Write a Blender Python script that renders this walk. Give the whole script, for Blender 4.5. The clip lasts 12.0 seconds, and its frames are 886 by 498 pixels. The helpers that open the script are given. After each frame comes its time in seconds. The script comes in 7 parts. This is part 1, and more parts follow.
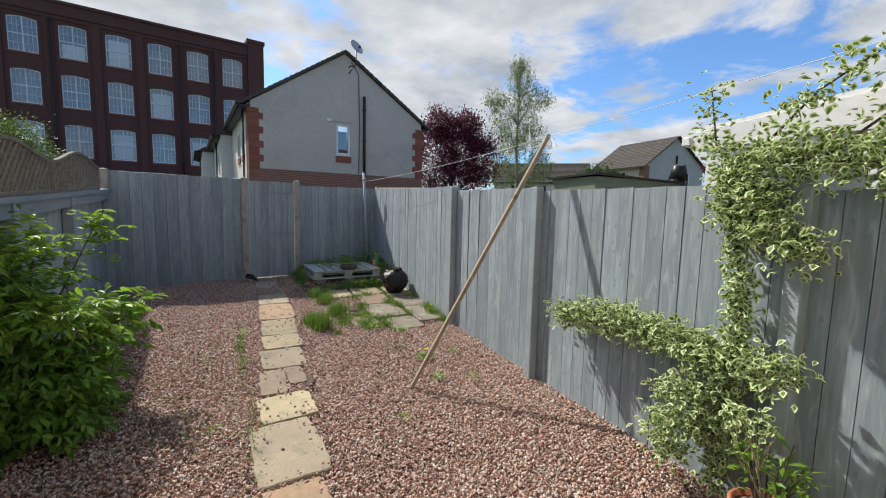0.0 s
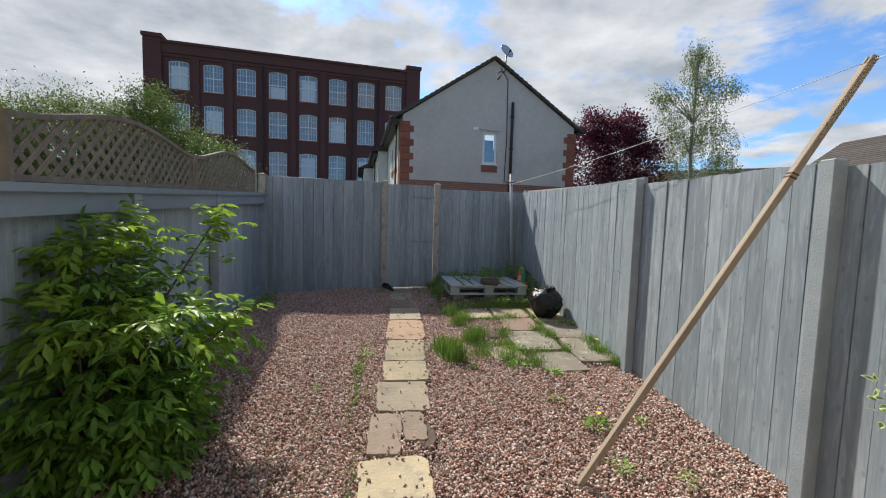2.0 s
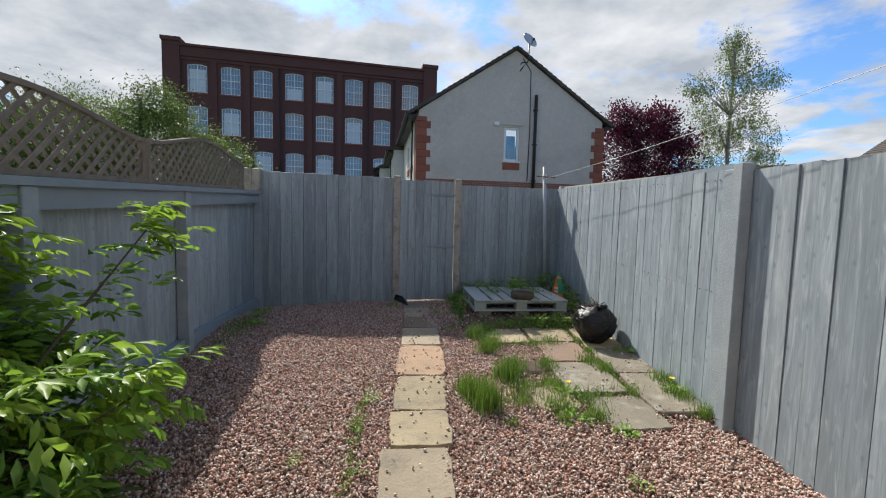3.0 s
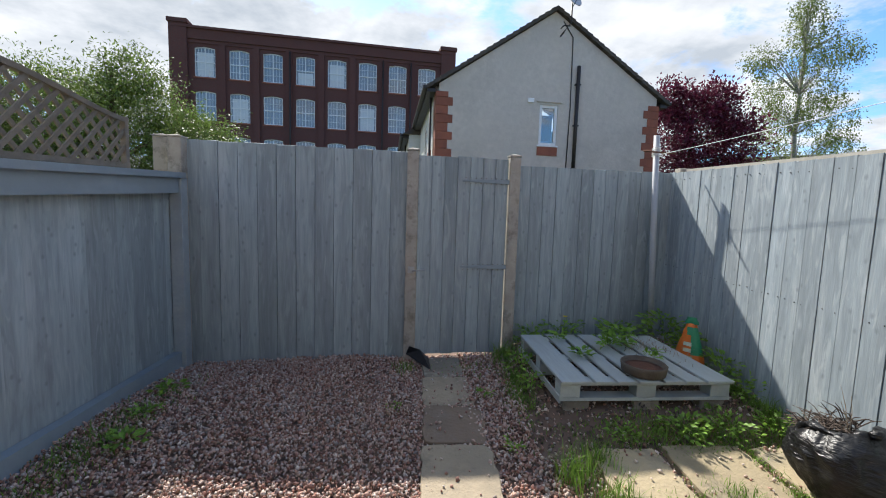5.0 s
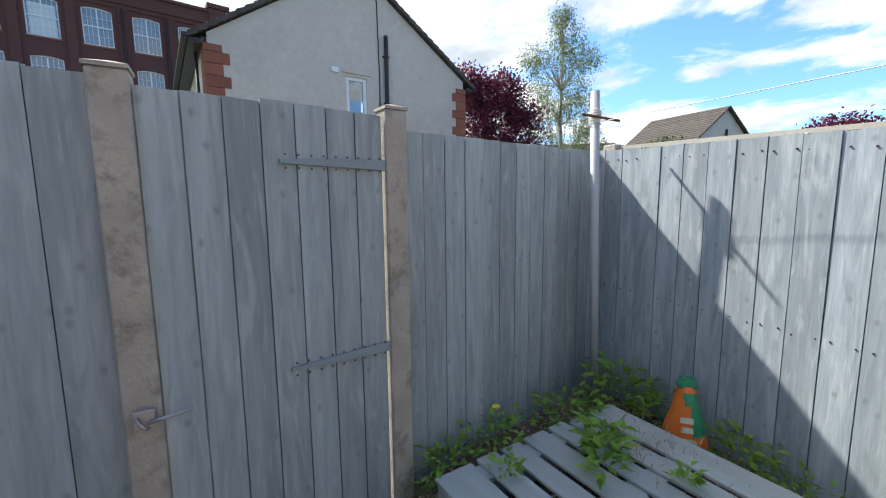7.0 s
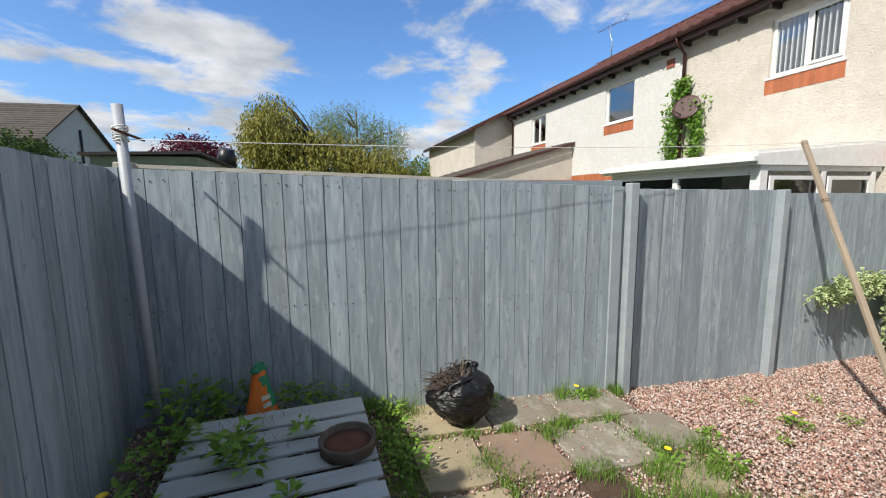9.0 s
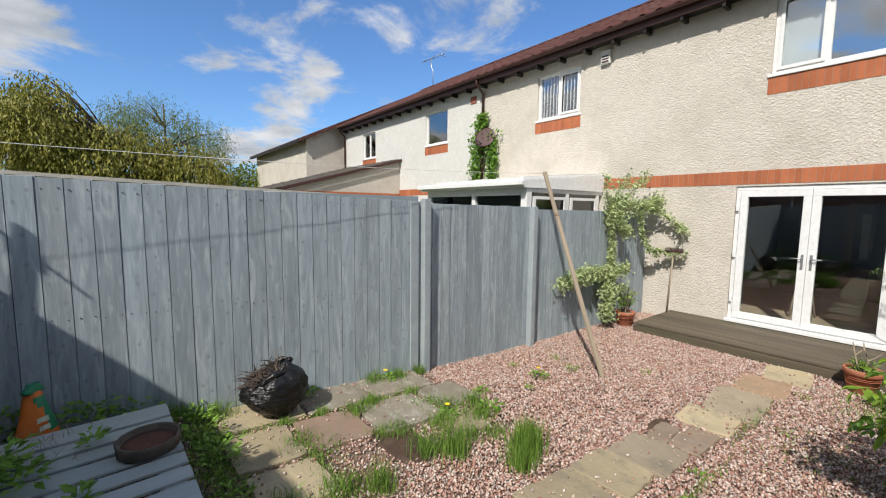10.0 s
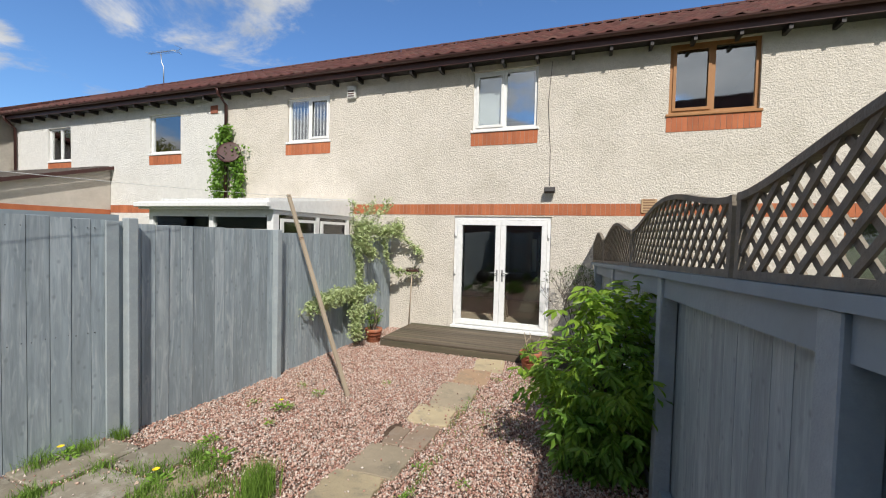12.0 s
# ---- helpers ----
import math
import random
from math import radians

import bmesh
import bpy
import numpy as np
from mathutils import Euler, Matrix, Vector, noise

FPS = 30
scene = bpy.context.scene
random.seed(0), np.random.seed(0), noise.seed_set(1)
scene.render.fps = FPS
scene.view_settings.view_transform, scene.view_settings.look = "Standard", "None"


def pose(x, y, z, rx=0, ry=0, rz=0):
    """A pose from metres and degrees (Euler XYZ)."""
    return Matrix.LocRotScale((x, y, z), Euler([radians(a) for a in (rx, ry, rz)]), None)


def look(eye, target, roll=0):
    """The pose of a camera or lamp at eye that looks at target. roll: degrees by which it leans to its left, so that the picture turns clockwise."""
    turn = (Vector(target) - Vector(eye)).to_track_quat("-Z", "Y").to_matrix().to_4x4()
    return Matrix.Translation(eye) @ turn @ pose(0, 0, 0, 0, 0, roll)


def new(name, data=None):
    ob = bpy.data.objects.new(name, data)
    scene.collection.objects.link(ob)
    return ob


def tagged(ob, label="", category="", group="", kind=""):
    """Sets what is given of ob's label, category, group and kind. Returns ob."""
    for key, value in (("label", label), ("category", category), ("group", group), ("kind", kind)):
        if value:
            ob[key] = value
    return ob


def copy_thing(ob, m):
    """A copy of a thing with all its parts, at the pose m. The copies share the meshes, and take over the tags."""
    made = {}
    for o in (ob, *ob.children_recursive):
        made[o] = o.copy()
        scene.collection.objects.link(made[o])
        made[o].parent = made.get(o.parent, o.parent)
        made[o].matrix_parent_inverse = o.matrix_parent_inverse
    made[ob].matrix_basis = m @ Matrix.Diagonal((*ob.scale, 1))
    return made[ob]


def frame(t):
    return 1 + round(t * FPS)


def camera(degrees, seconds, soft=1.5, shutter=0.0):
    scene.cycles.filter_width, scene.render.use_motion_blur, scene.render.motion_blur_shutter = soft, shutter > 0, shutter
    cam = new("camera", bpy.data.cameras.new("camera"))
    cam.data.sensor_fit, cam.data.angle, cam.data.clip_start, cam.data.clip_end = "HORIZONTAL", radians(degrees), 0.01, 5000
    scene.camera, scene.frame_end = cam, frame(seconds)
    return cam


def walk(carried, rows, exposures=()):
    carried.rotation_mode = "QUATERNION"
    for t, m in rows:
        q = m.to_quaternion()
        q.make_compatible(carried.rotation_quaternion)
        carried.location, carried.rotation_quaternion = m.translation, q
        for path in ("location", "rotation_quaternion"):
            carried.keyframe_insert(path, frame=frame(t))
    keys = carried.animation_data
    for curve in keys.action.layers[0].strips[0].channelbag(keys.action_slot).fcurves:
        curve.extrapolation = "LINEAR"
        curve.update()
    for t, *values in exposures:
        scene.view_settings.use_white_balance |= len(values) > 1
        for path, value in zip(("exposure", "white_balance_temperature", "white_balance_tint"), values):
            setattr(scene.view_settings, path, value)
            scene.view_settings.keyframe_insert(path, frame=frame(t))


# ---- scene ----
cam = camera(95.3, 12.0, soft=1.1)

PATH = [
    (0, (0.489, 0.036, 1.617), (1.368, 1.821, 1.415), 1.3),
    (0.5, (0.517, 0.155, 1.624), (1.225, 2.015, 1.417), 1.4),
    (1, (0.58, 0.515, 1.618), (1.075, 2.443, 1.426), 1.5),
    (1.5, (0.685, 0.867, 1.593), (1.008, 2.834, 1.424), 1.7),
    (2, (0.763, 1.24, 1.466), (0.979, 3.223, 1.316), 1.7),
    (2.5, (0.784, 1.721, 1.449), (0.948, 3.709, 1.305), 1.6),
    (3, (0.795, 2.269, 1.466), (0.927, 4.259, 1.319), 1.4),
    (4.8, (0.691, 4.491, 1.535), (0.749, 6.481, 1.34), 1.7),
    (5, (0.67, 4.724, 1.558), (0.731, 6.714, 1.367), 1.8),
    (5.5, (0.673, 5.28, 1.581), (0.753, 7.268, 1.38), 1.6),
    (6, (0.678, 5.824, 1.592), (0.856, 7.804, 1.378), 1.2),
    (6.5, (0.677, 6.351, 1.641), (1.132, 8.284, 1.404), 0.5),
    (7, (0.744, 6.812, 1.691), (1.706, 8.548, 1.443), -0.6),
    (7.5, (0.857, 7.145, 1.717), (2.392, 8.401, 1.462), -1.6),
    (7.7, (0.854, 7.224, 1.738), (2.557, 8.237, 1.472), -1.9),
    (9.3, (-0.118, 7.504, 1.807), (1.704, 6.714, 1.568), -0.1),
    (9.5, (-0.245, 7.497, 1.804), (1.512, 6.57, 1.577), 0.2),
    (10, (-0.473, 7.486, 1.802), (1.092, 6.257, 1.603), 0.6),
    (10.5, (-0.554, 7.476, 1.811), (0.774, 5.992, 1.631), 0.9),
    (11, (-0.6, 7.438, 1.814), (0.473, 5.758, 1.652), 1.0),
    (11.5, (-0.631, 7.389, 1.801), (0.204, 5.576, 1.675), 1.2),
    (12, (-0.678, 7.364, 1.822), (-0.014, 5.478, 1.754), 1.4),
]
walk(cam, [(t, look(eye, target, roll)) for t, eye, target, roll in PATH],
     exposures=[(0.0, 0.67), (3.0, 0.74), (5.5, 1.24), (7.0, 1.42), (7.7, 1.34), (9.4, 0.57), (12.0, 0.50)])

SUN_DIR = Vector((-0.42, 0.86, 1.0)).normalized()   # towards the sun


# ---------------------------------------------------------------- light
def build_light():
    world = bpy.data.worlds.new("world")
    scene.world = world
    world.use_nodes = True
    nt = world.node_tree
    nt.nodes.clear()
    n, l = nt.nodes.new, nt.links.new
    out, bg = n("ShaderNodeOutputWorld"), n("ShaderNodeBackground")
    sky = n("ShaderNodeTexSky")
    sky.sky_type = "NISHITA"
    sky.sun_disc = False
    sky.sun_elevation = math.asin(SUN_DIR.z)
    sky.sun_rotation = math.atan2(SUN_DIR.x, SUN_DIR.y)
    sky.ozone_density = 2.0
    co = n("ShaderNodeTexCoord")
    sep = n("ShaderNodeSeparateXYZ")
    l(co.outputs["Generated"], sep.inputs[0])

    def mth(op, a, b=None, c=None):
        m = n("ShaderNodeMath")
        m.operation = op
        for k, v in enumerate((a, b, c)):
            if v is None:
                continue
            if isinstance(v, (int, float)):
                m.inputs[k].default_value = v
            else:
                l(v, m.inputs[k])
        return m.outputs[0]

    zz = mth("ADD", mth("MAXIMUM", sep.outputs[2], 0.0), 0.16)
    flat = n("ShaderNodeCombineXYZ")
    l(mth("DIVIDE", sep.outputs[0], zz), flat.inputs[0])
    l(mth("DIVIDE", sep.outputs[1], zz), flat.inputs[1])

    def clouds(scale, detail, rough, off, distort=0.0):
        mp = n("ShaderNodeMapping")
        mp.inputs["Location"].default_value = off
        l(flat.outputs[0], mp.inputs["Vector"])
        t = n("ShaderNodeTexNoise")
        t.inputs["Scale"].default_value, t.inputs["Detail"].default_value = scale, detail
        t.inputs["Roughness"].default_value, t.inputs["Distortion"].default_value = rough, distort
        l(mp.outputs[0], t.inputs["Vector"])
        return t.outputs["Fac"]

    big = clouds(0.8, 3, 0.5, (3.1, 1.7, 0))
    fine = clouds(2.2, 10, 0.62, (0.4, 5.2, 0), 0.3)
    body = mth("ADD", mth("MULTIPLY", big, 0.6), mth("MULTIPLY", fine, 0.4))
    body = mth("ADD", body, mth("MULTIPLY", sep.outputs[1], 0.065))
    body = mth("SUBTRACT", body, mth("MULTIPLY", sep.outputs[0], 0.03))
    cover = n("ShaderNodeMapRange")
    cover.interpolation_type = "SMOOTHSTEP"
    cover.inputs["From Min"].default_value, cover.inputs["From Max"].default_value = 0.455, 0.53
    l(body, cover.inputs["Value"])
    shade = n("ShaderNodeValToRGB")
    shade.color_ramp.elements[0].position, shade.color_ramp.elements[0].color = 0.38, (5.5, 5.6, 5.8, 1)
    shade.color_ramp.elements[1].position, shade.color_ramp.elements[1].color = 0.62, (2.7, 3.0, 3.4, 1)
    l(mth("ADD", mth("MULTIPLY", clouds(2.0, 8, 0.58, (7.7, 2.2, 0)), 0.7), mth("MULTIPLY", body, 0.3)), shade.inputs[0])
    mix = n("ShaderNodeMix")
    mix.data_type = "RGBA"
    l(cover.outputs[0], mix.inputs[0])
    tint = n("ShaderNodeMix")
    tint.data_type, tint.blend_type = "RGBA", "MULTIPLY"
    tint.inputs[0].default_value = 1.0
    l(sky.outputs[0], tint.inputs[6])
    tint.inputs[7].default_value = (0.66, 0.93, 1.22, 1)
    l(tint.outputs[2], mix.inputs[6])
    l(shade.outputs[0], mix.inputs[7])
    l(mix.outputs[2], bg.inputs["Color"])
    bg.inputs["Strength"].default_value = 0.10
    l(bg.outputs[0], out.inputs["Surface"])
    lamp = new("sun", bpy.data.lights.new("sun", "SUN"))
    lamp.data.energy, lamp.data.angle, lamp.data.color = 3.7, radians(1.1), (1.0, 0.955, 0.88)
    lamp.matrix_world = look(SUN_DIR * 50, (0, 0, 0))


build_light()


# ---------------------------------------------------------------- materials
def material(name, color, color2=None, scale=6.0, rough=0.75, bump=0.2, bump_scale=60.0, metal=0.0, spec=0.4,
             coords="Object", stretch=(1, 1, 1), vary=0.0, island=0.0, detail=6.0, dirt=None, dirt_amount=0.35, dirt_scale=1.3,
             translucent=0.0, bump_distance=0.01):
    """A surface with two scales of colour variation, a stain layer, and fine relief."""
    m = bpy.data.materials.new(name)
    m.use_nodes = True
    nt = m.node_tree
    n, l = nt.nodes.new, nt.links.new
    p = nt.nodes["Principled BSDF"]
    co = n("ShaderNodeTexCoord")
    info = n("ShaderNodeObjectInfo")
    add = n("ShaderNodeVectorMath")
    add.operation = "MULTIPLY_ADD"
    l(info.outputs["Random"], add.inputs[0])
    add.inputs[1].default_value = (37.0, 23.0, 41.0)
    mp = n("ShaderNodeMapping")
    mp.inputs["Scale"].default_value = stretch
    l(co.outputs[coords], mp.inputs["Vector"])
    l(mp.outputs[0], add.inputs[2])
    vec = add.outputs[0]

    def tex(sc, det=detail, rough_=0.6):
        t = n("ShaderNodeTexNoise")
        t.inputs["Scale"].default_value, t.inputs["Detail"].default_value, t.inputs["Roughness"].default_value = sc, det, rough_
        l(vec, t.inputs["Vector"])
        return t.outputs["Fac"]

    def mixc(fac, a, b, blend="MIX"):
        x = n("ShaderNodeMix")
        x.data_type, x.blend_type = "RGBA", blend
        for sock, v in ((x.inputs[0], fac), (x.inputs[6], a), (x.inputs[7], b)):
            if isinstance(v, (int, float)):
                sock.default_value = v
            elif isinstance(v, tuple):
                sock.default_value = (*v[:3], 1)
            else:
                l(v, sock)
        return x.outputs[2]

    def ramp(fac, lo, hi):
        r = n("ShaderNodeMapRange")
        r.inputs["From Min"].default_value, r.inputs["From Max"].default_value = lo, hi
        l(fac, r.inputs["Value"])
        return r.outputs[0]

    c2 = color2 or tuple(0.7 * c for c in color)
    col = mixc(ramp(tex(scale), 0.35, 0.65), color, c2)
    col = mixc(ramp(tex(scale * 7, 4), 0.3, 0.8), col, tuple(0.82 * c for c in color))
    if dirt:
        r = n("ShaderNodeMath")
        r.operation = "MULTIPLY"
        l(ramp(tex(dirt_scale, 7, 0.7), 0.5, 0.68), r.inputs[0])
        r.inputs[1].default_value = dirt_amount
        col = mixc(r.outputs[0], col, dirt)
    for source, amount in ((info.outputs["Random"], vary), (None, island)):
        if amount:
            if source is None:
                g = n("ShaderNodeNewGeometry")
                source = g.outputs["Random Per Island"]
            h = n("ShaderNodeHueSaturation")
            mr = n("ShaderNodeMapRange")
            l(source, mr.inputs["Value"])
            mr.inputs["To Min"].default_value, mr.inputs["To Max"].default_value = 1 - amount, 1 + amount
            l(mr.outputs[0], h.inputs["Value"])
            l(col, h.inputs["Color"])
            col = h.outputs[0]
    l(col, p.inputs["Base Color"])
    p.inputs["Roughness"].default_value = rough
    p.inputs["Metallic"].default_value = metal
    p.inputs["Specular IOR Level"].default_value = spec
    if bump:
        b = n("ShaderNodeBump")
        b.inputs["Strength"].default_value, b.inputs["Distance"].default_value = bump, bump_distance
        l(tex(bump_scale, 3), b.inputs["Height"])
        l(b.outputs[0], p.inputs["Normal"])
    if translucent:
        tr = n("ShaderNodeBsdfTranslucent")
        l(col, tr.inputs["Color"])
        ms = n("ShaderNodeMixShader")
        ms.inputs[0].default_value = translucent
        l(p.outputs[0], ms.inputs[1])
        l(tr.outputs[0], ms.inputs[2])
        l(ms.outputs[0], nt.nodes["Material Output"].inputs["Surface"])
    return m


def painted_boards(name, color, worn, knots=True):
    """Rough-sawn boards under a thin paint: grain along z, knots, pale worn patches."""
    m = material(name, color, tuple(0.74 * c for c in color), 11, 0.8, 0.6, 45, stretch=(1.0, 1.0, 0.12), vary=0.14,
                 dirt=worn, dirt_amount=0.55, dirt_scale=6.0, bump_distance=0.004)
    nt = m.node_tree
    n, l = nt.nodes.new, nt.links.new
    p = nt.nodes["Principled BSDF"]
    if knots:
        src = p.inputs["Base Color"].links[0].from_socket
        co, info = n("ShaderNodeTexCoord"), n("ShaderNodeObjectInfo")
        gv = n("ShaderNodeVectorMath")
        gv.operation = "MULTIPLY_ADD"
        l(info.outputs["Random"], gv.inputs[0])
        gv.inputs[1].default_value = (19.0, 7.0, 31.0)
        gm = n("ShaderNodeMapping")
        gm.inputs["Scale"].default_value = (20.0, 20.0, 3.2)
        l(co.outputs["Object"], gm.inputs["Vector"])
        l(gm.outputs[0], gv.inputs[2])
        gt = n("ShaderNodeTexNoise")
        gt.inputs["Scale"].default_value, gt.inputs["Detail"].default_value, gt.inputs["Distortion"].default_value = 1.0, 5.0, 1.2
        l(gv.outputs[0], gt.inputs["Vector"])
        gr = n("ShaderNodeMapRange")
        gr.inputs["From Min"].default_value, gr.inputs["From Max"].default_value = 0.34, 0.66
        gr.inputs["To Min"].default_value, gr.inputs["To Max"].default_value = 0.90, 1.08
        l(gt.outputs["Fac"], gr.inputs["Value"])
        gh = n("ShaderNodeHueSaturation")
        l(gr.outputs[0], gh.inputs["Value"])
        l(src, gh.inputs["Color"])
        src = gh.outputs[0]
        bm_ = n("ShaderNodeMapping")
        bm_.inputs["Scale"].default_value = (16.0, 16.0, 4.5)
        l(co.outputs["Object"], bm_.inputs["Vector"])
        ba = n("ShaderNodeVectorMath")
        ba.operation = "MULTIPLY_ADD"
        l(info.outputs["Random"], ba.inputs[0])
        ba.inputs[1].default_value = (53.0, 41.0, 67.0)
        l(bm_.outputs[0], ba.inputs[2])
        bt = n("ShaderNodeTexNoise")
        bt.inputs["Scale"].default_value, bt.inputs["Detail"].default_value, bt.inputs["Distortion"].default_value = 1.0, 6.0, 1.8
        l(ba.outputs[0], bt.inputs["Vector"])
        for lo, hi, amount, tone in ((0.54, 0.68, 0.42, worn), (0.46, 0.30, 0.55, [0.62 * c for c in color])):
            br = n("ShaderNodeMapRange")
            br.inputs["From Min"].default_value, br.inputs["From Max"].default_value = lo, hi
            br.inputs["To Min"].default_value, br.inputs["To Max"].default_value = 0.0, amount
            l(bt.outputs["Fac"], br.inputs["Value"])
            bx = n("ShaderNodeMix")
            bx.data_type = "RGBA"
            l(br.outputs[0], bx.inputs[0])
            l(src, bx.inputs[6])
            bx.inputs[7].default_value = (*tone, 1)
            src = bx.outputs[2]
        mp = n("ShaderNodeVectorMath")
        mp.operation = "MULTIPLY_ADD"
        l(info.outputs["Random"], mp.inputs[0])
        mp.inputs[1].default_value = (11.0, 17.0, 29.0)
        l(co.outputs["Object"], mp.inputs[2])
        mq = n("ShaderNodeMapping")
        mq.inputs["Scale"].default_value = (6.0, 0.01, 7.5)
        mq.inputs["Rotation"].default_value = (math.pi / 2, 0, 0)
        l(mp.outputs[0], mq.inputs["Vector"])
        v = n("ShaderNodeTexVoronoi")
        v.voronoi_dimensions = "2D"
        v.inputs["Scale"].default_value = 1.0
        l(mq.outputs[0], v.inputs["Vector"])
        mr = n("ShaderNodeMapRange")
        mr.inputs["From Min"].default_value, mr.inputs["From Max"].default_value = 0.02, 0.09
        mr.inputs["To Min"].default_value, mr.inputs["To Max"].default_value = 0.55, 0.0
        l(v.outputs["Distance"], mr.inputs["Value"])
        x = n("ShaderNodeMix")
        x.data_type = "RGBA"
        l(mr.outputs[0], x.inputs[0])
        l(src, x.inputs[6])
        x.inputs[7].default_value = (*[0.5 * c for c in color], 1)
        l(x.outputs[2], p.inputs["Base Color"])
    return m


def glass_material(name, tint=(0.9, 0.95, 0.95), base=0.0):
    m = bpy.data.materials.new(name)
    m.use_nodes = True
    nt = m.node_tree
    n, l = nt.nodes.new, nt.links.new
    nt.nodes.remove(nt.nodes["Principled BSDF"])
    tr, gl, fr, ms = n("ShaderNodeBsdfTransparent"), n("ShaderNodeBsdfGlossy"), n("ShaderNodeFresnel"), n("ShaderNodeMixShader")
    tr.inputs["Color"].default_value = (*tint, 1)
    gl.inputs["Roughness"].default_value = 0.02
    fr.inputs["IOR"].default_value = 2.1
    add = n("ShaderNodeMath")
    add.operation, add.use_clamp = "ADD", True
    add.inputs[1].default_value = base
    l(fr.outputs[0], add.inputs[0])
    l(add.outputs[0], ms.inputs[0])
    l(tr.outputs[0], ms.inputs[1])
    l(gl.outputs[0], ms.inputs[2])
    l(ms.outputs[0], nt.nodes["Material Output"].inputs["Surface"])
    return m


def variegated_material(name, green, cream):
    m = material(name, green, tuple(0.7 * c for c in green), 8, 0.45, 0.0, island=0.25, translucent=0.3)
    nt = m.node_tree
    n, l = nt.nodes.new, nt.links.new
    p = nt.nodes["Principled BSDF"]
    src = p.inputs["Base Color"].links[0].from_socket
    a = n("ShaderNodeAttribute")
    a.attribute_name = "rim"
    r = n("ShaderNodeMapRange")
    r.inputs["From Min"].default_value, r.inputs["From Max"].default_value = 0.46, 0.66
    l(a.outputs["Fac"], r.inputs["Value"])
    x = n("ShaderNodeMix")
    x.data_type = "RGBA"
    l(r.outputs[0], x.inputs[0])
    l(src, x.inputs[6])
    x.inputs[7].default_value = (*cream, 1)
    l(x.outputs[2], p.inputs["Base Color"])
    for t in nt.nodes:
        if t.type == "BSDF_TRANSLUCENT":
            l(x.outputs[2], t.inputs["Color"])
    return m


def brick_material(name, c1, c2, mortar, scale=1.0):
    """Brickwork for walls that stay far off; courses of 75 mm."""
    m = material(name, c1, c2, 1.0, 0.85, 0.15, 40, dirt=tuple(0.5 * c for c in c1), dirt_amount=0.5, dirt_scale=0.25)
    nt = m.node_tree
    n, l = nt.nodes.new, nt.links.new
    p = nt.nodes["Principled BSDF"]
    src = p.inputs["Base Color"].links[0].from_socket
    co, sep, cmb, add = n("ShaderNodeTexCoord"), n("ShaderNodeSeparateXYZ"), n("ShaderNodeCombineXYZ"), n("ShaderNodeMath")
    l(co.outputs["Object"], sep.inputs[0])
    l(sep.outputs[0], add.inputs[0])
    l(sep.outputs[1], add.inputs[1])
    l(add.outputs[0], cmb.inputs[0])
    l(sep.outputs[2], cmb.inputs[1])
    b = n("ShaderNodeTexBrick")
    b.inputs["Scale"].default_value = scale
    b.inputs["Brick Width"].default_value, b.inputs["Row Height"].default_value = 0.225, 0.075
    b.inputs["Mortar Size"].default_value = 0.008
    l(cmb.outputs[0], b.inputs["Vector"])
    l(src, b.inputs["Color1"])
    b.inputs["Color2"].default_value = (*c2, 1)
    b.inputs["Mortar"].default_value = (*mortar, 1)
    l(b.outputs["Color"], p.inputs["Base Color"])
    return m


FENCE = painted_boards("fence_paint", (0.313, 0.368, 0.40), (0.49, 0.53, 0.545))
# The same paint again, lightened for the fences that stand in shade.
FENCE_SHADE_LIFT = painted_boards("fence_paint_shade_lift", (0.335, 0.388, 0.40), (0.44, 0.48, 0.485))
RAIL = material("rail_paint", (0.28, 0.33, 0.36), (0.22, 0.265, 0.29), 4, 0.8, 0.4, 50, stretch=(0.3, 0.3, 0.3), dirt=(0.32, 0.34, 0.33))
CONCRETE = material("post_concrete", (0.45, 0.41, 0.35), (0.32, 0.285, 0.24), 7, 0.9, 0.6, 90, dirt=(0.12, 0.11, 0.085), dirt_amount=0.7, dirt_scale=9)
POST_PAINT = material("post_paint", (0.35, 0.395, 0.415), (0.27, 0.31, 0.33), 6, 0.75, 0.3, 90, dirt=(0.40, 0.41, 0.40), dirt_scale=5)
TRELLIS = material("trellis_wood", (0.255, 0.215, 0.165), (0.14, 0.12, 0.095), 9, 0.9, 0.5, 60, dirt=(0.26, 0.25, 0.22), dirt_scale=7)
SOIL = material("soil", (0.21, 0.145, 0.11), (0.13, 0.09, 0.065), 3, 0.95, 0.6, 40, dirt=(0.2, 0.12, 0.10), dirt_scale=6)
WET_SOIL = material("wet_soil", (0.085, 0.05, 0.032), (0.045, 0.028, 0.02), 12, 0.75, 0.7, 50, dirt=(0.16, 0.13, 0.08), dirt_scale=9)
SLAB = material("slab_buff", (0.43, 0.35, 0.22), (0.31, 0.255, 0.165), 2.2, 0.85, 0.6, 45, vary=0.2, dirt=(0.17, 0.155, 0.12), dirt_amount=0.75, dirt_scale=3.0, bump_distance=0.012)
SLAB_BROWN = material("slab_brown", (0.30, 0.22, 0.155), (0.20, 0.155, 0.115), 3, 0.85, 0.6, 45, vary=0.15, dirt=(0.36, 0.32, 0.27), dirt_scale=5)
SLAB_OCHRE = material("slab_ochre", (0.40, 0.265, 0.165), (0.30, 0.205, 0.13), 3, 0.85, 0.6, 45, vary=0.12, dirt=(0.2, 0.17, 0.12), dirt_amount=0.7, dirt_scale=4, bump_distance=0.01)
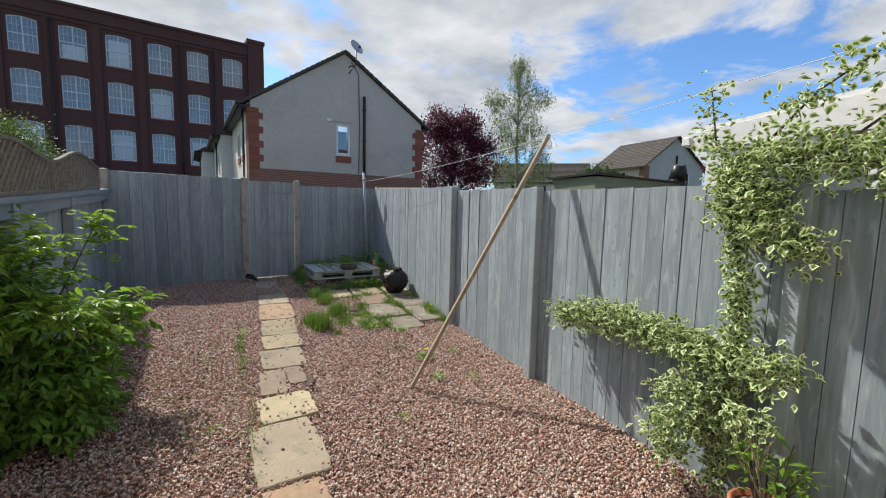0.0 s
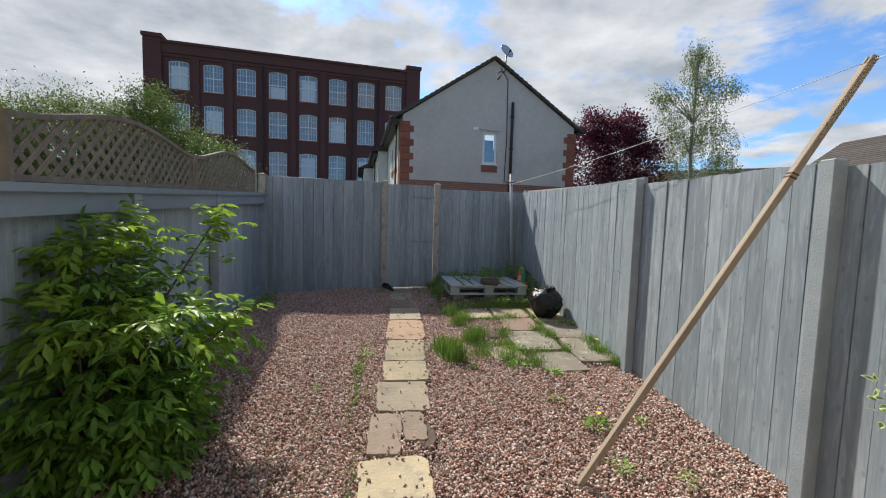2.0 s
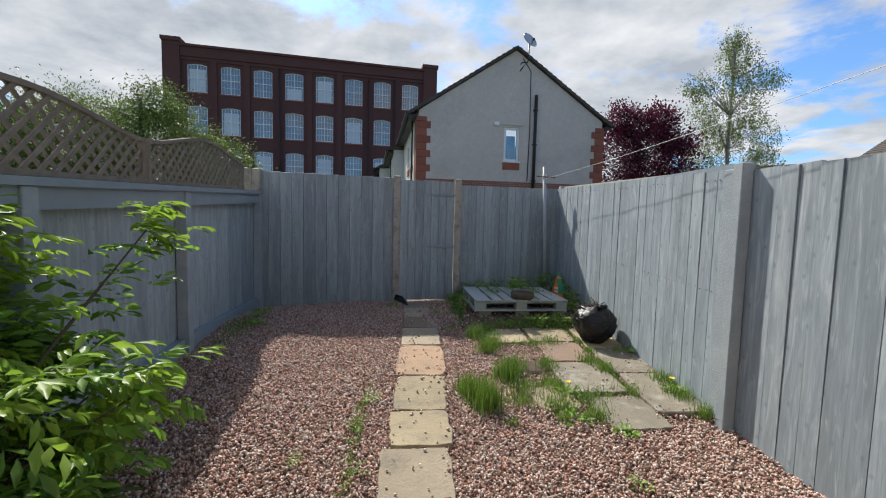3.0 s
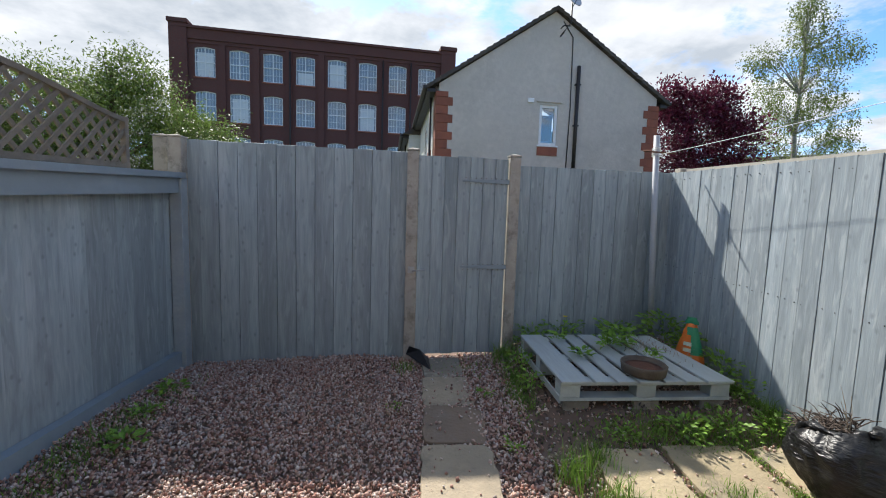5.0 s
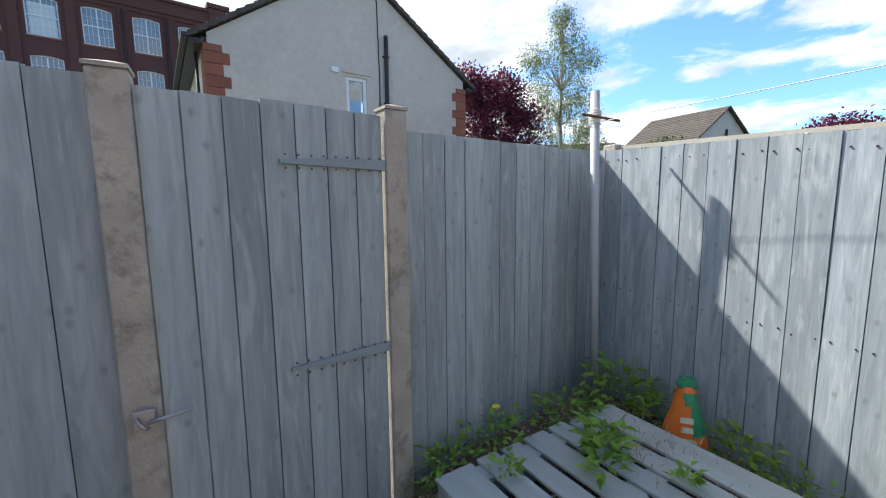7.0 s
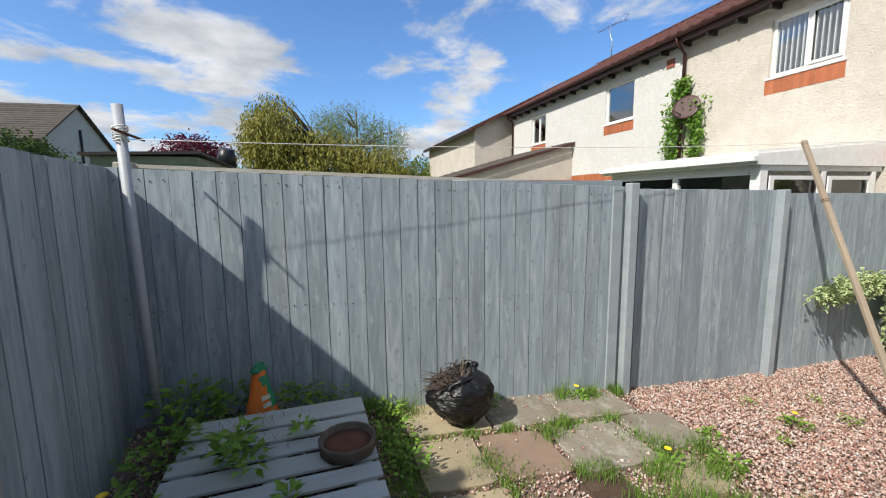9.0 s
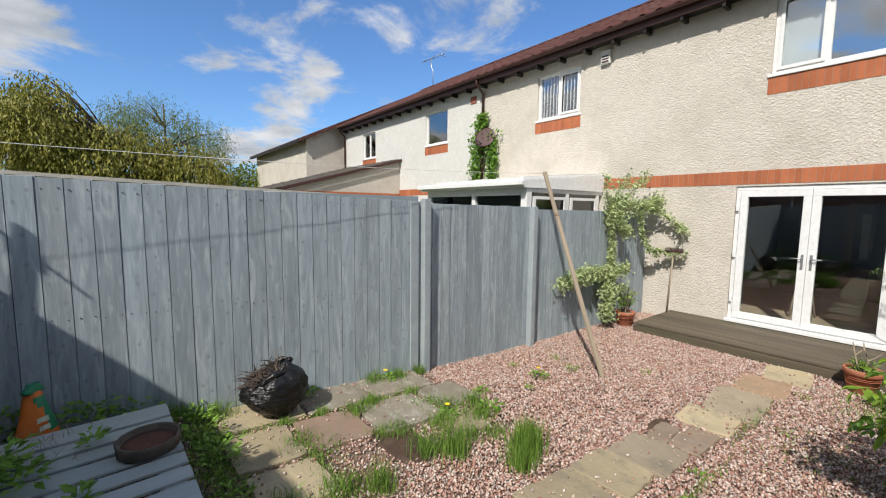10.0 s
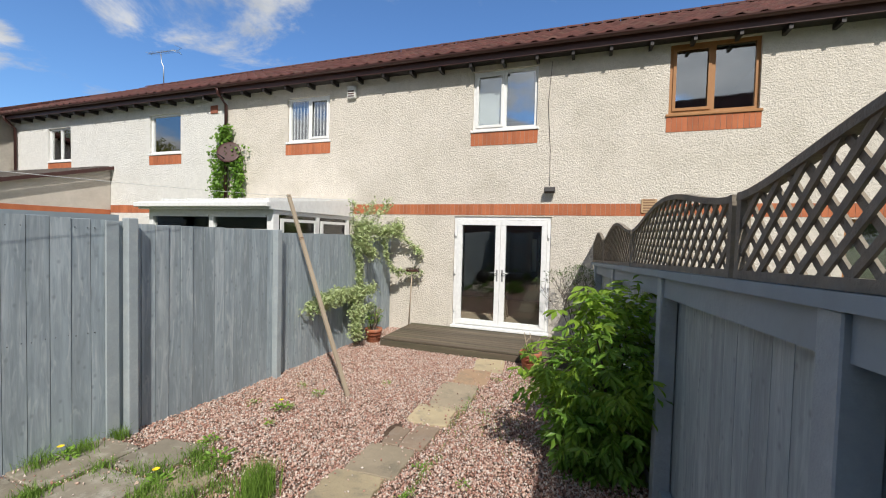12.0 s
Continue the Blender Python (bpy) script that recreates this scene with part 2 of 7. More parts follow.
SLAB_DULL = material("slab_dull_buff", (0.39, 0.32, 0.225), (0.27, 0.225, 0.16), 2.6, 0.85, 0.6, 45, vary=0.14, dirt=(0.15, 0.135, 0.10), dirt_amount=0.75, dirt_scale=4, bump_distance=0.012)
SLAB_GREY = material("slab_grey", (0.27, 0.235, 0.18), (0.17, 0.15, 0.115), 4, 0.9, 0.5, 60, vary=0.12, dirt=(0.42, 0.40, 0.34), dirt_amount=0.6, dirt_scale=7)
SLAB_RED = material("slab_red", (0.30, 0.205, 0.145), (0.22, 0.16, 0.12), 3, 0.85, 0.5, 60, vary=0.1, dirt=(0.25, 0.2, 0.16), dirt_scale=4)
OLD_WOOD = material("prop_wood", (0.37, 0.30, 0.22), (0.25, 0.20, 0.145), 12, 0.8, 0.3, 60, stretch=(1, 1, 0.1))
DECK = material("deck_wood", (0.13, 0.10, 0.07), (0.045, 0.038, 0.028), 4, 0.85, 0.4, 50, stretch=(0.12, 1, 1), vary=0.12, dirt=(0.09, 0.11, 0.05), dirt_scale=3)
PALLET = material("pallet_wood", (0.43, 0.47, 0.46), (0.32, 0.355, 0.35), 6, 0.8, 0.4, 50, stretch=(1, 0.12, 1), vary=0.08, dirt=(0.36, 0.33, 0.27), dirt_scale=3)
RENDER_CREAM = material("roughcast_cream", (0.67, 0.615, 0.54), (0.60, 0.55, 0.475), 1.6, 0.95, 1.0, 38, dirt=(0.42, 0.38, 0.31), dirt_amount=0.3, dirt_scale=1.6, bump_distance=0.022)
RENDER_WHITE = material("roughcast_white", (0.74, 0.725, 0.69), (0.69, 0.675, 0.64), 1.6, 0.95, 1.0, 38, dirt=(0.5, 0.48, 0.44), dirt_amount=0.2, dirt_scale=1.5, bump_distance=0.022)
RENDER_GREY = material("render_stucco", (0.60, 0.54, 0.475), (0.53, 0.48, 0.42), 0.8, 0.95, 0.5, 12, dirt=(0.34, 0.31, 0.27), dirt_amount=0.4, dirt_scale=0.6, bump_distance=0.02)
ORANGE_BRICK = material("soldier_brick", (0.46, 0.15, 0.065), (0.36, 0.11, 0.05), 5, 0.85, 0.4, 80, island=0.14)
QUOIN = material("quoin_brick", (0.30, 0.105, 0.065), (0.22, 0.08, 0.055), 4, 0.9, 0.4, 60, island=0.12)
MILL_BRICK = brick_material("mill_brick", (0.145, 0.048, 0.038), (0.11, 0.038, 0.032), (0.10, 0.06, 0.05))
RED_BRICK = brick_material("red_brick", (0.30, 0.11, 0.07), (0.24, 0.09, 0.06), (0.3, 0.26, 0.22))
TILE_RED = material("roof_tile_red", (0.10, 0.032, 0.026), (0.058, 0.023, 0.020), 3, 0.85, 0.5, 60, island=0.2, dirt=(0.12, 0.10, 0.07), dirt_scale=2.5)
TILE_BROWN = material("roof_tile_brown", (0.085, 0.07, 0.06), (0.058, 0.05, 0.045), 3, 0.9, 0.5, 60, island=0.15, dirt=(0.12, 0.12, 0.08), dirt_scale=2.0)
UPVC = material("upvc_white", (0.82, 0.82, 0.81), (0.79, 0.79, 0.78), 2, 0.35, 0.0, spec=0.5)
OAK_FRAME = material("oak_frame", (0.38, 0.18, 0.065), (0.30, 0.135, 0.045), 10, 0.5, 0.1, 60)
VENT_CLAY = material("vent_clay", (0.52, 0.35, 0.2), (0.44, 0.29, 0.17), 8, 0.8, 0.1)
# Darker clay tone for the shade inside the vent's slots.
SLOT_SHADE = material("vent_slot_shade", (0.26, 0.15, 0.09), (0.2, 0.12, 0.07), 8, 0.9, 0.1)
DARK_PLASTIC = material("dark_plastic", (0.03, 0.024, 0.022), (0.02, 0.017, 0.016), 3, 0.45, 0.0)
BROWN_PLASTIC = material("brown_plastic", (0.075, 0.03, 0.026), (0.05, 0.022, 0.02), 3, 0.45, 0.0)
GLASS = glass_material("window_glass")
COATED_GLASS = glass_material("coated_window_glass", base=0.25)
# Plaster coloured dark so that the rooms look unlit.
ROOM_DIM = material("room_plaster_dimmed", (0.16, 0.15, 0.14), (0.13, 0.12, 0.11), 1, 0.9, 0.0)
CURTAIN = material("blind_cloth", (0.72, 0.74, 0.75), (0.6, 0.62, 0.65), 4, 0.9, 0.0)
CARPET = material("carpet", (0.36, 0.27, 0.19), (0.3, 0.22, 0.15), 20, 1.0, 0.2, 100)
METAL = material("galvanised", (0.45, 0.46, 0.47), (0.36, 0.37, 0.38), 8, 0.45, 0.1, 80, metal=0.8)
POLE_PAINT = material("pole_paint", (0.42, 0.44, 0.46), (0.36, 0.38, 0.40), 8, 0.5, 0.1, 60)
RUST = material("rust", (0.16, 0.07, 0.035), (0.10, 0.045, 0.025), 30, 0.85, 0.3, 90)
ROPE = material("line_cord", (0.75, 0.75, 0.72), (0.6, 0.6, 0.58), 30, 0.7, 0.0)
BAG = material("black_bag", (0.008, 0.008, 0.009), (0.012, 0.012, 0.013), 4, 0.34, 0.7, 34, spec=0.45, stretch=(0.4, 0.4, 1.6), bump_distance=0.02)
TERRACOTTA = material("terracotta", (0.42, 0.145, 0.075), (0.34, 0.12, 0.065), 6, 0.8, 0.2, 70, dirt=(0.4, 0.3, 0.24), dirt_scale=8)
SAUCER_SOIL = material("rusty_soil", (0.15, 0.065, 0.038), (0.08, 0.038, 0.025), 16, 0.95, 0.8, 60)
SAUCER = material("weathered_bowl", (0.13, 0.105, 0.08), (0.08, 0.062, 0.048), 14, 0.9, 0.6, 70)
ORANGE_BAG = material("orange_sack", (0.78, 0.20, 0.03), (0.66, 0.16, 0.03), 3, 0.4, 0.5, 25)
GREEN_BAG = material("green_sack", (0.03, 0.27, 0.13), (0.03, 0.2, 0.1), 3, 0.4, 0.5, 25)
WHITE_BAG = material("white_print", (0.62, 0.66, 0.55), (0.35, 0.42, 0.18), 14, 0.4, 0.2, 25)
TWIG = material("twig", (0.10, 0.075, 0.06), (0.065, 0.05, 0.042), 20, 0.9, 0.2, 60)
PALE_TWIG = material("pale_twig", (0.42, 0.34, 0.25), (0.3, 0.24, 0.17), 20, 0.9, 0.2, 60)
BARK = material("bark", (0.12, 0.095, 0.07), (0.07, 0.055, 0.042), 6, 0.95, 0.6, 30)
BIRCH_BARK = material("birch_bark", (0.42, 0.40, 0.36), (0.16, 0.14, 0.12), 5, 0.8, 0.3, 30, stretch=(1, 1, 3))
LEAF_ELDER = material("leaf_elder", (0.20, 0.36, 0.05), (0.13, 0.26, 0.04), 3, 0.42, 0.0, island=0.38, translucent=0.5)
# Tip leaves; the bright yellow-green also holds the sun on the bush's top.
LEAF_SUN_TIP = material("leaf_young_sunlit", (0.30, 0.46, 0.055), (0.18, 0.30, 0.03), 3, 0.42, 0.0, island=0.25, translucent=0.5)
LEAF_VAR = variegated_material("leaf_variegated", (0.13, 0.25, 0.055), (0.66, 0.72, 0.40))
LEAF_PURPLE = material("leaf_purple", (0.17, 0.028, 0.06), (0.085, 0.016, 0.035), 2, 0.5, 0.0, island=0.4, translucent=0.3)
LEAF_BIRCH = material("leaf_birch", (0.20, 0.26, 0.075), (0.14, 0.19, 0.05), 2, 0.5, 0.0, island=0.35, translucent=0.35)
LEAF_SCRUB = material("leaf_scrub", (0.15, 0.215, 0.05), (0.09, 0.145, 0.03), 2, 0.5, 0.0, island=0.4, translucent=0.35)
LEAF_WILLOW = material("leaf_willow", (0.30, 0.285, 0.05), (0.20, 0.205, 0.035), 1, 0.55, 0.0, island=0.35, translucent=0.3)
LEAF_DARK = material("leaf_shrub", (0.10, 0.165, 0.035), (0.055, 0.105, 0.022), 2, 0.5, 0.0, island=0.4, translucent=0.3)
LEAF_LIME = material("leaf_lime", (0.22, 0.27, 0.03), (0.15, 0.2, 0.03), 2, 0.5, 0.0, island=0.3, translucent=0.35)
GRASS = material("grass_blade", (0.19, 0.32, 0.05), (0.13, 0.23, 0.04), 3, 0.6, 0.0, island=0.4, translucent=0.3)
WEED = material("weed_leaf", (0.26, 0.44, 0.06), (0.11, 0.22, 0.03), 4, 0.5, 0.0, island=0.35, translucent=0.35)
MOSS = material("dry_moss", (0.13, 0.14, 0.035), (0.09, 0.085, 0.03), 8, 0.95, 0.5, 60, island=0.3)
PETAL = material("petal_yellow", (0.85, 0.62, 0.02), (0.8, 0.5, 0.02), 8, 0.6, 0.0)
SHED = material("shed_green", (0.24, 0.28, 0.20), (0.19, 0.22, 0.16), 5, 0.7, 0.2, 40)
LAWN = material("far_ground", (0.09, 0.12, 0.04), (0.10, 0.095, 0.05), 0.6, 0.95, 0.4, 20, dirt=(0.16, 0.14, 0.11), dirt_scale=0.2)
DARK_CLOTH = material("black_cover", (0.012, 0.012, 0.014), (0.02, 0.02, 0.022), 5, 0.4, 0.5, 14)


def stone_material():
    m = material("gravel_stone", (0.47, 0.33, 0.26), (0.36, 0.235, 0.19), 30, 0.8, 0.2, 150)
    nt = m.node_tree
    n, l = nt.nodes.new, nt.links.new
    p = nt.nodes["Principled BSDF"]
    g, r = n("ShaderNodeNewGeometry"), n("ShaderNodeValToRGB")
    l(g.outputs["Random Per Island"], r.inputs[0])
    e = r.color_ramp.elements
    cols = ((0.0, (0.15, 0.07, 0.055)), (0.16, (0.36, 0.17, 0.125)), (0.40, (0.48, 0.30, 0.235)), (0.64, (0.58, 0.43, 0.355)), (0.86, (0.70, 0.62, 0.56)), (0.97, (0.30, 0.26, 0.235)))
    e[0].position, e[0].color = cols[0][0], (*cols[0][1], 1)
    e[1].position, e[1].color = cols[-1][0], (*cols[-1][1], 1)
    for pos, c in cols[1:-1]:
        x = e.new(pos)
        x.color = (*c, 1)
    src = p.inputs["Base Color"].links[0].from_socket
    mx = n("ShaderNodeMix")
    mx.data_type = "RGBA"
    mx.inputs[0].default_value = 0.86
    l(src, mx.inputs[6])
    l(r.outputs[0], mx.inputs[7])
    l(mx.outputs[2], p.inputs["Base Color"])
    return m


STONE = stone_material()


# ---------------------------------------------------------------- building blocks
def bm_object(name, bm, mat, parent=None, label=""):
    me = bpy.data.meshes.new(name)
    bm.to_mesh(me)
    bm.free()
    for m in (mat if isinstance(mat, (list, tuple)) else (mat,)):
        me.materials.append(m)
    ob = new(name, me)
    if parent:
        ob.parent = parent
    if label:
        ob["label"] = label
    return ob


part = bm_object


def thing(name, label, category, at=(0, 0, 0), turn=0, group="", kind=""):
    ob = new(name)
    ob.empty_display_size = 0.2
    ob.matrix_world = pose(*at, 0, 0, turn)
    return tagged(ob, label, category, group, kind)


def solid(name, bm, mat, label="", category="", group="", kind=""):
    return tagged(bm_object(name, bm, mat), label, category, group, kind)


def box(bm, x0, x1, y0, y1, z0, z1, bevel=0.0, m=None):
    r = bmesh.ops.create_cube(bm, size=1)
    vs = r["verts"]
    t = Matrix.Translation(((x0 + x1) / 2, (y0 + y1) / 2, (z0 + z1) / 2)) @ Matrix.Diagonal((x1 - x0, y1 - y0, z1 - z0, 1))
    bmesh.ops.transform(bm, matrix=(m @ t) if m else t, verts=vs)
    if bevel:
        es = list({e for v in vs for e in v.link_edges})
        bmesh.ops.bevel(bm, geom=es, offset=bevel, segments=1, affect="EDGES", profile=0.5)
    return vs


def boxes(*specs, bevel=0.0):
    bm = bmesh.new()
    for s in specs:
        box(bm, *s, bevel=bevel)
    return bm


def tube(bm, pts, radii, sides=8, cap=True):
    pts = [Vector(p) for p in pts]
    if isinstance(radii, (int, float)):
        radii = [radii] * len(pts)
    rings = []
    for i, p in enumerate(pts):
        d = (pts[min(i + 1, len(pts) - 1)] - pts[max(i - 1, 0)]).normalized()
        a = d.cross(Vector((0, 0, 1)) if abs(d.z) < 0.95 else Vector((1, 0, 0))).normalized()
        b = d.cross(a)
        rings.append([bm.verts.new(p + radii[i] * (math.cos(2 * math.pi * k / sides) * a + math.sin(2 * math.pi * k / sides) * b)) for k in range(sides)])
    for r0, r1 in zip(rings, rings[1:]):
        for k in range(sides):
            f = bm.faces.new((r0[k], r0[(k + 1) % sides], r1[(k + 1) % sides], r1[k]))
            f.smooth = True
    if cap:
        bm.faces.new(rings[0][::-1])
        bm.faces.new(rings[-1])


def lathe(bm, profile, sides=24, wobble=0.0):
    rings = []
    for r, z in profile:
        rings.append([bm.verts.new(((r + wobble * noise.noise((k * 0.9, z * 9, r * 5))) * math.cos(2 * math.pi * k / sides),
                                    (r + wobble * noise.noise((k * 0.9, z * 9, r * 5))) * math.sin(2 * math.pi * k / sides), z)) for k in range(sides)])
    for a, b in zip(rings, rings[1:]):
        for k in range(sides):
            f = bm.faces.new((a[k], a[(k + 1) % sides], b[(k + 1) % sides], b[k]))
            f.smooth = True
    bm.faces.new(rings[0][::-1])
    bm.faces.new(rings[-1])


def np_mesh(name, verts, faces, mat, parent=None, smooth=False, values=None):
    """One mesh from arrays: faces is an (n, k) array of equal polygons. values: a number for each vertex, kept as 'rim'."""
    verts, faces = np.asarray(verts, np.float32), np.asarray(faces, np.int32)
    me = bpy.data.meshes.new(name)
    k = faces.shape[1]
    me.vertices.add(len(verts))
    me.vertices.foreach_set("co", verts.ravel())
    me.loops.add(faces.size)
    me.loops.foreach_set("vertex_index", faces.ravel())
    me.polygons.add(len(faces))
    me.polygons.foreach_set("loop_start", np.arange(0, faces.size, k, dtype=np.int32))
    if smooth:
        me.polygons.foreach_set("use_smooth", np.ones(len(faces), bool))
    me.update(calc_edges=True)
    if values is not None:
        a = me.attributes.new("rim", "FLOAT", "POINT")
        a.data.foreach_set("value", np.asarray(values, np.float32))
    me.materials.append(mat)
    ob = new(name, me)
    if parent:
        ob.parent = parent
    return ob


def leaves(name, pos, out, length, width, mat, parent=None, seed=1, droop=0.3, rim=False, spread=0.9):
    """Leaves at the places pos, pointing along out; each one folded along its middle."""
    g = np.random.default_rng(seed)
    pos, out = np.asarray(pos, float), np.asarray(out, float)
    n = len(pos)
    d = out + spread * g.normal(0, 0.6, (n, 3)) + [0, 0, -droop]
    d /= np.linalg.norm(d, axis=1, keepdims=True) + 1e-9
    up = g.normal(0, 0.45, (n, 3)) + [0, 0, 1]
    s = np.cross(d, up)
    s /= np.linalg.norm(s, axis=1, keepdims=True) + 1e-9
    u = np.cross(s, d)
    L = (length * g.uniform(0.6, 1.25, n))[:, None]
    W = (width * g.uniform(0.7, 1.2, n))[:, None] / 2
    base, tip = pos, pos + d * L + u * L * -0.12
    mid = pos + d * L * 0.5
    le, ri = mid + s * W + u * W * 0.35, mid - s * W + u * W * 0.35
    if rim:
        c = mid - u * W * 0.05
        le2, ri2 = pos + d * L * 0.8 + s * W * 0.6 + u * W * 0.2, pos + d * L * 0.8 - s * W * 0.6 + u * W * 0.2
        V = np.stack([base, le, le2, tip, ri2, ri, c], 1).reshape(-1, 3)
        k = np.arange(n)[:, None] * 7
        F = np.concatenate([k + np.array([[i, (i + 1) % 6, 6]]) for i in range(6)], 0)
        F = F[:, ::-1]
        val = np.tile([0.7, 1, 1, 1, 1, 1, 0.0], n)
        return np_mesh(name, V, F, mat, parent, values=val)
    V = np.stack([base, le, tip, ri, mid], 1).reshape(-1, 3)
    k = np.arange(n)[:, None] * 5
    F = np.concatenate([k + np.array([[0, 4, 1]]), k + np.array([[1, 4, 2]]), k + np.array([[0, 3, 4]]), k + np.array([[3, 2, 4]])], 0)
    return np_mesh(name, V, F, mat, parent)


def blades(name, pos, height, width, mat, parent=None, seed=1, lean=0.35):
    """Grass: each blade a bent, tapered strip."""
    g = np.random.default_rng(seed)
    pos = np.asarray(pos, float)
    n = len(pos)
    a = g.uniform(0, 2 * np.pi, n)
    s = np.stack([np.cos(a), np.sin(a), 0 * a], 1)
    b = g.uniform(0, 2 * np.pi, n)
    tilt = np.stack([np.cos(b), np.sin(b), 0 * b], 1) * (lean * g.uniform(0.1, 1.3, n))[:, None]
    H = (height * g.uniform(0.45, 1.15, n))[:, None]
    w = width / 2
    up = np.array([0, 0, 1.0])
    p0, p1, p2 = pos, pos + H * (0.55 * up + 0.25 * tilt), pos + H * (up * 0.92 + tilt)
    V = np.stack([p0 - s * w, p0 + s * w, p1 - s * w * 0.8, p1 + s * w * 0.8, p2], 1).reshape(-1, 3)
    k = np.arange(n)[:, None] * 5
    F = np.concatenate([k + np.array([[0, 1, 3]]), k + np.array([[0, 3, 2]]), k + np.array([[2, 3, 4]])], 0)
    return np_mesh(name, V, F, mat, parent)


def ground_z(x, y):
    """The height of the garden's ground."""
    x, y = np.asarray(x, float), np.asarray(y, float)
    ramp = -0.06 + 0.064 * np.clip(y - 3.8, 0, 4.6) - 0.016 * np.clip(3.8 - y, 0, 2.6) - 0.04 * np.clip(y - 7.3, 0, 1) * np.clip(1.6 - x, 0, 1)
    left = np.clip((-x - 0.1) / 1.1, 0, 1) * (0.08 * np.clip((y - 2.0) / 2, 0, 1) - 0.16 * np.clip((y - 7.0) / 1.3, 0, 1))
    bed = 0.09 * np.clip((x - 1.25) / 0.25, 0, 1) * np.clip((y - 7.05) / 0.25, 0, 1)
    return ramp + left + bed


def gz(x, y):
    return float(ground_z(x, y))


def left_x(y):
    """The inner face of the left fence."""
    return -1.12 - 0.076 * (y - 4.2)


# ---------------------------------------------------------------- ground
def axis_values(breaks):
    out = []
    for a, b, step in breaks:
        n = max(1, round((b - a) / step))
        out += [a + (b - a) * i / n for i in range(n)]
    return out + [breaks[-1][1]]


def build_ground():
    xs = axis_values([(-2500, -300, 1100), (-300, -20, 70), (-20, -2.4, 4), (-2.4, 3.6, 0.12), (3.6, 20, 4), (20, 300, 70), (300, 2500, 1100)])
    ys = axis_values([(-2500, -300, 1100), (-300, -20, 70), (-20, -0.6, 4), (-0.6, 9.0, 0.12), (9.0, 30, 4), (30, 300, 90), (300, 2500, 1100)])
    bm = bmesh.new()
    grid = []
    for y in ys:
        row = []
        for x in xs:
            z = gz(x, y)
            if -2.4 <= x <= 3.6 and -0.6 <= y <= 9.0:
                z += 0.012 * noise.noise((x * 1.3, y * 1.3, 0)) - 0.008
            row.append(bm.verts.new((x, y, z - 0.012)))
        grid.append(row)
    for r0, r1 in zip(grid, grid[1:]):
        for i in range(len(xs) - 1):
            f = bm.faces.new((r0[i], r0[i + 1], r1[i + 1], r1[i]))
            f.smooth = True
            c = f.calc_center_median()
            f.material_index = 0 if (-1.7 < c.x < 3.3 and -0.3 < c.y < 8.9) else 1
    solid("ground", bm, [SOIL, LAWN], "bare earth under pink gravel, running out to rough land", "ground", kind="structure")


build_ground()

# the stepping stones: centre x, y, width, depth, turn, material
PATH_EDGES = (1.27, 1.87, 2.49, 3.24, 3.70, 4.24, 4.74, 5.18, 5.75, 6.46, 7.02, 7.45, 7.90, 8.28)
PATH_X = (0.60, 0.69, 0.72, 0.77, 0.80, 0.82, 0.85, 0.85, 0.86, 0.86, 0.85, 0.82, 0.80)
PATH_KIND = (0, 4, 5, 0, 3, 5, 0, 0, 4, 5, 3, 5, 1)
PATH_WIDE = (0.43, 0.46, 0.45, 0.43, 0.42, 0.43, 0.42, 0.42, 0.45, 0.42, 0.40, 0.38, 0.34)
PATH_TURN = (7, 5, 4, 5, 1, 2, 3, -2, -1, 1, -2, 3, 5)
PATH_SLABS = [(PATH_X[i], (a + b) / 2, PATH_WIDE[i], b - a - 0.014, PATH_TURN[i], PATH_KIND[i]) for i, (a, b) in enumerate(zip(PATH_EDGES, PATH_EDGES[1:])) if i != 4]
PATH_SLABS += [(0.69, 3.975, 0.235, 0.49, 1, 3), (0.895, 4.05, 0.17, 0.36, 5, 3)]
PATIO_SLABS = [(2.87, 6.72, 0.42, 0.62, 0, 0), (2.87, 6.10, 0.44, 0.60, 1, 1), (2.88, 5.45, 0.44, 0.66, -2, 1), (2.36, 6.82, 0.50, 0.44, 2, 0), (2.36, 6.32, 0.46, 0.50, -2, 2),
               (2.34, 5.73, 0.52, 0.60, 3, 1), (2.42, 5.14, 0.46, 0.46, 4, 1), (1.86, 6.78, 0.42, 0.44, 3, 0), (1.92, 5.36, 0.34, 0.36, 10, 0)]
SLAB_MATS = (SLAB, SLAB_GREY, SLAB_RED, SLAB_BROWN, SLAB_OCHRE, SLAB_DULL)


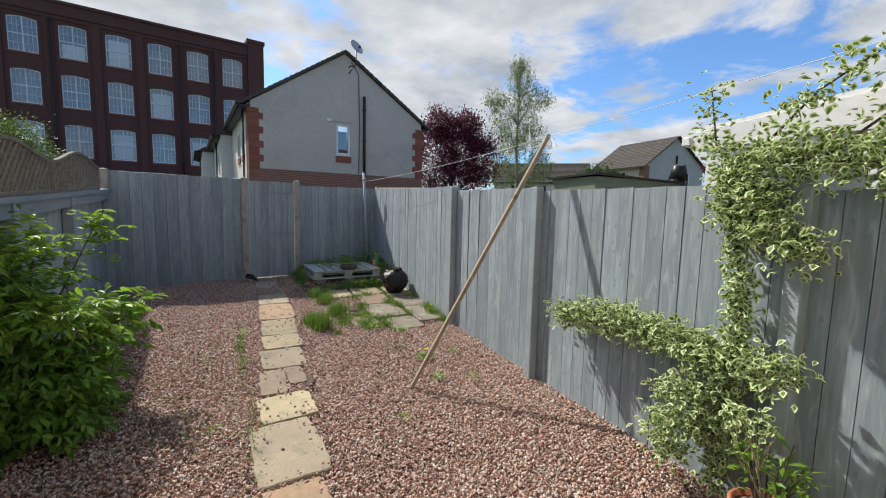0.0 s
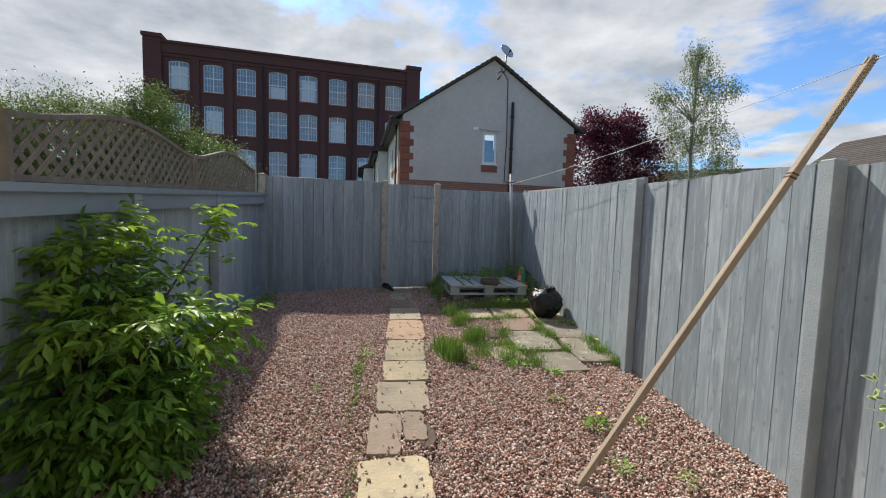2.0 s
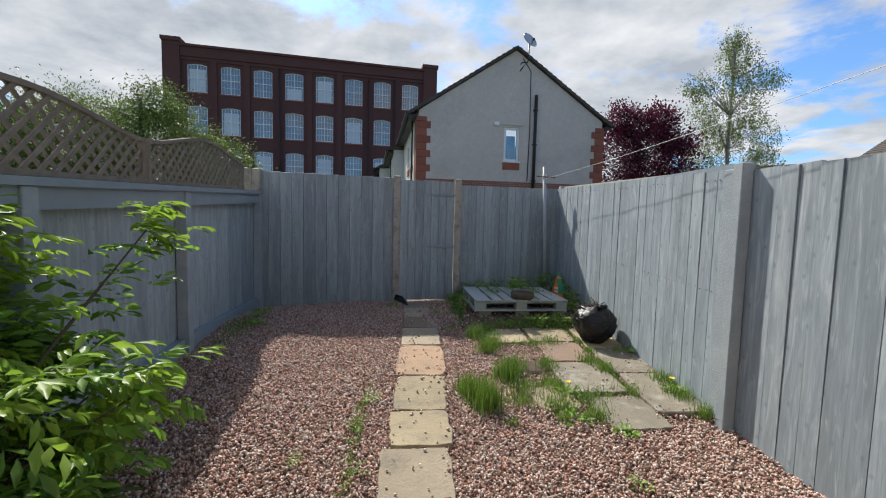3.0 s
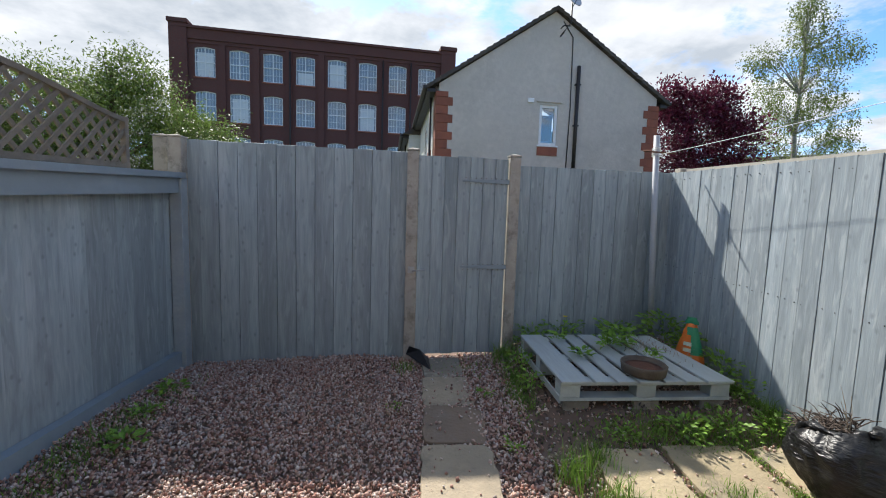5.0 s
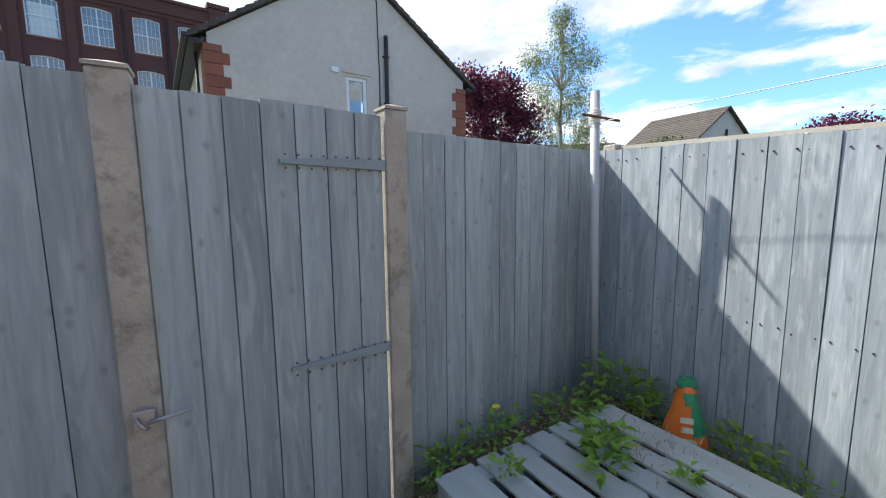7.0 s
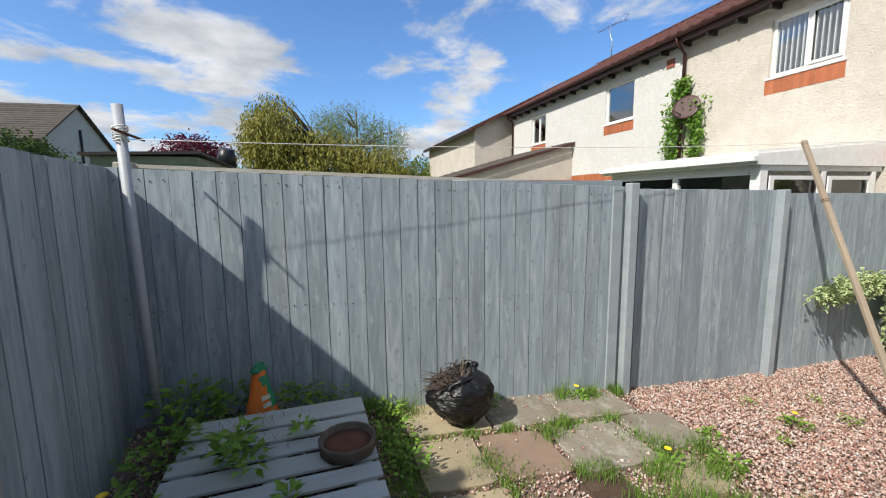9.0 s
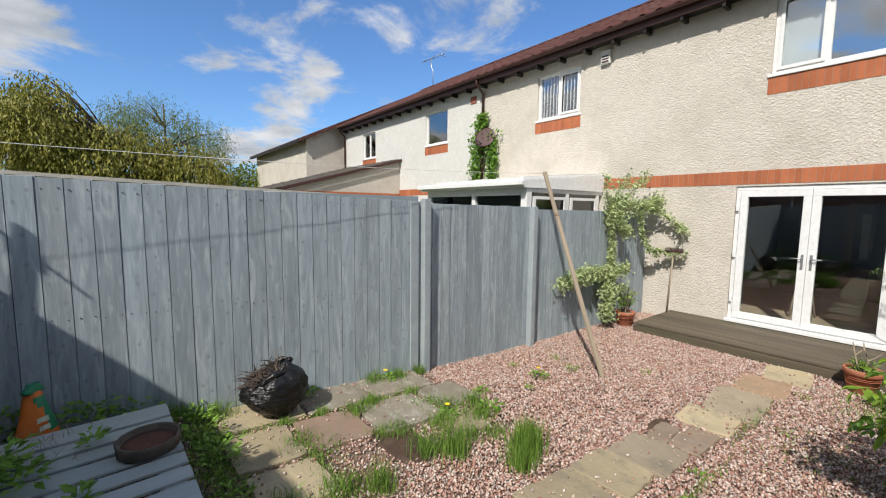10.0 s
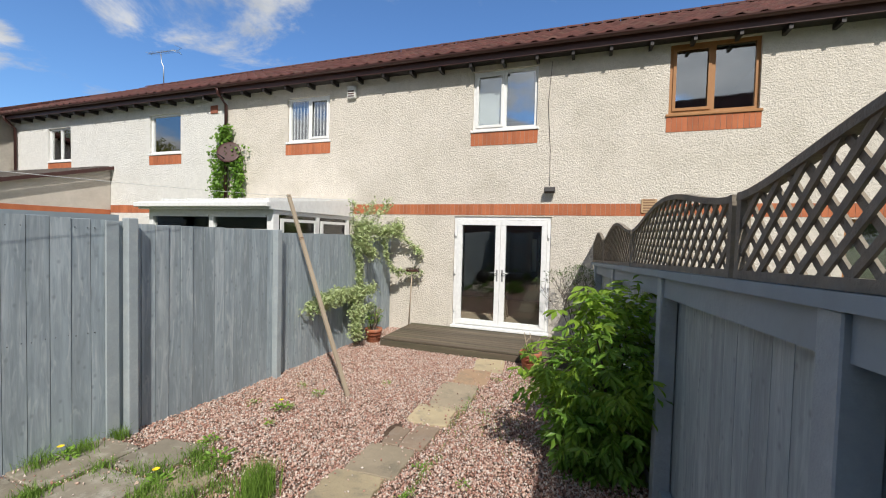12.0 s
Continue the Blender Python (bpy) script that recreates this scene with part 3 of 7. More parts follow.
def slab(x, y, w, d, turn, k, i):
    rng = random.Random(i * 7 + 3)
    bm = bmesh.new()
    n = 7
    pts = []
    for j in range(4):
        cx, cy = ((-1, -1), (1, -1), (1, 1), (-1, 1))[j]
        ex, ey = ((1, -1), (1, 1), (-1, 1), (-1, -1))[j]
        for s in range(n):
            t = s / n
            px, py = (cx + (ex - cx) * t) * w / 2, (cy + (ey - cy) * t) * d / 2
            if s == 0:
                px, py = px * (0.96 + rng.uniform(-0.05, 0.02)), py * (0.975 + rng.uniform(-0.035, 0.012))
            pts.append((px + rng.uniform(-0.011, 0.008) * (1 if px > 0 else -1), py + rng.uniform(-0.008, 0.006) * (1 if py > 0 else -1)))
    lo = [bm.verts.new((p[0], p[1], -0.03)) for p in pts]
    hi = [bm.verts.new((p[0], p[1], 0.012)) for p in pts]
    top = [bm.verts.new((p[0] * 0.975, p[1] * 0.98, 0.018)) for p in pts]
    m = len(pts)
    for a in range(m):
        b = (a + 1) % m
        bm.faces.new((lo[a], lo[b], hi[b], hi[a]))
        bm.faces.new((hi[a], hi[b], top[b], top[a]))
    bm.faces.new(top)
    names = ("buff sandstone slab with gravel scattered on it", "grey lichened stone slab", "worn reddish stone slab", "dull brown stone slab", "orange-buff sandstone slab", "dull buff stone slab")
    ob = solid("paving_slab", bm, SLAB_MATS[k], names[k] + " set in the gravel", "paving slab", "stepping stones and patio slabs")
    slope = math.degrees(math.atan(0.064)) if 3.8 < y < 8.4 else 0
    ob.matrix_world = pose(x, y, gz(x, y) + 0.004 + rng.uniform(-0.003, 0.004), slope + rng.uniform(-0.6, 0.6), rng.uniform(-0.7, 0.7), turn)


for i, s in enumerate(PATH_SLABS + PATIO_SLABS):
    slab(*s, i)


def soil_patch(x, y, rx, ry, seed, label):
    """A shallow patch of bare wet soil with a ragged edge."""
    r = random.Random(seed)
    bm = bmesh.new()
    mid = bm.verts.new((0, 0, 0.004))
    ring, low = [], []
    for k in range(26):
        a = 2 * math.pi * k / 26
        q = 1 + r.uniform(-0.16, 0.16)
        ring.append(bm.verts.new((rx * q * math.cos(a) * 0.8, ry * q * math.sin(a) * 0.8, 0.006 + r.uniform(-0.003, 0.004))))
        low.append(bm.verts.new((rx * q * math.cos(a), ry * q * math.sin(a), -0.014)))
    for k in range(26):
        j = (k + 1) % 26
        bm.faces.new((mid, ring[k], ring[j]))
        bm.faces.new((ring[k], low[k], low[j], ring[j]))
    ob = solid("soil_patch", bm, WET_SOIL, label, "soil", kind="stuff")
    ob.location = (x, y, gz(x, y) + 0.004)


PITS = ((0.985, 3.95, 0.075, 0.20), (1.93, 5.98, 0.25, 0.17))
soil_patch(*PITS[0], 3, "dark wet soil where a stepping stone has broken away")
soil_patch(*PITS[1], 4, "dark wet soil and rotted leaves in a gap of the patio")


def on_slab(x, y, grow=0.0):
    inside = np.zeros(len(x), bool)
    for cx, cy, w, d, turn, _ in PATH_SLABS + PATIO_SLABS:
        a = -radians(turn)
        u, v = (x - cx) * math.cos(a) - (y - cy) * math.sin(a), (x - cx) * math.sin(a) + (y - cy) * math.cos(a)
        inside |= (np.abs(u) < w / 2 + grow) & (np.abs(v) < d / 2 + grow)
    return inside


def stones(name, x, y, z, size, seed, label):
    """Small six-cornered stones, each with its own shape and turn."""
    g = np.random.default_rng(seed)
    n = len(x)
    base = np.array([[1, 0, 0], [0, 1, 0], [-1, 0, 0], [0, -1, 0], [0, 0, 1], [0, 0, -1]], float) * 0.62
    P = base[None] * g.uniform(0.7, 1.25, (n, 6, 1)) * g.uniform(0.5, 1.45, (n, 1, 3)) * (size * g.uniform(0.5, 1.5, n))[:, None, None]
    P += g.normal(0, 0.13, (n, 6, 3)) * size
    a, b = g.uniform(0, 2 * np.pi, n), g.uniform(-1.2, 1.2, n)
    ca, sa, cb, sb = np.cos(a), np.sin(a), np.cos(b), np.sin(b)
    X, Y, Z = P[..., 0], P[..., 1], P[..., 2]
    Y, Z = Y * cb[:, None] - Z * sb[:, None], Y * sb[:, None] + Z * cb[:, None]
    X, Y = X * ca[:, None] - Y * sa[:, None], X * sa[:, None] + Y * ca[:, None]
    V = np.stack([X + x[:, None], Y + y[:, None], Z + z[:, None]], -1).reshape(-1, 3)
    k = np.arange(n)[:, None] * 6
    F = np.concatenate([k + np.array([q]) for q in ((0, 1, 4), (1, 2, 4), (2, 3, 4), (3, 0, 4), (1, 0, 5), (2, 1, 5), (3, 2, 5), (0, 3, 5))], 0)
    ob = np_mesh(name, V, F, STONE)
    return tagged(ob, label, "gravel", kind="stuff")


def build_gravel():
    g = np.random.default_rng(11)
    n = 262000
    y = -0.1 + 8.9 * g.uniform(0, 1, n)
    x = -1.62 + 4.75 * g.uniform(0, 1, n)
    keep = (x > -1.1 - 0.076 * (y - 4.2) - 0.12) & (x < 3.1) & (y < 8.37 + 0.17 * np.clip(x - 0.6, 0, 3))
    wave = 0.018 * np.sin(y * 23 + 3 * x) + 0.014 * np.sin(y * 51)
    bury = np.where(y > 7.0, 0.06, np.where(y > 5.8, 0.028, 0.004)) * (x < 1.3)
    side = np.sign(x - 0.8)
    keep &= ~on_slab(x + side * (wave * (x < 1.3) + bury) + g.normal(0, 0.014, n) * (1 + (y > 5.8) * (x < 1.3) * 1.6), y + g.normal(0, 0.014, n), -0.014)
    keep &= ~((y < 1.22) & (x < 2.585))
    bare = (x > 1.35) & (y > 6.9) & (g.uniform(0, 1, n) < 0.86)
    patio = (x > 1.65) & (y > 5.0) & (y <= 6.95) & (g.uniform(0, 1, n) < 0.55)
    keep &= ~bare & ~patio
    for cx, cy, rx, ry in PITS:
        keep &= ((x - cx) / rx) ** 2 + ((y - cy) / ry) ** 2 > 0.8 + g.normal(0, 0.12, n)
    x, y = x[keep], y[keep]
    z = ground_z(x, y) + g.uniform(-0.010, 0.014, len(x)) + 0.012 * np.sin(x * 3.1 + y) * np.sin(y * 2.3)
    stones("gravel", x, y, z, 0.0136, 3, "loose pink and cream granite gravel covering the yard")
    x, y = g.uniform(0.4, 3.1, 4200), g.uniform(1.2, 8.3, 4200)
    k = on_slab(x, y, -0.01) & (g.uniform(0, 1, 4200) < 0.25 + 0.3 * (y > 5.8) * (x < 1.3) + 0.6 * ~on_slab(x, y, -0.07))
    x, y = x[k], y[k]
    stones("scattered_gravel", x, y, ground_z(x, y) + 0.030, 0.014, 5, "stray gravel lying on the paving slabs")


build_gravel()


# ---------------------------------------------------------------- fences
def board_mesh(name, w, t=0.018, chip=0):
    """A board of unit height, facing -y in its own frame, with a slightly uneven top."""
    bm = bmesh.new()
    rng = random.Random(chip)
    x = w / 2
    prof = [(-x, -t / 2), (x - 0.0048, -t / 2), (x - 0.0048, t / 2 - 0.005), (x + 0.004, t / 2 - 0.005), (x + 0.004, t / 2 - 0.001), (-x, t / 2)]
    tops = [1 + rng.uniform(-0.001, 0.001) + k * rng.uniform(-0.0015, 0.0015) for k in (-1, 1, 1, 1, 1, -1)]
    lo = [bm.verts.new((a, b, 0)) for a, b in prof]
    hi = [bm.verts.new((a, b, tops[i])) for i, (a, b) in enumerate(prof)]
    for i in range(6):
        j = (i + 1) % 6
        bm.faces.new((lo[i], lo[j], hi[j], hi[i]))
    bm.faces.new(hi)
    bm.faces.new(lo[::-1])
    me = bpy.data.meshes.new(name)
    bm.to_mesh(me)
    bm.free()
    return me


BOARD_MESHES = {}


def board_of(width, mat, k):
    key = (round(width, 3), mat.name, k % 5)
    if key not in BOARD_MESHES:
        me = board_mesh("board", width, chip=k % 5 + int(width * 1000))
        me.materials.append(mat)
        BOARD_MESHES[key] = me
    return BOARD_MESHES[key]


def run_of_boards(fence, p0, p1, width, mat, top0, top1, bottom=None, seed=0, nails=(), slant=0.0):
    """Boards from p0 to p1, their faces towards the right of that direction."""
    rng = random.Random(seed)
    a, b = Vector((*p0, 0)), Vector((*p1, 0))
    length = (b - a).length
    d = (b - a) / length
    turn = math.degrees(math.atan2(d.y, d.x))
    n = max(1, round(length / width))
    pitch = length / n
    bm = bmesh.new()
    made = False
    for i in range(n):
        s = (i + 0.5) * pitch
        c = a + d * s
        lo = (gz(c.x, c.y) if bottom is None else bottom) - 0.03 + rng.uniform(-0.01, 0.015)
        top = top0 + (top1 - top0) * s / length + rng.uniform(-0.003, 0.003)
        ob = new("board", board_of(round(pitch, 3), mat, rng.randrange(5)))
        ob.parent = fence
        off = rng.uniform(-0.0022, 0.0022)
        ob.matrix_world = pose(c.x + off * d.y, c.y - off * d.x, lo, rng.uniform(-0.15, 0.15), 0, turn + slant + rng.uniform(-0.5, 0.5)) @ Matrix.Diagonal((1, 1, top - lo, 1))
        out = Vector((d.y, -d.x, 0))
        for z in nails:
            for e in (-0.3, 0.3):
                q = c + d * (pitch * e + rng.uniform(-0.006, 0.006)) + out * 0.0078
                zz = top - z + rng.uniform(-0.006, 0.006)
                box(bm, q.x - 0.0032, q.x + 0.0032, q.y - 0.0032, q.y + 0.0032, zz - 0.0032, zz + 0.0032)
                made = True
    if made:
        o = part("nail", bm, DARK_PLASTIC, fence, "row of dark nail heads")
        o["kind"] = "stuff"
        o.matrix_parent_inverse = fence.matrix_world.inverted()
    else:
        bm.free()


def world_part(name, bm, mat, parent, label=""):
    ob = part(name, bm, mat, parent, label)
    ob.matrix_parent_inverse = parent.matrix_world.inverted()
    return ob


def concrete_post(x, y, z0, z1, size, mat, label, turn=0, cap=True):
    bm = bmesh.new()
    box(bm, -size / 2, size / 2, -size / 2, size / 2, 0, z1 - z0 - (0.03 if cap else 0), bevel=0.006)
    ob = thing("fence_post", label, "fence post", (x, y, z0), turn, "fence posts")
    part("shaft", bm, mat, ob)
    if cap:
        bm = bmesh.new()
        h, s = z1 - z0, size / 2 + 0.004
        base = [bm.verts.new((i * s, j * s, h - 0.03)) for i, j in ((-1, -1), (1, -1), (1, 1), (-1, 1))]
        mid = [bm.verts.new((i * s, j * s, h - 0.018)) for i, j in ((-1, -1), (1, -1), (1, 1), (-1, 1))]
        tip = bm.verts.new((0, 0, h))
        for i in range(4):
            j = (i + 1) % 4
            bm.faces.new((base[i], base[j], mid[j], mid[i]))
            bm.faces.new((mid[i], mid[j], tip))
        bm.faces.new(base[::-1])
        part("cap", bm, mat, ob, "low pyramid cap")
    return ob


def build_right_fence():
    f = thing("fence_right", "tall blue-grey painted board fence with nail rows", "fence", kind="structure")
    T = lambda y: 1.80 + 0.036 * (y - 3.2)
    run_of_boards(f, (3.085, 8.86), (3.085, 4.97), 0.133, FENCE, T(8.86), T(4.97) + 0.01, seed=1, nails=(0.07, 0.92))
    run_of_boards(f, (3.10, 4.965), (3.10, 3.18), 0.128, FENCE, 1.855, 1.835, seed=2)
    run_of_boards(f, (3.10, 3.175), (3.10, 1.08), 0.128, FENCE, 1.80, 1.79, seed=3)
    run_of_boards(f, (3.10, 1.075), (3.10, -0.11), 0.128, FENCE, 1.75, 1.74, seed=4)
    world_part("rail", boxes((3.13, 3.17, 5.0, 8.8, 1.86, 1.93)), RAIL, f)
    for y0, y1, z in ((5.0, 8.8, 1.0), (3.2, 5.0, 0.9), (1.4, 3.2, 0.9), (-0.1, 1.4, 0.9), (3.2, 5.0, 1.7), (1.4, 3.2, 1.66), (-0.1, 1.4, 1.6)):
        world_part("rail", boxes((3.13, 3.17, y0, y1, z - 0.035, z + 0.035)), RAIL, f)
    bm = bmesh.new()
    box(bm, -0.012, 0.03, -1.86, 1.86, -0.012, 0.012, m=Matrix.Translation((3.155, 6.88, T(6.88) + 0.022)) @ pose(0, 0, 0, 2.06, 0, 0))
    world_part("capping", bm, material("pale_batten", (0.5, 0.47, 0.4), rough=0.9), f, "pale bare wooden capping strip")
    lab = "square fence post painted grey-blue"
    concrete_post(3.048, 4.96, gz(3, 4.96) - 0.02, 1.905, 0.085, POST_PAINT, lab, cap=False)
    concrete_post(3.048, 3.18, gz(3, 3.2) - 0.02, 1.84, 0.085, POST_PAINT, lab, cap=False)
    concrete_post(3.048, 1.08, gz(3, 1.4) - 0.02, 1.80, 0.085, POST_PAINT, lab, cap=False)
    f2 = solid("fence_batten", boxes((3.052, 3.072, 5.045, 5.145, gz(3, 5.1), 1.875), bevel=0.003), POST_PAINT, "narrow grey-blue board beside a fence post", "fence board")
    solid("fence_stub", boxes((3.09, 3.19, 8.66, 8.76, 1.6, 2.04), bevel=0.006), CONCRETE, "mossy concrete post end behind the fence corner", "fence post")


build_right_fence()


def build_far_fence():
    f = thing("fence_back", "grey-blue painted close-board fence in shade", "fence", kind="structure")
    run_of_boards(f, (-1.54, 8.36), (0.47, 8.39), 0.172, FENCE_SHADE_LIFT, 2.10, 2.065, seed=5)
    run_of_boards(f, (1.46, 8.495), (3.12, 8.80), 0.135, FENCE_SHADE_LIFT, 1.985, 2.0, seed=6)
    for z in (0.55, 1.25, 1.85):
        world_part("rail", boxes((-1.5, 0.45, 8.40, 8.45, z, z + 0.07)), RAIL, f)
        bm = bmesh.new()
        box(bm, 0, 1.6, 0.02, 0.06, z, z + 0.07, m=pose(1.5, 8.51, 0, 0, 0, 10.4))
        world_part("rail", bm, RAIL, f)
    lab = "bare concrete gate post with a pyramid cap, spotted with lichen"
    concrete_post(0.495, 8.36, gz(0.5, 8.3) - 0.02, 2.10, 0.10, CONCRETE, lab)
    concrete_post(1.415, 8.47, gz(1.4, 8.4) - 0.02, 2.09, 0.10, CONCRETE, lab, 6)
    concrete_post(-1.52, 8.31, gz(-1.5, 8.3), 2.135, 0.11, CONCRETE, "short concrete post end at the fence corner", 4)
    concrete_post(-1.74, 8.47, gz(-1.5, 8.3), 2.16, 0.12, CONCRETE, "second concrete post standing behind the corner", 4)

    g = thing("garden_gate", "closed grey-blue boarded garden gate on strap hinges", "gate", (0.548, 8.345, 0), 7.0)
    n, w = 7, 0.815
    rng = random.Random(4)
    for i in range(n):
        ob = new("board", board_of(round(w / n, 3), FENCE_SHADE_LIFT, i))
        ob.parent = g
        ob.matrix_local = pose(w * (i + 0.5) / n, 0, 0.236 + rng.uniform(-0.004, 0.004), 0, 0, rng.uniform(-0.4, 0.4)) @ Matrix.Diagonal((1, 1, 1.799, 1))
    for z in (0.45, 1.05, 1.82):
        part("ledge", boxes((0.02, w - 0.02, 0.012, 0.045, z, z + 0.09)), RAIL, g)
    for z in (1.05, 1.83):
        bm = bmesh.new()
        v = box(bm, 0.40, 0.825, -0.022, -0.012, z - 0.022, z + 0.022, bevel=0.002)
        for q in bm.verts:
            if q.co.x < 0.45:
                q.co.z = z + (q.co.z - z) * 0.35
        h = part("strap_hinge", bm, RAIL, g, "tapered strap hinge painted over")
        part("hinge_plate", boxes((0.825, 0.865, -0.025, -0.015, z - 0.06, z + 0.06)), RAIL, h)
        bm = bmesh.new()
        for k in range(9):
            x = 0.42 + 0.047 * k
            for s in (-1, 1):
                box(bm, x - 0.003, x + 0.003, -0.026, -0.021, z + s * 0.024 - 0.003, z + s * 0.024 + 0.003)
        o = part("screw", bm, RUST, h)
        o["kind"] = "stuff"
    b = thing("gate_latch", "small galvanised ring latch on the gate post", "latch", (0.50, 8.300, 1.02))
    part("plate", boxes((-0.03, 0.03, -0.01, 0.0, -0.03, 0.03), bevel=0.002), METAL, b)
    bm = bmesh.new()
    tube(bm, [(0.01, -0.018, -0.01), (0.06, -0.022, 0.0), (0.13, -0.018, 0.008)], 0.006, 8)
    part("bolt", bm, METAL, b)
    bm = bmesh.new()
    tube(bm, [(-0.02, -0.012, 0.012), (-0.01, -0.03, 0.0), (0.0, -0.03, -0.02), (0.012, -0.012, -0.03)], 0.004, 6)
    part("staple", bm, METAL, b)
    bm = bmesh.new()
    vs = [bm.verts.new(p) for p in ((0.47, 8.30, 0.245), (0.68, 8.22, 0.24), (0.70, 8.02, 0.21), (0.60, 8.24, 0.31), (0.50, 8.27, 0.33))]
    for a in ((0, 1, 3), (0, 3, 4), (1, 2, 3), (0, 2, 1), (0, 3, 2), (0, 4, 3)):
        try:
            bm.faces.new([vs[i] for i in a])
        except ValueError:
            pass
    solid("plastic_scrap", bm, DARK_CLOTH, "torn scrap of black plastic caught under the gate", "scrap")


build_far_fence()


def build_trellis(parent_turn, y0, y1, i):
    length = y1 - y0
    F = lambda y: 1.60 + 0.046 * (y - 3.8)
    z0, slope = F(y0) + 0.004, 0.046
    t = thing("trellis_panel", "weathered grey diagonal trellis with a wavy top rail", "trellis", (left_x(y0) - 0.03, y0, z0), 4.35, "trellis panels along the fence")
    L = length / math.cos(radians(4.35)) - 0.01
    top = lambda u: 0.33 + 0.14 * (0.5 - 0.5 * math.cos(2 * math.pi * u / L)) ** 0.85 + slope * u
    low = lambda u: slope * u
    n = 26
    bm = bmesh.new()
    for lo, hi, th in ((lambda u: top(u) - 0.03, lambda u: top(u), 0.02), (lambda u: low(u), lambda u: low(u) + 0.032, 0.02)):
        prev = None
        for k in range(n + 1):
            u = L * k / n
            ring = [bm.verts.new((sx * th, u, z)) for sx, z in ((-1, lo(u)), (1, lo(u)), (1, hi(u)), (-1, hi(u)))]
            if prev:
                for a in range(4):
                    b = (a + 1) % 4
                    bm.faces.new((prev[a], prev[b], ring[b], ring[a]))
            else:
                bm.faces.new(ring[::-1])
            prev = ring
        bm.faces.new(prev)
    part("rail", bm, TRELLIS, t, "curved top rail and straight bottom rail")
    for u in (0.018, L - 0.018):
        part("stile", boxes((-0.018, 0.018, u - 0.017, u + 0.017, low(u) - 0.04, top(u) + 0.004)), TRELLIS, t)
    pitch = 0.105
    for s in (-1, 1):
        c = -0.7
        while c < L + 0.7:
            inside = [q for q in (i * 0.01 for i in range(-80, 140)) if 0.02 < c + s * q < L - 0.02 and low(c + s * q) + 0.02 < q < top(c + s * q) - 0.015]
            if len(inside) > 6:
                a, b = inside[0] - 0.01, inside[-1] + 0.01
                bm = bmesh.new()
                mid, ln = (a + b) / 2, (b - a) * math.sqrt(2)
                box(bm, s * 0.006 - 0.005, s * 0.006 + 0.005, -0.012, 0.012, -ln / 2, ln / 2, m=pose(0, c + s * mid, mid, -45 * s))
                part("lath", bm, TRELLIS, t)
            c += pitch


def build_left_fence():
    f = thing("fence_left", "dark blue-grey fence with posts and rails on this side", "fence", (left_x(0), 0, 0), 4.35, kind="structure")
    F = lambda y: 1.60 + 0.046 * (y - 3.8)
    L = 8.42
    n = 60
    rng = random.Random(9)
    for i in range(n):
        v = L * (i + 0.5) / n
        yy = v * math.cos(radians(4.35))
        zlo = gz(left_x(yy), yy) - 0.02
        ob = new("board", board_of(round(L / n, 3), FENCE_SHADE_LIFT, i))
        ob.parent = f
        ob.matrix_local = pose(-0.115, v, zlo, 0, 0, -90 + rng.uniform(-0.5, 0.5)) @ Matrix.Diagonal((1, 1, F(yy) - zlo - 0.01, 1))
    bays = (0.45, 2.35, 4.45, 6.10, 8.26)
    for a, b in zip((0.0,) + bays, bays):
        for k, (dz0, dz1, x1) in enumerate(((-0.17, -0.045, -0.02), (-0.045, 0.0, 0.015))):
            bm = bmesh.new()
            vs = box(bm, -0.10, x1, a + (0.05 if k == 0 else 0), b - (0.05 if k == 0 else 0), -0.5, 0.5)
            for q in bm.verts:
                q.co.z = F(q.co.y) + (dz1 if q.co.z > 0 else dz0)
            part("top_rail" if k == 0 else "capping", bm, RAIL, f)
        bm = bmesh.new()
        box(bm, -0.10, -0.035, a + 0.05, b - 0.05, -0.5, 0.5)
        for q in bm.verts:
            q.co.z = gz(-1.3, q.co.y) + (0.15 if q.co.z > 0 else -0.03)
        part("gravel_board", bm, RAIL, f)
    for y in bays:
        z0 = gz(-1.3, y)
        bm = boxes((-0.10, 0.0, y - 0.05, y + 0.05, z0 - 0.03, F(y) - 0.045), bevel=0.005)
        part("post", bm, POST_PAINT, f, "square fence post painted grey")
    for i, (a, b) in enumerate(((-0.08, 1.30), (1.33, 3.33), (3.36, 5.46), (5.49, 7.58))):
        build_trellis(0, a, b, i)


build_left_fence()


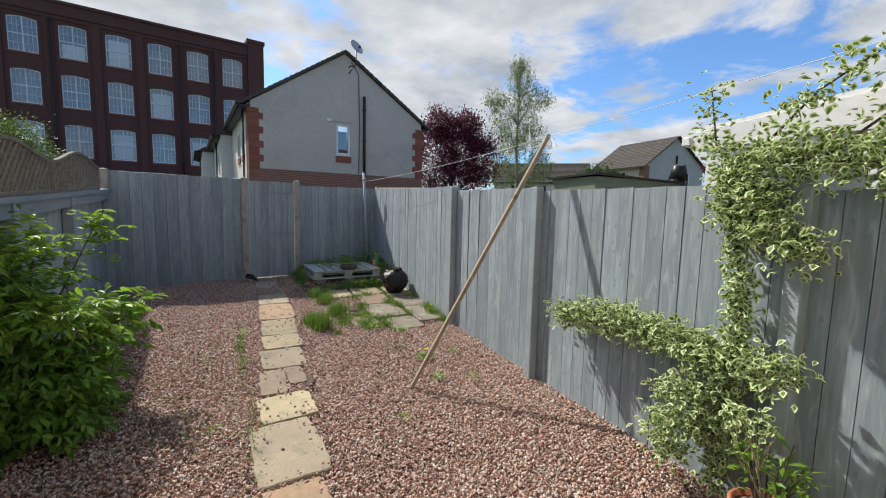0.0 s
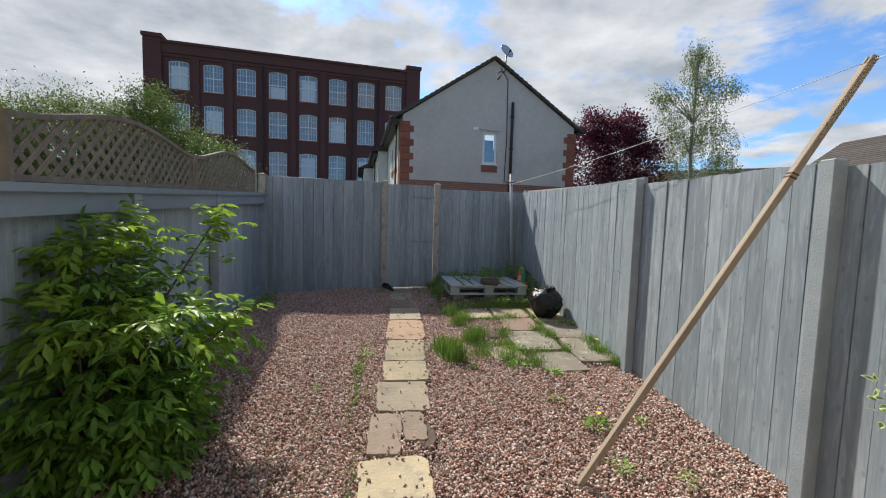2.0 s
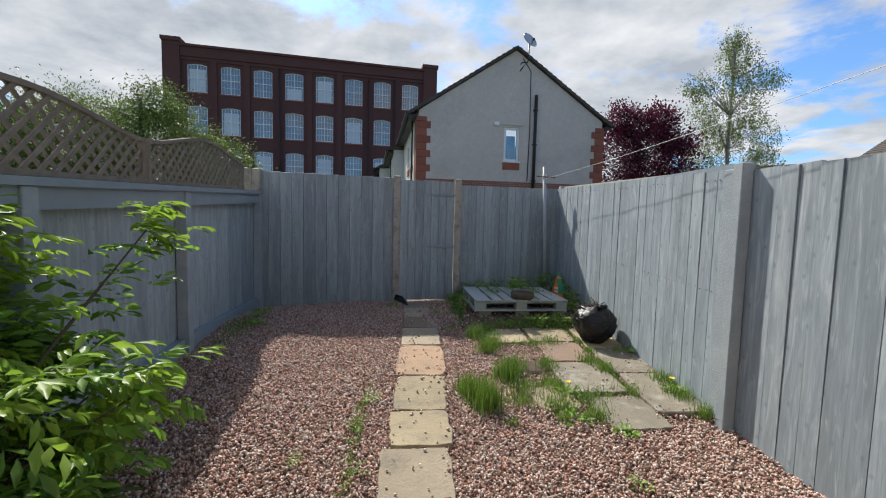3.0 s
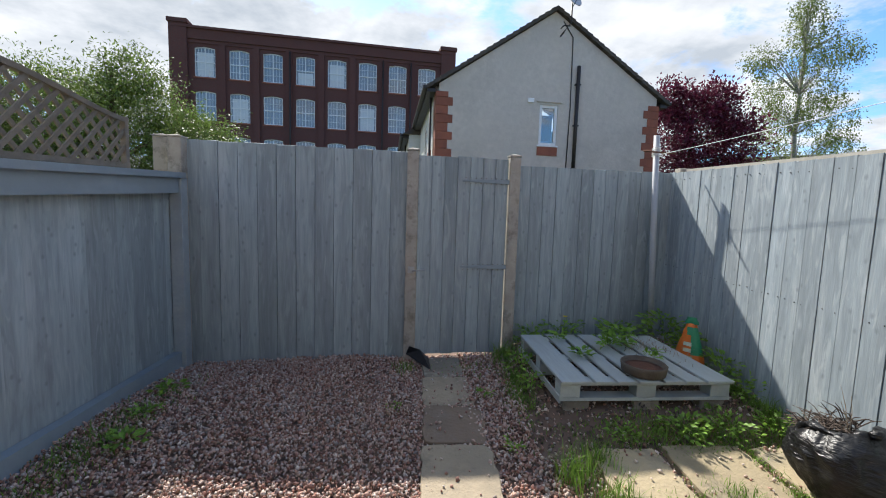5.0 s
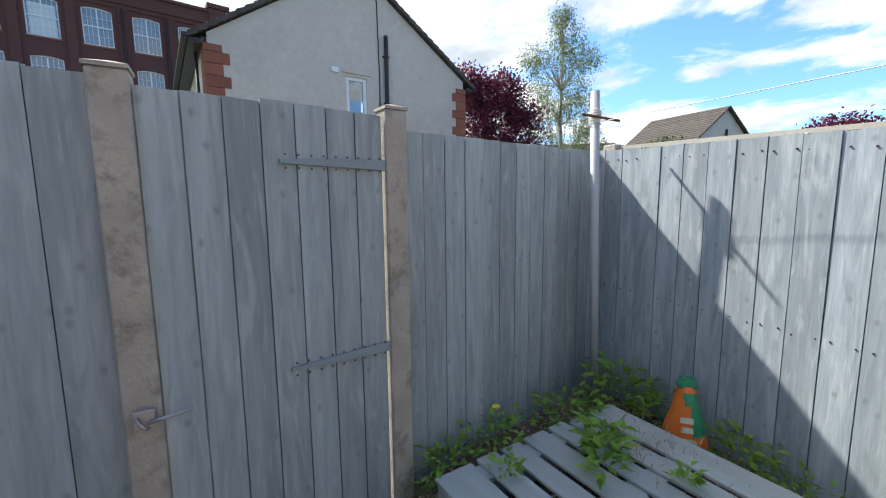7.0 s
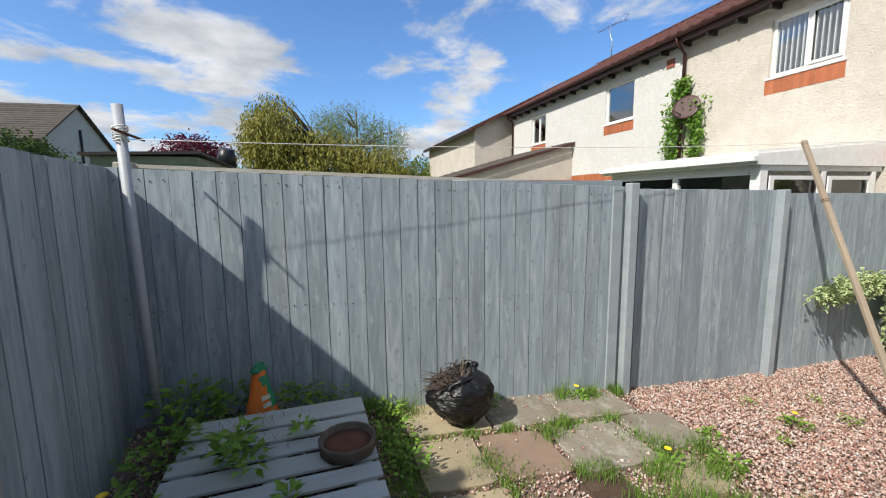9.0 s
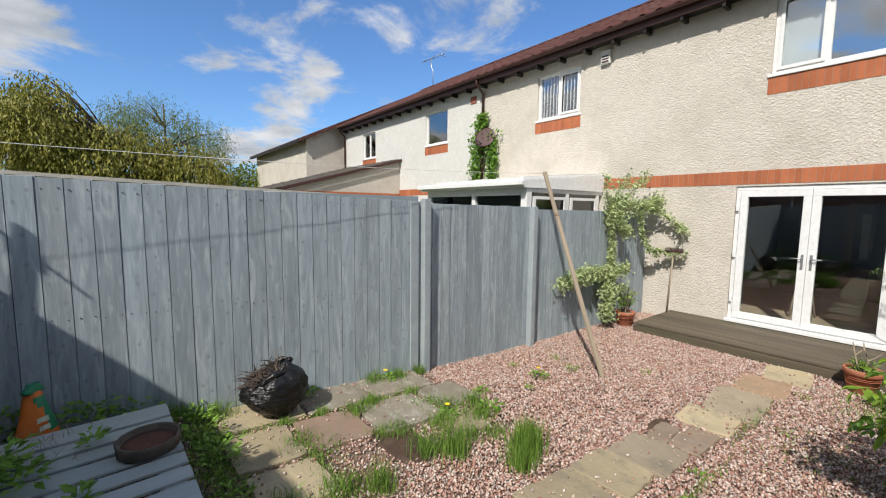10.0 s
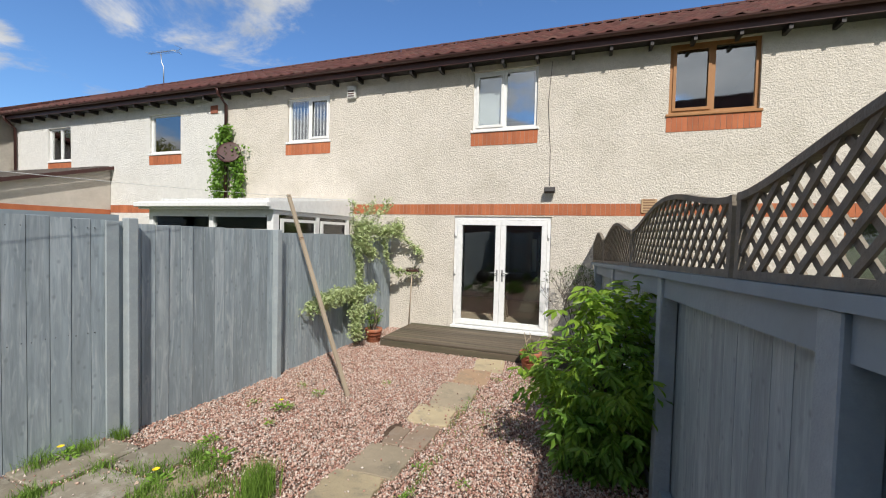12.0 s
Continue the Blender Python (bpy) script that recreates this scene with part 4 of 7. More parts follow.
# ---------------------------------------------------------------- windows and walls
def wall_faces(bm, x0, x1, z0, z1, yf, yb, holes):
    """A wall from yf (its face) to yb with openings; holes as x0, x1, z0, z1."""
    xs = sorted({x0, x1, *[v for h in holes for v in h[:2]]})
    zs = sorted({z0, z1, *[v for h in holes for v in h[2:]]})
    cell = lambda x, z: x0 < x < x1 and z0 < z < z1 and not any(h[0] < x < h[1] and h[2] < z < h[3] for h in holes)
    V = lambda x, y, z: bm.verts.new((x, y, z))
    for xa, xb in zip(xs, xs[1:]):
        for za, zb in zip(zs, zs[1:]):
            mx, mz = (xa + xb) / 2, (za + zb) / 2
            if not cell(mx, mz):
                continue
            bm.faces.new((V(xb, yf, za), V(xa, yf, za), V(xa, yf, zb), V(xb, yf, zb)))
            bm.faces.new((V(xa, yb, za), V(xb, yb, za), V(xb, yb, zb), V(xa, yb, zb)))
            for (ox, oz), q in (((xa - mx - 1e-3, 0), ((xa, za), (xa, zb))), ((xb - mx + 1e-3, 0), ((xb, zb), (xb, za))),
                                ((0, za - mz - 1e-3), ((xb, za), (xa, za))), ((0, zb - mz + 1e-3), ((xa, zb), (xb, zb)))):
                if not cell(mx + ox, mz + oz):
                    (px, pz), (qx, qz) = q
                    bm.faces.new((V(px, yf, pz), V(px, yb, pz), V(qx, yb, qz), V(qx, yf, qz)))
    bmesh.ops.remove_doubles(bm, verts=bm.verts, dist=1e-5)
    bmesh.ops.recalc_face_normals(bm, faces=bm.faces)


def window(x0, x1, z0, z1, y, mat=UPVC, splits=(0.5,), opener=None, blind=None, name="window", parent=None, label="", depth=0.06, fw=0.055, sill=True, turn=None, group="house windows"):
    """A framed window that faces +y, its frame's face at y."""
    w, h = x1 - x0, z1 - z0
    if parent is None:
        t = thing(name, label or "white plastic casement window", "window", (x0, y, z0), 0, group)
    else:
        t = new(name)
        t.parent = parent
        t.matrix_local = pose(x0, y, z0)
    xs = [0] + [w * s for s in splits] + [w]
    part("frame", boxes((0, w, -depth, 0, 0, fw), (0, w, -depth, 0, h - fw, h), (0, fw, -depth, 0, fw, h - fw), (w - fw, w, -depth, 0, fw, h - fw),
                        *[(x - fw / 2, x + fw / 2, -depth, 0, fw, h - fw) for x in xs[1:-1]]), mat, t)
    for i, (a, b) in enumerate(zip(xs, xs[1:])):
        a, b = a + (fw if i == 0 else fw / 2), b - (fw if i == len(xs) - 2 else fw / 2)
        s = part("pane", boxes((a, b, -depth * 0.6, -depth * 0.45, fw, h - fw)), COATED_GLASS, t)
        s.visible_shadow = False
        if opener == i:
            c = 0.045
            part("sash", boxes((a, b, 0.0, 0.018, fw, fw + c), (a, b, 0, 0.018, h - fw - c, h - fw), (a, a + c, 0, 0.018, fw + c, h - fw - c), (b - c, b, 0, 0.018, fw + c, h - fw - c)), mat, t)
        if blind and i in blind:
            if blind[i] == "slats":
                bm = bmesh.new()
                k = a
                while k < b - 0.05:
                    box(bm, k, k + 0.085, -0.004, 0.004, 0, h - 2 * fw - 0.02, m=pose(0, -depth - 0.015, fw + 0.01) @ Matrix.Translation((k, 0, 0)) @ pose(0, 0, 0, 0, 0, 28) @ Matrix.Translation((-k, 0, 0)))
                    k += 0.085
                part("vertical_blind", bm, CURTAIN, t)
            else:
                part("curtain", boxes((a, b, -depth - 0.03, -depth - 0.02, fw, h - fw)), CURTAIN, t)
    if sill:
        part("sill", boxes((-0.04, w + 0.04, -0.02, 0.075, -0.045, -0.002), bevel=0.006), mat, t)
    return t


def soldier(parent, x0, x1, z0, z1, y, turn_y=True):
    """A course of bricks on end, each a little proud or back."""
    bm = bmesh.new()
    n = max(1, round((x1 - x0) / 0.078))
    p = (x1 - x0) / n
    rng = random.Random(int(x0 * 100) + int(z0 * 10))
    for i in range(n):
        a = x0 + i * p
        box(bm, a + 0.003, a + p - 0.003, y - 0.02, y + 0.005 + rng.uniform(-0.002, 0.002), z0, z1)
    o = part("soldier_brick", bm, ORANGE_BRICK, parent, "orange-red bricks set on end")
    o["kind"] = "stuff"
    part("mortar", boxes((x0, x1, y - 0.015, y + 0.001, z0, z1)), material("mortar", (0.4, 0.3, 0.24)) if "mortar" not in bpy.data.materials else bpy.data.materials["mortar"], parent)


YW = -0.12
HOLES = [(4.63, 5.74, 3.83, 4.80), (0.22, 1.42, 3.82, 4.92), (-3.12, -1.88, 3.88, 5.00), (9.06, 10.16, 3.76, 4.76), (13.42, 14.46, 3.72, 4.68),
         (-0.09, 1.735, 0.06, 2.195), (-5.9, -4.22, 0.1, 2.2), (-7.6, -6.4, 3.88, 5.0)]


def pantiles(name, parent, x0, x1, y_eave, z_eave, rise, run, mat, pitch=0.30, course=0.33, away=-1, bell=0.035):
    """A slope of rolled tiles from the eave up; away: the side in y to which it climbs."""
    nx, nc = round((x1 - x0) / pitch), max(1, round(math.hypot(rise, run) / course))
    prof = [(0, 0), (0.16, 0.35), (0.32, 1.0), (0.5, 0.9), (0.64, 0.3), (0.8, 0), (1.0, 0)]
    px = (x1 - x0) / nx
    V, F = [], []
    g = np.random.default_rng(int(abs(x0) * 10) + 1)
    for c in range(nc):
        for i in range(nx):
            k = len(V)
            j = g.uniform(-0.006, 0.006)
            for s, (e, lift) in enumerate(((0, 0.030), (1.04, 0.0))):
                f = (c + e) / nc
                for u, r in prof:
                    V.append((x0 + (i + u) * px, y_eave + away * run * f, z_eave + rise * f + lift + r * bell + j))
            m = len(prof)
            for s in range(m):
                V.append((V[k + s][0], V[k + s][1], V[k + s][2] - 0.035))
            for s in range(m - 1):
                F.append((k + s, k + s + 1, k + m + s + 1, k + m + s))
                F.append((k + s, k + 2 * m + s, k + 2 * m + s + 1, k + s + 1))
    o = np_mesh(name, V, F, mat, parent)
    o["kind"] = "stuff"
    return o


def build_terrace():
    x0, x1, ze = -9.0, 16.1, 5.2
    h = thing("terrace_house", "two-storey roughcast terrace with a dark red tiled roof", "house")
    for a, b, mat, lab in ((x0, 7.5, RENDER_CREAM, "cream roughcast wall, lightly stained"), (7.5, x1, RENDER_WHITE, "white roughcast wall")):
        bm = bmesh.new()
        holes = [q for q in HOLES if a < q[0] < b]
        wall_faces(bm, a, b, -0.3, ze, YW, YW - 0.30, holes)
        part("wall", bm, mat, h, lab)
    bm = bmesh.new()
    wall_faces(bm, x0, x1, -0.3, ze, -8.1, -8.4, [])
    part("wall", bm, RENDER_CREAM, h)
    for x in (x0, x1 - 0.3):
        bm = boxes((x, x + 0.3, -8.1, YW - 0.301, -0.3, ze))
        v = [bm.verts.new(p) for p in ((x, YW, ze), (x, -8.4, ze), (x, -4.2, 7.45), (x + 0.3, YW, ze), (x + 0.3, -8.4, ze), (x + 0.3, -4.2, 7.45))]
        bm.faces.new(v[:3])
        bm.faces.new(v[3:][::-1])
        part("gable", bm, RENDER_WHITE, h)
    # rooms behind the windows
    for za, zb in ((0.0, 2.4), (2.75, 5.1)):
        # The rooms' dimness is in the colour of these walls and ceilings.
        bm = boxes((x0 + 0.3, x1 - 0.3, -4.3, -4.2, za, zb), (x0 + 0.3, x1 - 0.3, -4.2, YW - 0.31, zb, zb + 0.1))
        part("partition", bm, ROOM_DIM, h, "interior wall and ceiling, coloured dark for a dim room")
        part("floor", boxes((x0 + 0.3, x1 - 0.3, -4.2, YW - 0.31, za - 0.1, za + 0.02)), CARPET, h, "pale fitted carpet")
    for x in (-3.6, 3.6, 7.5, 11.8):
        part("partition", boxes((x - 0.05, x + 0.05, -4.2, YW - 0.31, 0.02, 2.4), (x - 0.05, x + 0.05, -4.2, YW - 0.31, 2.77, 5.1)), ROOM_DIM, h)
    # band and sills of bricks on end
    for a, b in ((x0, 7.5), (7.5, x1)):
        soldier(h, a, b, 2.225, 2.43, YW)
    for a, b, z in ((4.60, 5.79, 3.79), (0.20, 1.45, 3.78), (-3.15, -1.85, 3.84), (9.03, 10.19, 3.72), (13.40, 14.48, 3.68), (-7.63, -6.37, 3.84)):
        soldier(h, a, b, z - 0.25, z - 0.01, YW)
    # roof
    pantiles("roof", h, x0 - 0.1, x1 + 0.15, 0.22, 5.17, 2.30, 4.42, TILE_RED)
    bm = boxes()
    v = [bm.verts.new(p) for p in ((x0, -4.2, 7.44), (x1, -4.2, 7.44), (x1, -8.6, 5.15), (x0, -8.6, 5.15))]
    bm.faces.new(v)
    part("roof_slope", bm, TILE_RED, h)
    bm = bmesh.new()
    x = x0
    while x < x1:
        m = pose(x + 0.23, -4.2, 7.46, 0, 90, 0)
        pts = [m @ Vector((0.09 * math.cos(a) * -1, 0.12 * math.sin(a), -0.22)) for a in np.linspace(-1.5, 1.5, 7)]
        qts = [p + Vector((0.44, 0, 0.0)) for p in pts]
        A, B = [bm.verts.new(p) for p in pts], [bm.verts.new(p + Vector((0, 0, 0.008))) for p in qts]
        for i in range(6):
            bm.faces.new((A[i], A[i + 1], B[i + 1], B[i]))
        x += 0.45
    o = part("ridge_tile", bm, TILE_RED, h)
    o["kind"] = "stuff"
    part("fascia", boxes((x0, x1, 0.12, 0.145, 5.0, 5.19)), BROWN_PLASTIC, h)
    part("soffit", boxes((x0, x1, YW + 0.001, 0.12, 5.02, 5.035)), DARK_PLASTIC, h)
    bm = bmesh.new()
    x = x0 + 0.2
    while x < x1:
        box(bm, x, x + 0.05, YW + 0.001, 0.12, 4.93, 5.019)
        x += 0.6
    o = part("rafter_end", bm, DARK_PLASTIC, h, "dark rafter ends under the eave")
    o["kind"] = "stuff"
    bm = bmesh.new()
    prof = [(0.055 * math.cos(a), 0.055 * math.sin(a)) for a in np.linspace(math.pi, 2 * math.pi, 8)]
    A, B = [bm.verts.new((x0, 0.205 + p[0], 5.16 + p[1])) for p in prof], [bm.verts.new((x1, 0.205 + p[0], 5.16 + p[1])) for p in prof]
    for i in range(7):
        bm.faces.new((A[i], A[i + 1], B[i + 1], B[i]))
    part("gutter", bm, BROWN_PLASTIC, h)
    for x, z0, mat in ((7.50, 0.0, BROWN_PLASTIC), (16.0, 0.0, BROWN_PLASTIC)):
        bm = bmesh.new()
        tube(bm, [(x, 0.205, 5.12), (x, 0.17, 5.0), (x, YW + 0.06, 4.8), (x, YW + 0.06, z0)], 0.036, 10)
        part("downpipe", bm, mat, h, "brown plastic downpipe")
    # openings
    window(4.63, 5.74, 3.83, 4.80, YW - 0.05, blind={0: "slats", 1: "slats"}, opener=0, label="white plastic window with grey vertical blinds", name="window_2")
    window(0.22, 1.42, 3.82, 4.92, YW - 0.05, opener=1, blind={1: "cloth"}, label="white plastic window, one half curtained", name="window_3")
    window(-3.12, -1.88, 3.88, 5.00, YW - 0.05, mat=OAK_FRAME, opener=1, label="oak-brown framed window reflecting the sky", name="window_4")
    window(-7.6, -6.4, 3.88, 5.00, YW - 0.05, mat=OAK_FRAME, label="oak-brown framed window", name="window_5")
    window(9.06, 10.16, 3.76, 4.76, YW - 0.05, splits=(), blind={0: "cloth"}, label="white single-light window, blind down", name="window_6")
    window(13.42, 14.46, 3.72, 4.68, YW - 0.05, label="white plastic window on the far house", name="window_7")
    window(-5.9, -4.22, 0.1, 2.2, YW - 0.05, mat=OAK_FRAME, sill=False, label="brown framed glazed door seen through the trellis", name="glazed_door")


def french_doors():
    d = thing("french_doors", "closed white plastic french doors with clear glass", "door", (-0.085, YW - 0.02, 0.06))
    W, H = 1.815, 2.13
    part("frame", boxes((0, W, -0.07, 0, 0, 0.055), (0, W, -0.07, 0, H - 0.06, H), (0, 0.06, -0.07, 0, 0.055, H - 0.06), (W - 0.06, W, -0.07, 0, 0.055, H - 0.06), bevel=0.003), UPVC, d)
    part("threshold", boxes((-0.02, W + 0.02, 0.0, 0.10, -0.01, 0.035), bevel=0.004), UPVC, d)
    for i, (a, b) in enumerate(((0.062, W / 2 - 0.002), (W / 2 + 0.002, W - 0.062))):
        leaf = new("door_leaf")
        leaf.parent = d
        leaf.matrix_local = pose(0, 0, 0)
        s = 0.095
        part("leaf_frame", boxes((a, b, -0.05, 0.022, 0.06, 0.06 + s), (a, b, -0.05, 0.022, H - 0.064 - s, H - 0.064), (a, a + s, -0.05, 0.022, 0.06 + s, H - 0.064 - s), (b - s, b, -0.05, 0.022, 0.06 + s, H - 0.064 - s), bevel=0.004), UPVC, leaf)
        q = part("pane", boxes((a + s, b - s, -0.025, -0.012, 0.06 + s, H - 0.064 - s)), GLASS, leaf)
        q.visible_shadow = False
        hx = b - s / 2 if i == 0 else a + s / 2
        bm = boxes((hx - 0.015, hx + 0.015, 0.022, 0.03, 0.92, 1.14), bevel=0.003)
        sx = -1 if i == 0 else 1
        tube(bm, [(hx, 0.03, 1.08), (hx, 0.065, 1.08), (hx + sx * 0.12, 0.065, 1.078)], 0.009, 8)
        part("handle", bm, METAL, leaf, "chrome lever handle")
        bm = bmesh.new()
        for z in (0.35, 1.07, 1.8):
            ex = a - 0.03 if i == 0 else b + 0.03
            box(bm, ex - 0.02, ex + 0.02, 0.022, 0.04, z - 0.05, z + 0.05, bevel=0.004)
        part("hinge", bm, UPVC, leaf)


def wall_bits():
    t = thing("outdoor_lamp", "small grey floodlight above the doors", "wall lamp", (-0.05, YW, 2.66))
    part("bracket", boxes((-0.025, 0.025, 0.0, 0.07, -0.03, 0.03), bevel=0.003), DARK_PLASTIC, t)
    bm = bmesh.new()
    box(bm, -0.095, 0.095, 0.0, 0.07, -0.05, 0.05, bevel=0.01, m=pose(0, 0.07, -0.01, 25))
    part("housing", bm, DARK_PLASTIC, t)
    t = thing("alarm_box", "cream alarm box under the eave", "alarm box", (4.06, YW, 4.78))
    part("case", boxes((-0.10, 0.10, 0, 0.07, -0.13, 0.13), bevel=0.012), RENDER_WHITE, t)
    bm = boxes(*[(-0.07, 0.07, 0.07, 0.076, -0.10 + 0.05 * k, -0.075 + 0.05 * k) for k in range(3)])
    part("louvre", bm, BROWN_PLASTIC, t)
    solid("airbrick", boxes((7.81, 8.04, YW, YW + 0.02, 4.64, 4.83), bevel=0.004), QUOIN, "dark red air brick in the white wall", "air brick")
    g = thing("vent_grille", "buff terracotta vent grille in the brick band", "vent", (-1.65, YW + 0.008, 2.39))
    part("plate", boxes((-0.115, 0.115, 0, 0.014, -0.115, 0.115), bevel=0.003), VENT_CLAY, g)
    # Raised dark strips drawn in place of shaded openings.
    part("slot", boxes(*[(-0.09, 0.09, 0.0145, 0.0165, -0.09 + 0.045 * k, -0.07 + 0.045 * k) for k in range(5)]), SLOT_SHADE, g)
    bm = bmesh.new()
    tube(bm, [(-0.02, YW + 0.008, 4.95), (0.03, YW + 0.012, 4.2), (-0.03, YW + 0.008, 3.4), (-0.04, YW + 0.01, 2.75)], 0.004, 5)
    solid("wall_cable", bm, DARK_PLASTIC, "thin grey cable running down the wall to the lamp", "cable")


build_terrace()
french_doors()
wall_bits()


def build_interior():
    t = thing("inner_door", "pale glazed slit in a dark inner door", "door", (0.55, -4.19, 0.02))
    part("panel", boxes((0, 0.8, 0, 0.05, 0, 2.0), bevel=0.004), BROWN_PLASTIC, t)
    part("pane", boxes((0.05, 0.17, 0.051, 0.057, 0.85, 1.75)), CURTAIN, t)
    s = thing("stool", "wooden stool inside the doors", "stool", (1.05, -1.5, 0.02))
    bm = bmesh.new()
    lathe(bm, [(0.15, 0.56), (0.17, 0.57), (0.17, 0.60), (0.15, 0.61)], 20)
    part("seat", bm, OLD_WOOD, s)
    for a in range(4):
        c, d = math.cos(a * 1.57 + 0.78), math.sin(a * 1.57 + 0.78)
        bm = bmesh.new()
        tube(bm, [(c * 0.2, d * 0.2, 0), (c * 0.11, d * 0.11, 0.57)], 0.016, 8)
        part("leg", bm, OLD_WOOD, s)


build_interior()


def build_deck():
    d = thing("deck", "low weathered timber deck, dark and algae-stained", "deck")
    n = 11
    w = (1.22 + 0.10) / n
    for i in range(n):
        y = -0.115 + i * w
        bm = boxes((-1.0, 2.58, y + 0.005, y + w - 0.005, 0.012, 0.040), bevel=0.003)
        part("deck_board", bm, DECK, d)
    part("fascia", boxes((-1.0, 2.58, 1.21, 1.235, -0.11, 0.011), bevel=0.003), DECK, d)
    part("joist", boxes(*[(x, x + 0.05, -0.1, 1.2, -0.10, 0.010) for x in (-0.9, 0.0, 0.9, 1.8, 2.5)]), DECK, d)


build_deck()


def build_conservatory():
    c = thing("conservatory", "white lean-to conservatory showing above the fence", "conservatory")
    X0, X1, Y1 = 4.02, 6.84, 2.19
    part("dwarf_wall", boxes((X0, X1, Y1 - 0.1, Y1, -0.1, 0.7), (X0, X0 + 0.1, YW + 0.01, Y1 - 0.101, -0.1, 0.7), (X1 - 0.1, X1, YW + 0.01, Y1 - 0.101, -0.1, 0.7)), RENDER_WHITE, c)
    zt = 2.165
    f = boxes((X0, X0 + 0.13, Y1 - 0.13, Y1, 0.7, zt), (X1 - 0.1, X1, Y1 - 0.1, Y1, 0.7, zt),
              (X0 + 0.131, X1 - 0.1, Y1 - 0.07, Y1, zt - 0.09, zt), (X0 + 0.131, X1 - 0.1, Y1 - 0.07, Y1, 0.7, 0.78),
              (X0, X0 + 0.07, YW + 0.01, Y1 - 0.131, zt - 0.07, zt), (X0, X0 + 0.07, YW + 0.01, Y1 - 0.131, 0.7, 0.78),
              *[(x, x + 0.09, Y1 - 0.07, Y1, 0.78, zt - 0.09) for x in (5.30,)],
              *[(X0, X0 + 0.07, y, y + 0.08, 0.78, zt - 0.07) for y in (0.0, 1.0)], bevel=0.004)
    part("frame", f, UPVC, c)
    for a, b in ((X0 + 0.13, 5.30), (5.39, X1 - 0.1)):
        w = part("transom", boxes((a + 0.02, b - 0.02, Y1 - 0.03, Y1 + 0.02, 1.80, 1.85), (a + 0.02, b - 0.02, Y1 - 0.03, Y1 + 0.02, zt - 0.12, zt - 0.092)), UPVC, c)
        p = part("pane", boxes((a, b, Y1 - 0.045, Y1 - 0.033, 0.78, zt - 0.09)), GLASS, c)
        p.visible_shadow = False
    for a, b in ((0.08, 1.0), (1.08, Y1 - 0.13)):
        part("sash", boxes((X0 - 0.02, X0 - 0.001, a + 0.02, b - 0.02, 1.70, 1.77), (X0 - 0.02, X0 - 0.001, a + 0.02, b - 0.02, 1.98, 2.03), (X0 - 0.02, X0 - 0.001, a + 0.02, a + 0.09, 1.77, 1.98), (X0 - 0.02, X0 - 0.001, b - 0.09, b - 0.02, 1.77, 1.98)), UPVC, c)
        p = part("pane", boxes((X0 + 0.03, X0 + 0.042, a, b, 0.78, zt - 0.07)), GLASS, c)
        p.visible_shadow = False
    bm = bmesh.new()
    sec = [(YW + 0.01, 2.14, 2.46), (Y1 + 0.12, 2.14, 2.24)]
    v = []
    for x in (X0 - 0.03, X1 + 0.1):
        v.append([bm.verts.new((x, YW + 0.012, zt + 0.001)), bm.verts.new((x, Y1 + 0.12, zt + 0.001)), bm.verts.new((x, Y1 + 0.12, 2.30)), bm.verts.new((x, YW + 0.012, 2.50))])
    for i in range(4):
        j = (i + 1) % 4
        bm.faces.new((v[0][i], v[0][j], v[1][j], v[1][i]))
    bm.faces.new(v[0][::-1])
    bm.faces.new(v[1])
    part("roof", bm, UPVC, c, "shallow white roof panel")
    bm = bmesh.new()
    for k in range(5):
        x = X0 + 0.02 + k * 0.58
        t = pose(x, YW + 0.02, 2.522, -4.7)
        box(bm, -0.025, 0.025, 0, 2.4, -0.015, 0.02, m=t)
    part("glazing_bar", bm, UPVC, c)
    part("gutter", boxes((X0 - 0.05, X1 + 0.12, Y1 + 0.121, Y1 + 0.20, 2.20, 2.28), bevel=0.01), UPVC, c)
    # No real blind: a dark sheet for the shade inside.
    part("blind", boxes((X0 + 0.2, X1 - 0.2, Y1 - 0.30, Y1 - 0.29, 1.3, 2.1)), ROOM_DIM, c, "dark sheet standing in for the shaded interior behind the glass")


build_conservatory()


def lean_to():
    e = thing("lean_to", "pebble-dashed lean-to with a brown tiled roof", "extension")
    x0, x1, y1 = 11.7, 15.6, 3.9
    bm = bmesh.new()
    for x in (x0, x1):
        pass
    a = [bm.verts.new(p) for p in ((x0, YW + 0.01, -0.2), (x0, y1, -0.2), (x0, y1, 2.35), (x0, YW + 0.01, 3.42))]
    b = [bm.verts.new(p) for p in ((x1, YW + 0.01, -0.2), (x1, y1, -0.2), (x1, y1, 2.35), (x1, YW + 0.01, 3.42))]
    bm.faces.new(a[::-1])
    bm.faces.new(b)
    for i in range(4):
        j = (i + 1) % 4
        bm.faces.new((a[i], a[j], b[j], b[i]))
    part("wall", bm, RENDER_GREY, e)
    part("brick_band", boxes((x0 - 0.012, x0 - 0.001, YW + 0.02, y1, 2.05, 2.30)), ORANGE_BRICK, e)
    pantiles("roof", e, x0 - 0.1, x1 + 0.1, y1 + 0.15, 2.32, 1.13, 4.1, TILE_BROWN)
    part("verge", boxes((0, 0.03, 0, 4.2, -0.06, 0.03)), BROWN_PLASTIC, e).matrix_local = pose(x0 - 0.14, YW, 3.46, -15.4)


lean_to()


